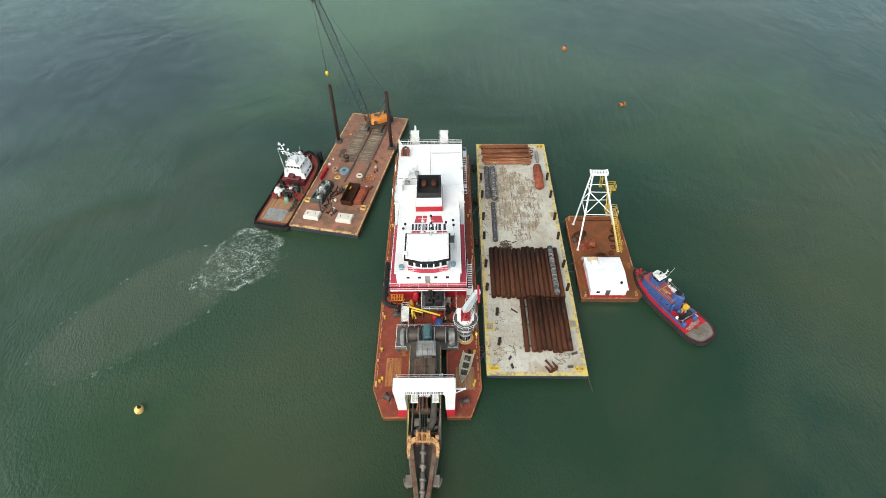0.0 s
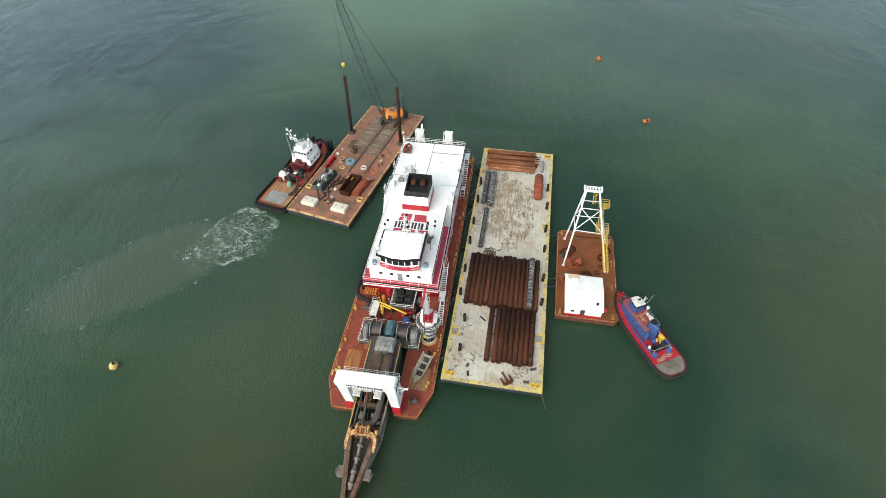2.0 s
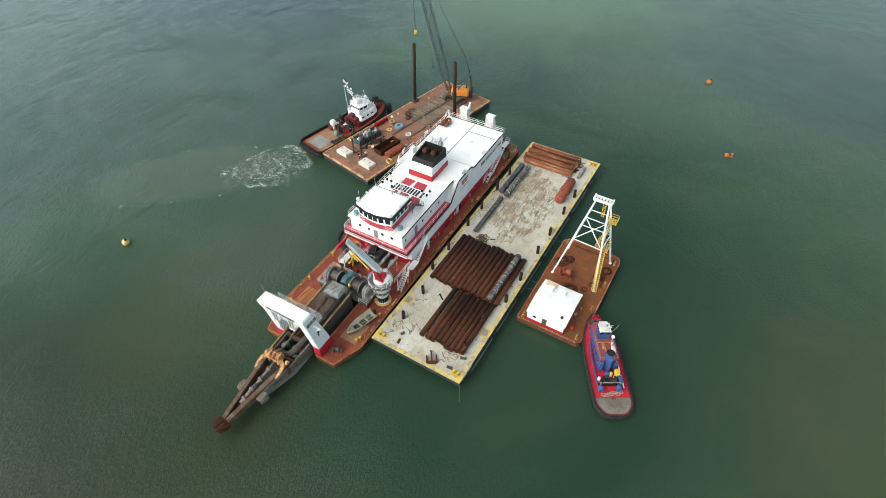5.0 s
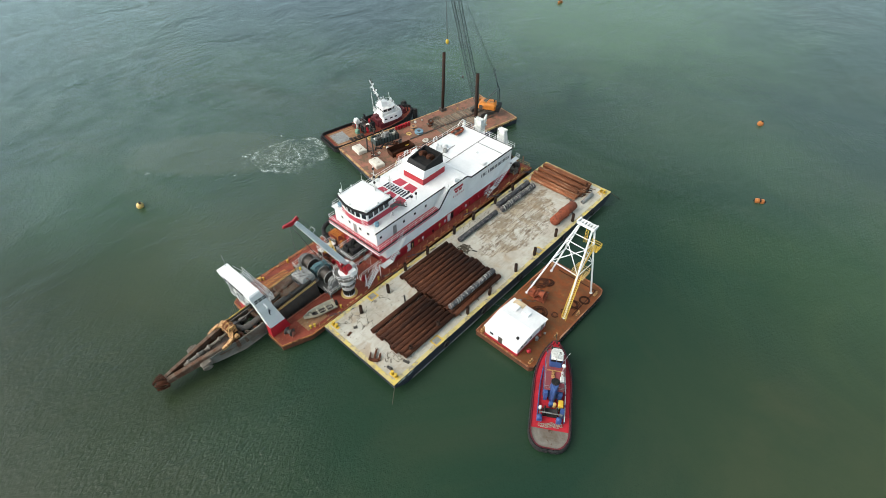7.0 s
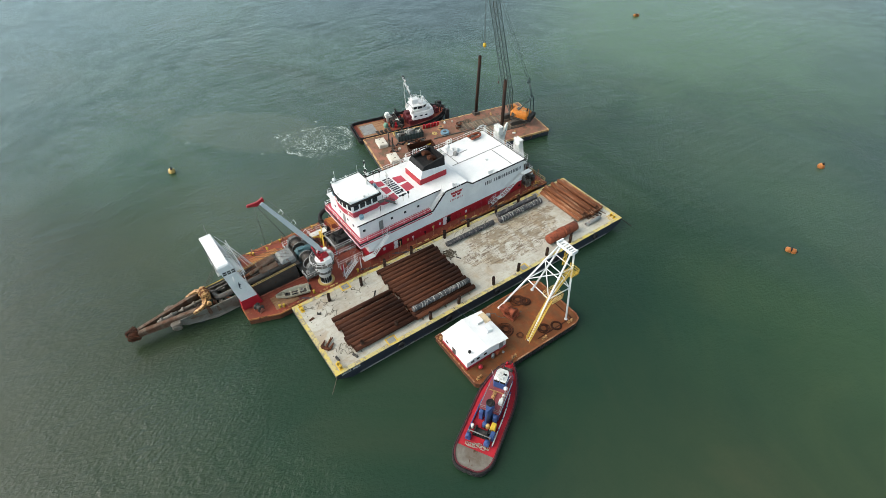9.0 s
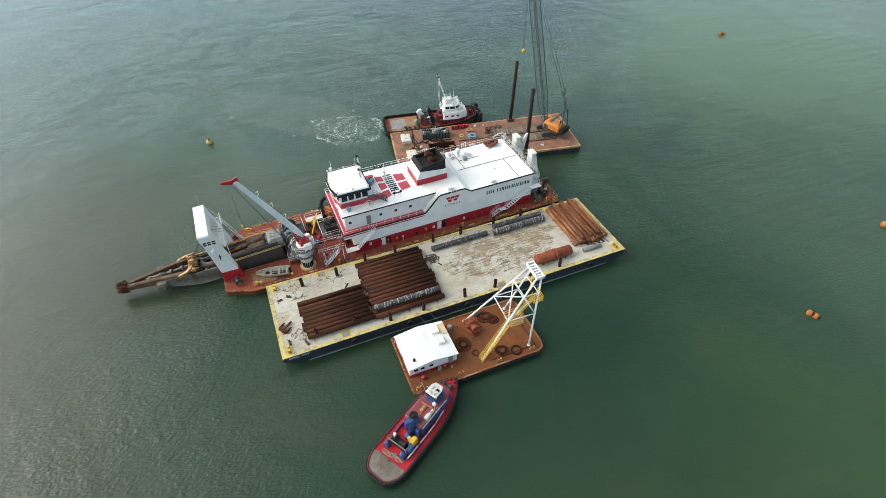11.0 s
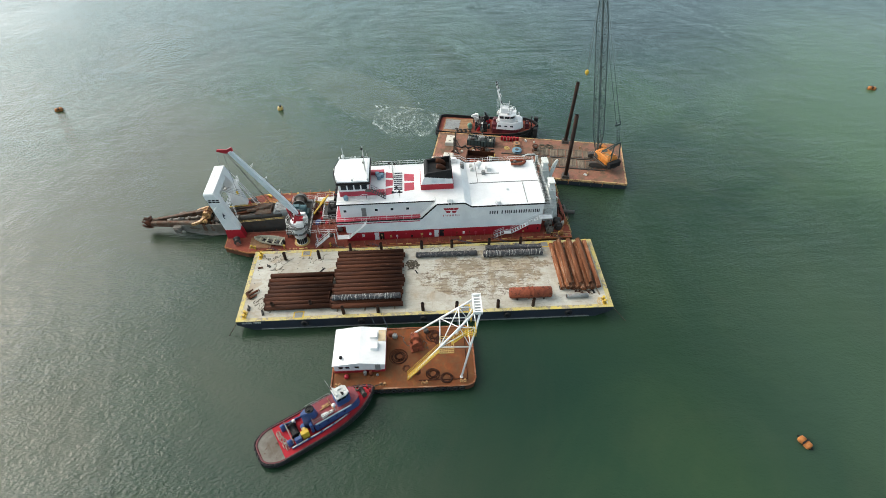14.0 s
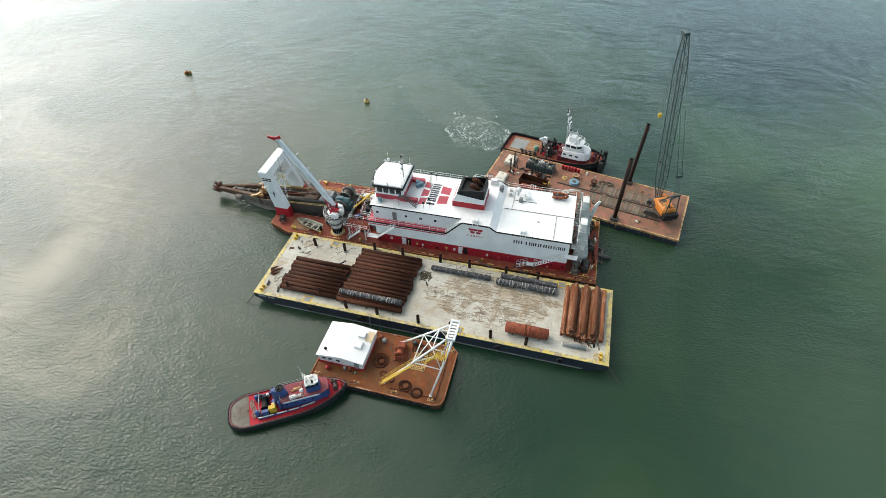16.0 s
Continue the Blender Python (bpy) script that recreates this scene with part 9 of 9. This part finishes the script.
for x, y, z, w, d, h, mt, lb in ((1.15, 10.4, 3.5, 0.6, 0.9, 0.45, M_WHITE_WORN, "white locker"), (1.15, 11.3, 3.5, 0.3, 0.9, 0.45, M_WHITE_WORN, "white locker"), (1.3, 6.9, 1.2, 0.7, 1.1, 1.5, M_YELLOW, "yellow locker"), (1.6, 5.7, 1.2, 0.6, 1.0, 1.3, M_BLUE, "blue locker"), (-0.3, 11.2, 3.5, 0.4, 1.1, 0.25, M_TAN, "ochre locker")):
    bm = B()
    box(bm, x - w / 2, x + w / 2, y - d / 2, y + d / 2, z, z + h, 0.05)
    box(bm, x - w / 2 - 0.03, x + w / 2 + 0.03, y - d / 2 - 0.03, y + d / 2 + 0.03, z + h * 0.8, z + h * 0.88)
    part("locker", bm, mt, red_tug, lb)
bm = B()
for x0, x1, y0, y1 in ((-1.2, 1.0, 11.9, 12.0), (-0.1, 0.0, 10.2, 11.9)):
    box(bm, x0, x1, y0, y1, 3.5, 3.72)
part("pipe_run", bm, M_TAN, red_tug, "ochre pipe run on the boat deck")
bm = B()
railing(bm, [(-1.48, 12.5, 3.5), (-1.48, 8.5, 3.5), (1.48, 8.5, 3.5), (1.48, 12.5, 3.5)], h=0.9, r=0.02)
part("railing", bm, M_STEEL, red_tug, "thin grey guard rail")
bm = B()
for s in (-1.75, 1.45):
    beam(bm, (s, 4.9, 1.2), (s, 4.9, 2.7), 0.14, 0.14)
    beam(bm, (s, 4.9, 2.5), (s, 6.0, 1.4), 0.1, 0.1)
beam(bm, (-1.9, 4.9, 2.7), (1.6, 4.9, 2.7), 0.13, 0.13)
part("towing_frame", bm, M_STEEL, red_tug, "pale grey towing frame")
bm = B()
lathe(bm, (-1.1, 5.7, 1.95), (0.9, 5.7, 1.95), [(0, 0.7), (0.08, 0.7), (0.1, 0.4), (0.9, 0.4), (0.92, 0.7), (1, 0.7)], 14)
box(bm, -1.3, 1.1, 5.1, 6.3, 1.2, 1.5)
part("towing_winch", bm, M_SOOT, red_tug, "black towing winch")
for x in (-1.7, 1.2):
    bm = B()
    box(bm, x - 0.4, x + 0.4, 4.1, 4.8, 1.2, 2.0, 0.08)
    lathe(bm, (x, 4.1, 2.0), (x, 4.8, 2.0), [(0, 0.3), (0.5, 0.36), (1, 0.3)], 12)
    part("winch_motor", bm, M_BLUE, red_tug, "blue greasy winch motor")
for x, y, r, mt in ((-1.7, 6.2, 0.26, M_WHITE_WORN), (0.9, 6.3, 0.24, M_WHITE_WORN), (0.4, 7.0, 0.32, M_YELLOW_PALE), (-0.1, 7.1, 0.4, M_BLUE)):
    bm = B()
    lathe(bm, (x, y, 1.2), (x, y, 2.1), [(0, r * 0.9), (0.1, r), (0.9, r), (1, r * 0.6)], 12)
    part("drum", bm, mt, red_tug)
rnd = random.Random(8)
for k in range(6):
    bm = B()
    pts = []
    x, y = -1.6 + 0.55 * k, 3.7 + rnd.uniform(-0.3, 0.3)
    for i in range(14):
        a = i * 0.9 + rnd.uniform(-0.3, 0.3)
        pts.append((x + 0.36 * math.cos(a) + 0.04 * i, y + 0.3 * math.sin(a), 1.24 + 0.02 * (i % 4)))
    tube(bm, pts, 0.045, 5)
    part("rope_coil", bm, M_ROPE_PALE, red_tug, "tangled pale rope on the aft deck")
bm = B()
lathe(bm, (-0.7, 17.2, 2.5), (0.7, 17.2, 2.5), [(0, 0.4), (0.1, 0.4), (0.12, 0.22), (0.88, 0.22), (0.9, 0.4), (1, 0.4)], 12)
box(bm, -0.8, 0.8, 16.9, 17.6, 1.9, 2.2)
part("windlass", bm, M_STEEL_DARK, red_tug, "dark bow windlass")
for s in (-1, 1):
    bm = B()
    rod(bm, (s * 0.45, 18.2, 1.9), (s * 0.45, 18.2, 2.9), 0.12, n=8)
    part("bow_bitt", bm, M_TUG_RED, red_tug)
bm = B()
ring(bm, (-1.1, 16.9, 2.05), 0.4, 0.08, 16, 5)
ring(bm, (-1.1, 16.9, 2.2), 0.32, 0.08, 16, 5)
part("rope_coil", bm, M_ROPE, red_tug)

# the white-housed tug alongside the crane barge
WT = CM @ pose(-12.15, -0.7, 0)
white_tug = thing("white_tug", WT, "black-hulled tug with white wheelhouse and a timber aft deck", "tugboat")
tug_hull(white_tug, 25.4, 8.3, 1.1, 1.5, M_SOOT, M_DECK_RED, M_SOOT, 0.75, 4.2, stern=0.07)
plank = None
for k in range(18):
    if plank is None:
        bm = B()
        box(bm, 0, 0.37, 0, 7.4, 0, 0.08)
        plank = part("plank", bm, M_WORN_PLANK, white_tug)
        plank.matrix_basis = pose(-3.4, 1.3, 1.15)
    else:
        same_mesh("plank", plank, white_tug, pose(-3.4 + 0.383 * k, 1.3, 1.15))
bm = B()
box(bm, -2.6, 2.2, 1.6, 5.4, 1.24, 1.29)
part("deck_plate", bm, M_STEEL, white_tug, "grey steel plate on the aft deck")
h1 = house(white_tug, "deckhouse", 2.75, 14.2, 21.4, 1.2, 2.6, M_TUG_DARK, "dark crimson lower deckhouse")


def bridge(z, k=1.0, dy=0.0):
    return [(x * k, 17 + (y - 17) * k + dy, z) for x, y in ((-2.7, 14.2), (2.7, 14.2), (2.7, 18.4), (2.0, 20.2), (1.2, 20.9), (-1.2, 20.9), (-2.0, 20.2), (-2.7, 18.4))]


bm = B()
loft(bm, [bridge(1.9, 1.0), bridge(3.4, 0.92), bridge(3.58, 0.9), bridge(3.62, 0.86)])
h2 = part("bridge_deck", bm, M_WHITE, white_tug, "white deckhouse top and bridge deck")
for s in (-1, 1):
    for y in (14.6, 16.2, 17.6):
        bm = B()
        box(bm, s * 2.5 - 0.06, s * 2.5 + 0.1, y, y + 0.75, 2.5, 2.95)
        part("side_window", bm, M_GLASS, h2)
bm = B()
box(bm, -1.6, 1.6, 13.0, 14.6, 0.5, 2.6, 0.12)
box(bm, -1.2, 0.2, 13.2, 14.4, 2.6, 3.2, 0.08)
part("upper_cabin", bm, M_TUG_DARK, h2, "dark crimson casing behind the wheelhouse")
for x, y, z in ((-1.9, 14.3, 3.6), (1.9, 14.4, 3.6), (1.4, 19.2, 3.6)):
    bm = B()
    box(bm, x - 0.3, x + 0.3, y - 0.4, y + 0.4, z - 0.1, z + 0.55, 0.08)
    rod(bm, (x, y, z + 0.5), (x, y, z + 1.0), 0.12, n=8)
    part("bridge_locker", bm, M_WHITE_WORN, h2, "small white locker on the bridge deck")
wh_plan = ((-1.6, 14.8), (1.6, 14.8), (1.75, 17.4), (1.1, 18.6), (-1.1, 18.6), (-1.75, 17.4))


def wheel(z, k):
    return [(x * k, 16.6 + (y - 16.6) * k, z) for x, y in wh_plan]


bm = B()
loft(bm, [wheel(3.62, 1.0), wheel(4.35, 1.0)])
wh = part("wheelhouse", bm, M_WHITE, white_tug, "white wheelhouse")
bm = B()
loft(bm, [wheel(4.35, 0.98), wheel(5.15, 1.06)])
part("window_band", bm, M_GLASS, wh, "dark wheelhouse windows")
for x, y in wh_plan + ((-1.67, 16.0), (1.67, 16.0), (0.0, 18.6), (0.0, 14.8), (0.8, 14.8), (-0.8, 14.8)):
    bm = B()
    beam(bm, (x, y, 4.35), (x * 1.075, 16.6 + (y - 16.6) * 1.075, 5.15), 0.16, 0.16)
    part("mullion", bm, M_WHITE, wh)
bm = B()
loft(bm, [wheel(5.15, 1.12), wheel(5.3, 1.14), wheel(5.4, 1.08)])
roof = part("roof", bm, M_WHITE, wh, "white wheelhouse roof")
for x0, x1, y0, y1, z0, z1 in ((-0.9, 0.7, 15.0, 16.8, 5.4, 6.7), (-1.5, -0.9, 17.0, 17.7, 5.4, 5.9), (0.9, 1.5, 16.6, 17.3, 5.4, 6.0), (-1.6, -1.1, 14.9, 15.6, 5.4, 6.1)):
    bm = B()
    box(bm, x0, x1, y0, y1, z0, z1, 0.1)
    part("roof_box", bm, M_WHITE, roof)
bm = B()
railing(bm, [(-1.7, 17.6, 5.4), (-1.7, 14.7, 5.4), (1.7, 14.7, 5.4), (1.7, 17.6, 5.4), (1.1, 18.6, 5.4), (-1.1, 18.6, 5.4), (-1.7, 17.6, 5.4)], h=0.85)
railing(bm, [(-0.9, 16.8, 6.7), (-0.9, 15.0, 6.7), (0.7, 15.0, 6.7), (0.7, 16.8, 6.7)], h=0.6)
part("railing", bm, M_WHITE, white_tug, "white guard rail")
bm = B()
railing(bm, [(-2.25, 14.2, 3.6), (-2.25, 18.2, 3.6), (-1.6, 19.8, 3.6), (1.6, 19.8, 3.6), (2.25, 18.2, 3.6), (2.25, 14.2, 3.6)], h=0.9)
part("bridge_rail", bm, M_WHITE, white_tug, "white guard rail")
bm = B()
rod(bm, (-0.6, 15.2, 6.6), (-1.0, 13.4, 12.6), 0.13, 0.07, 8)
rod(bm, (0.3, 15.2, 6.6), (-0.9, 13.7, 10.8), 0.07, n=6)
for z, w in ((8.6, 0.8), (10.2, 1.1), (11.8, 0.6)):
    y = 15.2 - (z - 6.6) * 0.3
    beam(bm, (-0.85 - w, y, z), (-0.85 + w, y, z), 0.08, 0.08)
    box(bm, -0.85 - w - 0.14, -0.85 - w + 0.14, y - 0.14, y + 0.14, z, z + 0.35)
    lathe(bm, (-0.85 + w, y, z), (-0.85 + w, y, z + 0.5), [(0, 0.1), (0.4, 0.24), (1, 0.08)], 8)
box(bm, -1.9, 0.1, 14.3, 14.5, 9.3, 9.45)
lathe(bm, (-1.0, 13.4, 12.4), (-1.0, 13.4, 12.9), [(0, 0.1), (0.4, 0.3), (0.7, 0.3), (1, 0.08)], 10)
part("mast", bm, M_WHITE, white_tug, "white raked mast with radar")
for z, dx in ((7.6, 0.3), (8.9, -0.35), (9.9, 0.3), (11.0, -0.3), (12.2, 0.2), (12.7, 0.0)):
    bm = B()
    y = 15.2 - (z - 6.6) * 0.3
    lathe(bm, (-0.85 + dx, y, z), (-0.85 + dx, y, z + 0.45), [(0, 0.12), (0.3, 0.24), (0.7, 0.24), (1, 0.1)], 8)
    part("mast_lamp", bm, M_SOOT, white_tug, "black mast lamp")
for x, y, z, h in ((-2.1, 14.2, 3.5, 7.0), (1.5, 17.2, 5.3, 4.2), (-1.8, 14.0, 3.5, 4.5), (1.3, 14.9, 5.3, 3.6)):
    bm = B()
    rod(bm, (x, y, z), (x * 1.08, y - 0.3, z + h), 0.035, n=5)
    part("whip_antenna", bm, M_WHITE_WORN, white_tug)
bm = B()
lathe(bm, (0.9, 17.8, 5.4), (0.9, 17.8, 7.4), [(0, 0.08), (0.6, 0.08), (0.62, 0.35), (0.82, 0.38), (1, 0.1)], 12)
part("radome", bm, M_WHITE, white_tug, "white radome")
# the upper works stand one step higher, on the dark lower house
for ob in white_tug.children:
    if ob.name.split(".")[0] in ("bridge_deck", "wheelhouse", "railing", "bridge_rail", "mast", "mast_lamp", "whip_antenna", "radome"):
        ob.matrix_basis = pose(0, 1.0, 0.7)
for x in (-1.9, 1.7):
    bm = B()
    loft(bm, [[(x + a * k, 12.2 + b * k, z) for a, b in ((-0.5, -0.6), (0.5, -0.6), (0.5, 0.6), (-0.5, 0.6))] for z, k in ((1.2, 1.0), (3.6, 0.85))])
    rod(bm, (x, 12.2, 3.5), (x, 11.8, 4.6), 0.2, n=10)
    part("exhaust_stack", bm, M_SOOT, white_tug, "black exhaust stack")
bm = B()
lathe(bm, (-1.2, 10.9, 2.1), (1.2, 10.9, 2.1), [(0, 0.9), (0.07, 0.9), (0.09, 0.45), (0.91, 0.45), (0.93, 0.9), (1, 0.9)], 14)
box(bm, -1.5, 1.5, 10.2, 11.6, 1.2, 1.6)
part("towing_winch", bm, M_STEEL_DARK, white_tug, "dark towing winch")
bm = B()
loft(bm, [[(-2.6, 9.0, z), (-1.2, 9.0, z), (-1.2, 10.2, z), (-2.6, 10.2, z)] for z in (2.6, 3.3)] + [[(-2.3, 9.2, 3.9), (-1.5, 9.2, 3.9), (-1.5, 10.0, 3.9), (-2.3, 10.0, 3.9)]])
rod(bm, (-1.9, 9.6, 1.2), (-1.9, 9.6, 2.7), 0.35, n=10)
beam(bm, (-1.9, 9.6, 3.7), (-0.4, 8.6, 4.0), 0.5, 0.45)
beam(bm, (-0.4, 8.6, 4.0), (-0.7, 10.4, 3.2), 0.35, 0.35)
part("deck_crane", bm, M_WHITE_WORN, white_tug, "white folded deck crane")
bm = B()
lathe(bm, (0.2, 8.0, 1.9), (1.0, 8.4, 1.9), [(0, 0.5), (0.2, 0.62), (0.8, 0.62), (1, 0.5)], 12)
box(bm, 0.1, 1.1, 7.7, 8.7, 1.24, 1.5)
part("green_float", bm, M_FLOAT_GREEN, white_tug, "pale green float on a cradle")
for k, (x, y) in enumerate(((2.7, 5.0), (2.9, 6.1), (2.8, 7.2), (2.6, 8.3))):
    bm = B()
    rod(bm, (x - 0.5, y, 1.5), (x + 0.5, y + 0.3, 1.6), 0.28, n=10)
    rod(bm, (x, y - 0.4, 1.9), (x + 0.1, y + 0.4, 2.0), 0.2, n=8)
    part("gear_bundle", bm, M_STEEL_DARK, white_tug, "dark bundle of gear")
rnd = random.Random(12)
for k in range(26):
    x, y = rnd.uniform(-3.2, 3.2), rnd.uniform(8.8, 13.2)
    w, d, h = rnd.uniform(0.25, 0.8), rnd.uniform(0.25, 0.8), rnd.uniform(0.4, 1.9)
    bm = B()
    if k % 3:
        box(bm, x - w / 2, x + w / 2, y - d / 2, y + d / 2, 1.15, 1.15 + h, 0.06)
        rod(bm, (x, y, 1.15 + h * 0.6), (x + rnd.uniform(-0.8, 0.8), y + rnd.uniform(-0.8, 0.8), 1.3 + h), 0.07, n=6)
    else:
        lathe(bm, (x, y, 1.15), (x, y, 1.15 + h), [(0, w * 0.6), (0.9, w * 0.55), (1, w * 0.3)], 10)
    part("deck_gear", bm, rnd.choice((M_SOOT, M_STEEL_DARK, M_SOOT, M_WHITE_WORN, M_TUG_RED, M_LATTICE)), white_tug)
bm = B()
railing(bm, [(-3.4, 9.0, 1.15), (-3.4, 13.0, 1.15)], h=1.1)
railing(bm, [(-3.0, 11.6, 1.15), (3.0, 11.6, 1.15)], h=2.0)
part("gear_rail", bm, M_STEEL, white_tug, "grey pipe rail")
bm = B()
lathe(bm, (-0.9, 22.9, 3.1), (0.9, 22.9, 3.1), [(0, 0.55), (0.1, 0.55), (0.12, 0.3), (0.88, 0.3), (0.9, 0.55), (1, 0.55)], 12)
box(bm, -1.1, 1.1, 22.4, 23.4, 2.1, 2.7)
part("windlass", bm, M_TUG_DARK, white_tug, "dark crimson bow windlass")
for x in (-2.4, -0.7, 0.7, 2.4):
    bm = B()
    rod(bm, (x, 24.0, 2.2), (x, 24.0, 3.9), 0.17, n=8)
    part("bow_bitt", bm, M_SOOT, white_tug)
for s in (-1, 1):
    bm = B()
    box(bm, s * 2.6 - 0.5, s * 2.6 + 0.5, 24.6, 25.6, 0.2, 3.6, 0.12)
    part("push_knee", bm, M_BLACK, white_tug, "black rubber push knee")

# ---- buoys ----
for x, y, kind_, a in ((-59.4, -5.8, "ball", 0), (30.9, 123.3, "ball2", 0), (42.8, 89.4, "can", 25), (-60.0, 163.5, "can", 70), (-62.7, -68.4, "can", 115)):
    if kind_ == "can":
        t = thing("can_buoy", pose(x, y, 0.15, 0, 0, a), "orange-brown cylindrical mooring buoy floating on its side", "buoy", "mooring buoys")
        bm = B()
        lathe(bm, (-1.0, 0, 0.1), (1.0, 0, 0.1), [(0, 0.2), (0.05, 0.5), (0.15, 0.58), (0.46, 0.58), (0.48, 0.42), (0.54, 0.42), (0.56, 0.58), (0.85, 0.58), (0.95, 0.5), (1, 0.2)], 16)
        part("float", bm, M_BUOY, t)
        bm = B()
        box(bm, -0.12, 0.12, -0.6, 0.6, 0.3, 0.72)
        for s in (-1, 1):
            ring(bm, (s * 1.05, 0, 0.1), 0.2, 0.06, 12, 5, "Y")
        part("band", bm, M_SOOT, t, "dark strap and shackles")
    else:
        t = thing("ball_buoy", pose(x, y, 0.1), "round yellow mooring buoy with a dark cap" if kind_ == "ball" else "round orange-brown mooring buoy with dark cap", "buoy", "mooring buoys")
        bm = B()
        prof = [(0.5 - 0.5 * math.cos(math.pi * i / 12), max(0.02, 0.8 * math.sin(math.pi * i / 12))) for i in range(13)]
        lathe(bm, (0, 0, -0.6), (0, 0, 1.0), prof, 20)
        part("float", bm, M_BUOY_YELLOW if kind_ == "ball" else M_BUOY, t)
        bm = B()
        rod(bm, (0.2, 0.1, 0.9), (0.2, 0.1, 1.1), 0.34, 0.24, n=14)
        ring(bm, (0.2, 0.1, 1.2), 0.2, 0.06, 12, 5, "X")
        part("cap", bm, M_SOOT, t, "dark cap and ring")


# ---- mooring lines and fenders between the vessels ----
def line(p, q, sag, r, mat, label):
    p, q = Vector(p), Vector(q)
    pts = [p.lerp(q, i / 10) - Vector((0, 0, sag * 4 * (i / 10) * (1 - i / 10))) for i in range(11)]
    bm = B()
    tube(bm, pts, r, 5)
    return tagged(part("mooring_line", bm, mat), label, "rope", "mooring lines")


def dl(x, y, z):
    p = DM @ Vector((x, y, z))
    return (p.x, p.y, p.z)


for k, (ya, yb) in enumerate(((2.0, 6.0), (14.5, 20.0), (22.0, 27.0), (39.0, 46.0), (47.0, 52.0), (60.0, 62.0))):
    for d in (0.0, 0.6):
        line(dl(8.6, ya + 7.2 + d, 1.9), (0.9, yb + d * 0.6, GB + 0.3), 0.25, 0.045, M_ROPE_BLUE, "blue-grey mooring line between dredger and barge")
for y in (24.0, 26.0, 38.5):
    line((16.8, y - 0.5, GB + 0.2), (19.9, y + 1.0, SB + 0.3), 0.15, 0.045, M_ROPE_BLUE, "blue-grey mooring line between the two barges")
line((30.4, 26.3, SB + 0.5), (31.9, 23.9, 2.7), 0.1, 0.07, M_ROPE, "dark mooring line to the red tug")
line((17.3, 0.3, GB), (18.6, -1.9, -0.4), 0.1, 0.07, M_ROPE, "dark anchor line leading into the water")
line((17.3, 66.8, GB), (19.0, 69.8, -0.4), 0.1, 0.07, M_ROPE, "dark anchor line leading into the water")
p, q = CM @ Vector((-7.4, 8.4, 2.1)), CM @ Vector((-9.4, 12.0, 2.2))
line(p, q, 0.1, 0.07, M_ROPE, "dark mooring line to the white tug")
for y in (6.0, 20.0, 34.0, 48.0, 60.0):
    t = thing("yokohama_fender", pose(-0.75, y, 0.3), "black rubber fender floating between the hulls", "fender", "floating fenders")
    bm = B()
    lathe(bm, (0, -1.2, 0), (0, 1.2, 0), [(0, 0.25), (0.08, 0.5), (0.2, 0.55), (0.8, 0.55), (0.92, 0.5), (1, 0.25)], 14)
    part("rubber_body", bm, M_BLACK, t)
    bm = B()
    for d in (-0.7, 0, 0.7):
        ring(bm, (0, d, 0), 0.56, 0.05, 14, 5, "Y")
    part("chain_net", bm, M_STEEL_DARK, t)


# ---- deck plates of the grey barge ----
NX, NY = 7, 27
pw, pd = 16.1 / NX, 65.6 / NY
rnd = random.Random(77)
meshes = []
for k in range(4):
    bm = B()
    g = 0.006
    lo = [[(g, g, 0), (pw - g, g, 0), (pw - g, pd - g, 0), (g, pd - g, 0)], [(g, g, 0.03), (pw - g, g, 0.03), (pw - g, pd - g, 0.03), (g, pd - g, 0.03)], [(g + 0.012, g + 0.012, 0.036), (pw - g - 0.012, g + 0.012, 0.036), (pw - g - 0.012, pd - g - 0.012, 0.036), (g + 0.012, pd - g - 0.012, 0.036)]]
    loft(bm, lo)
    meshes.append(bm)
first = None
for bmx in meshes[1:]:
    bmx.free()
for j in range(NY):
    for i in range(NX):
        m = pose(0.65 + i * pw, 0.7 + j * pd, GB - 0.036 + rnd.uniform(0, 0.004))
        if first is None:
            first = part("deck_plate", meshes[0], M_GREY_DECK, grey_barge)
            first.matrix_basis = m
        else:
            same_mesh("deck_plate", first, grey_barge, m)
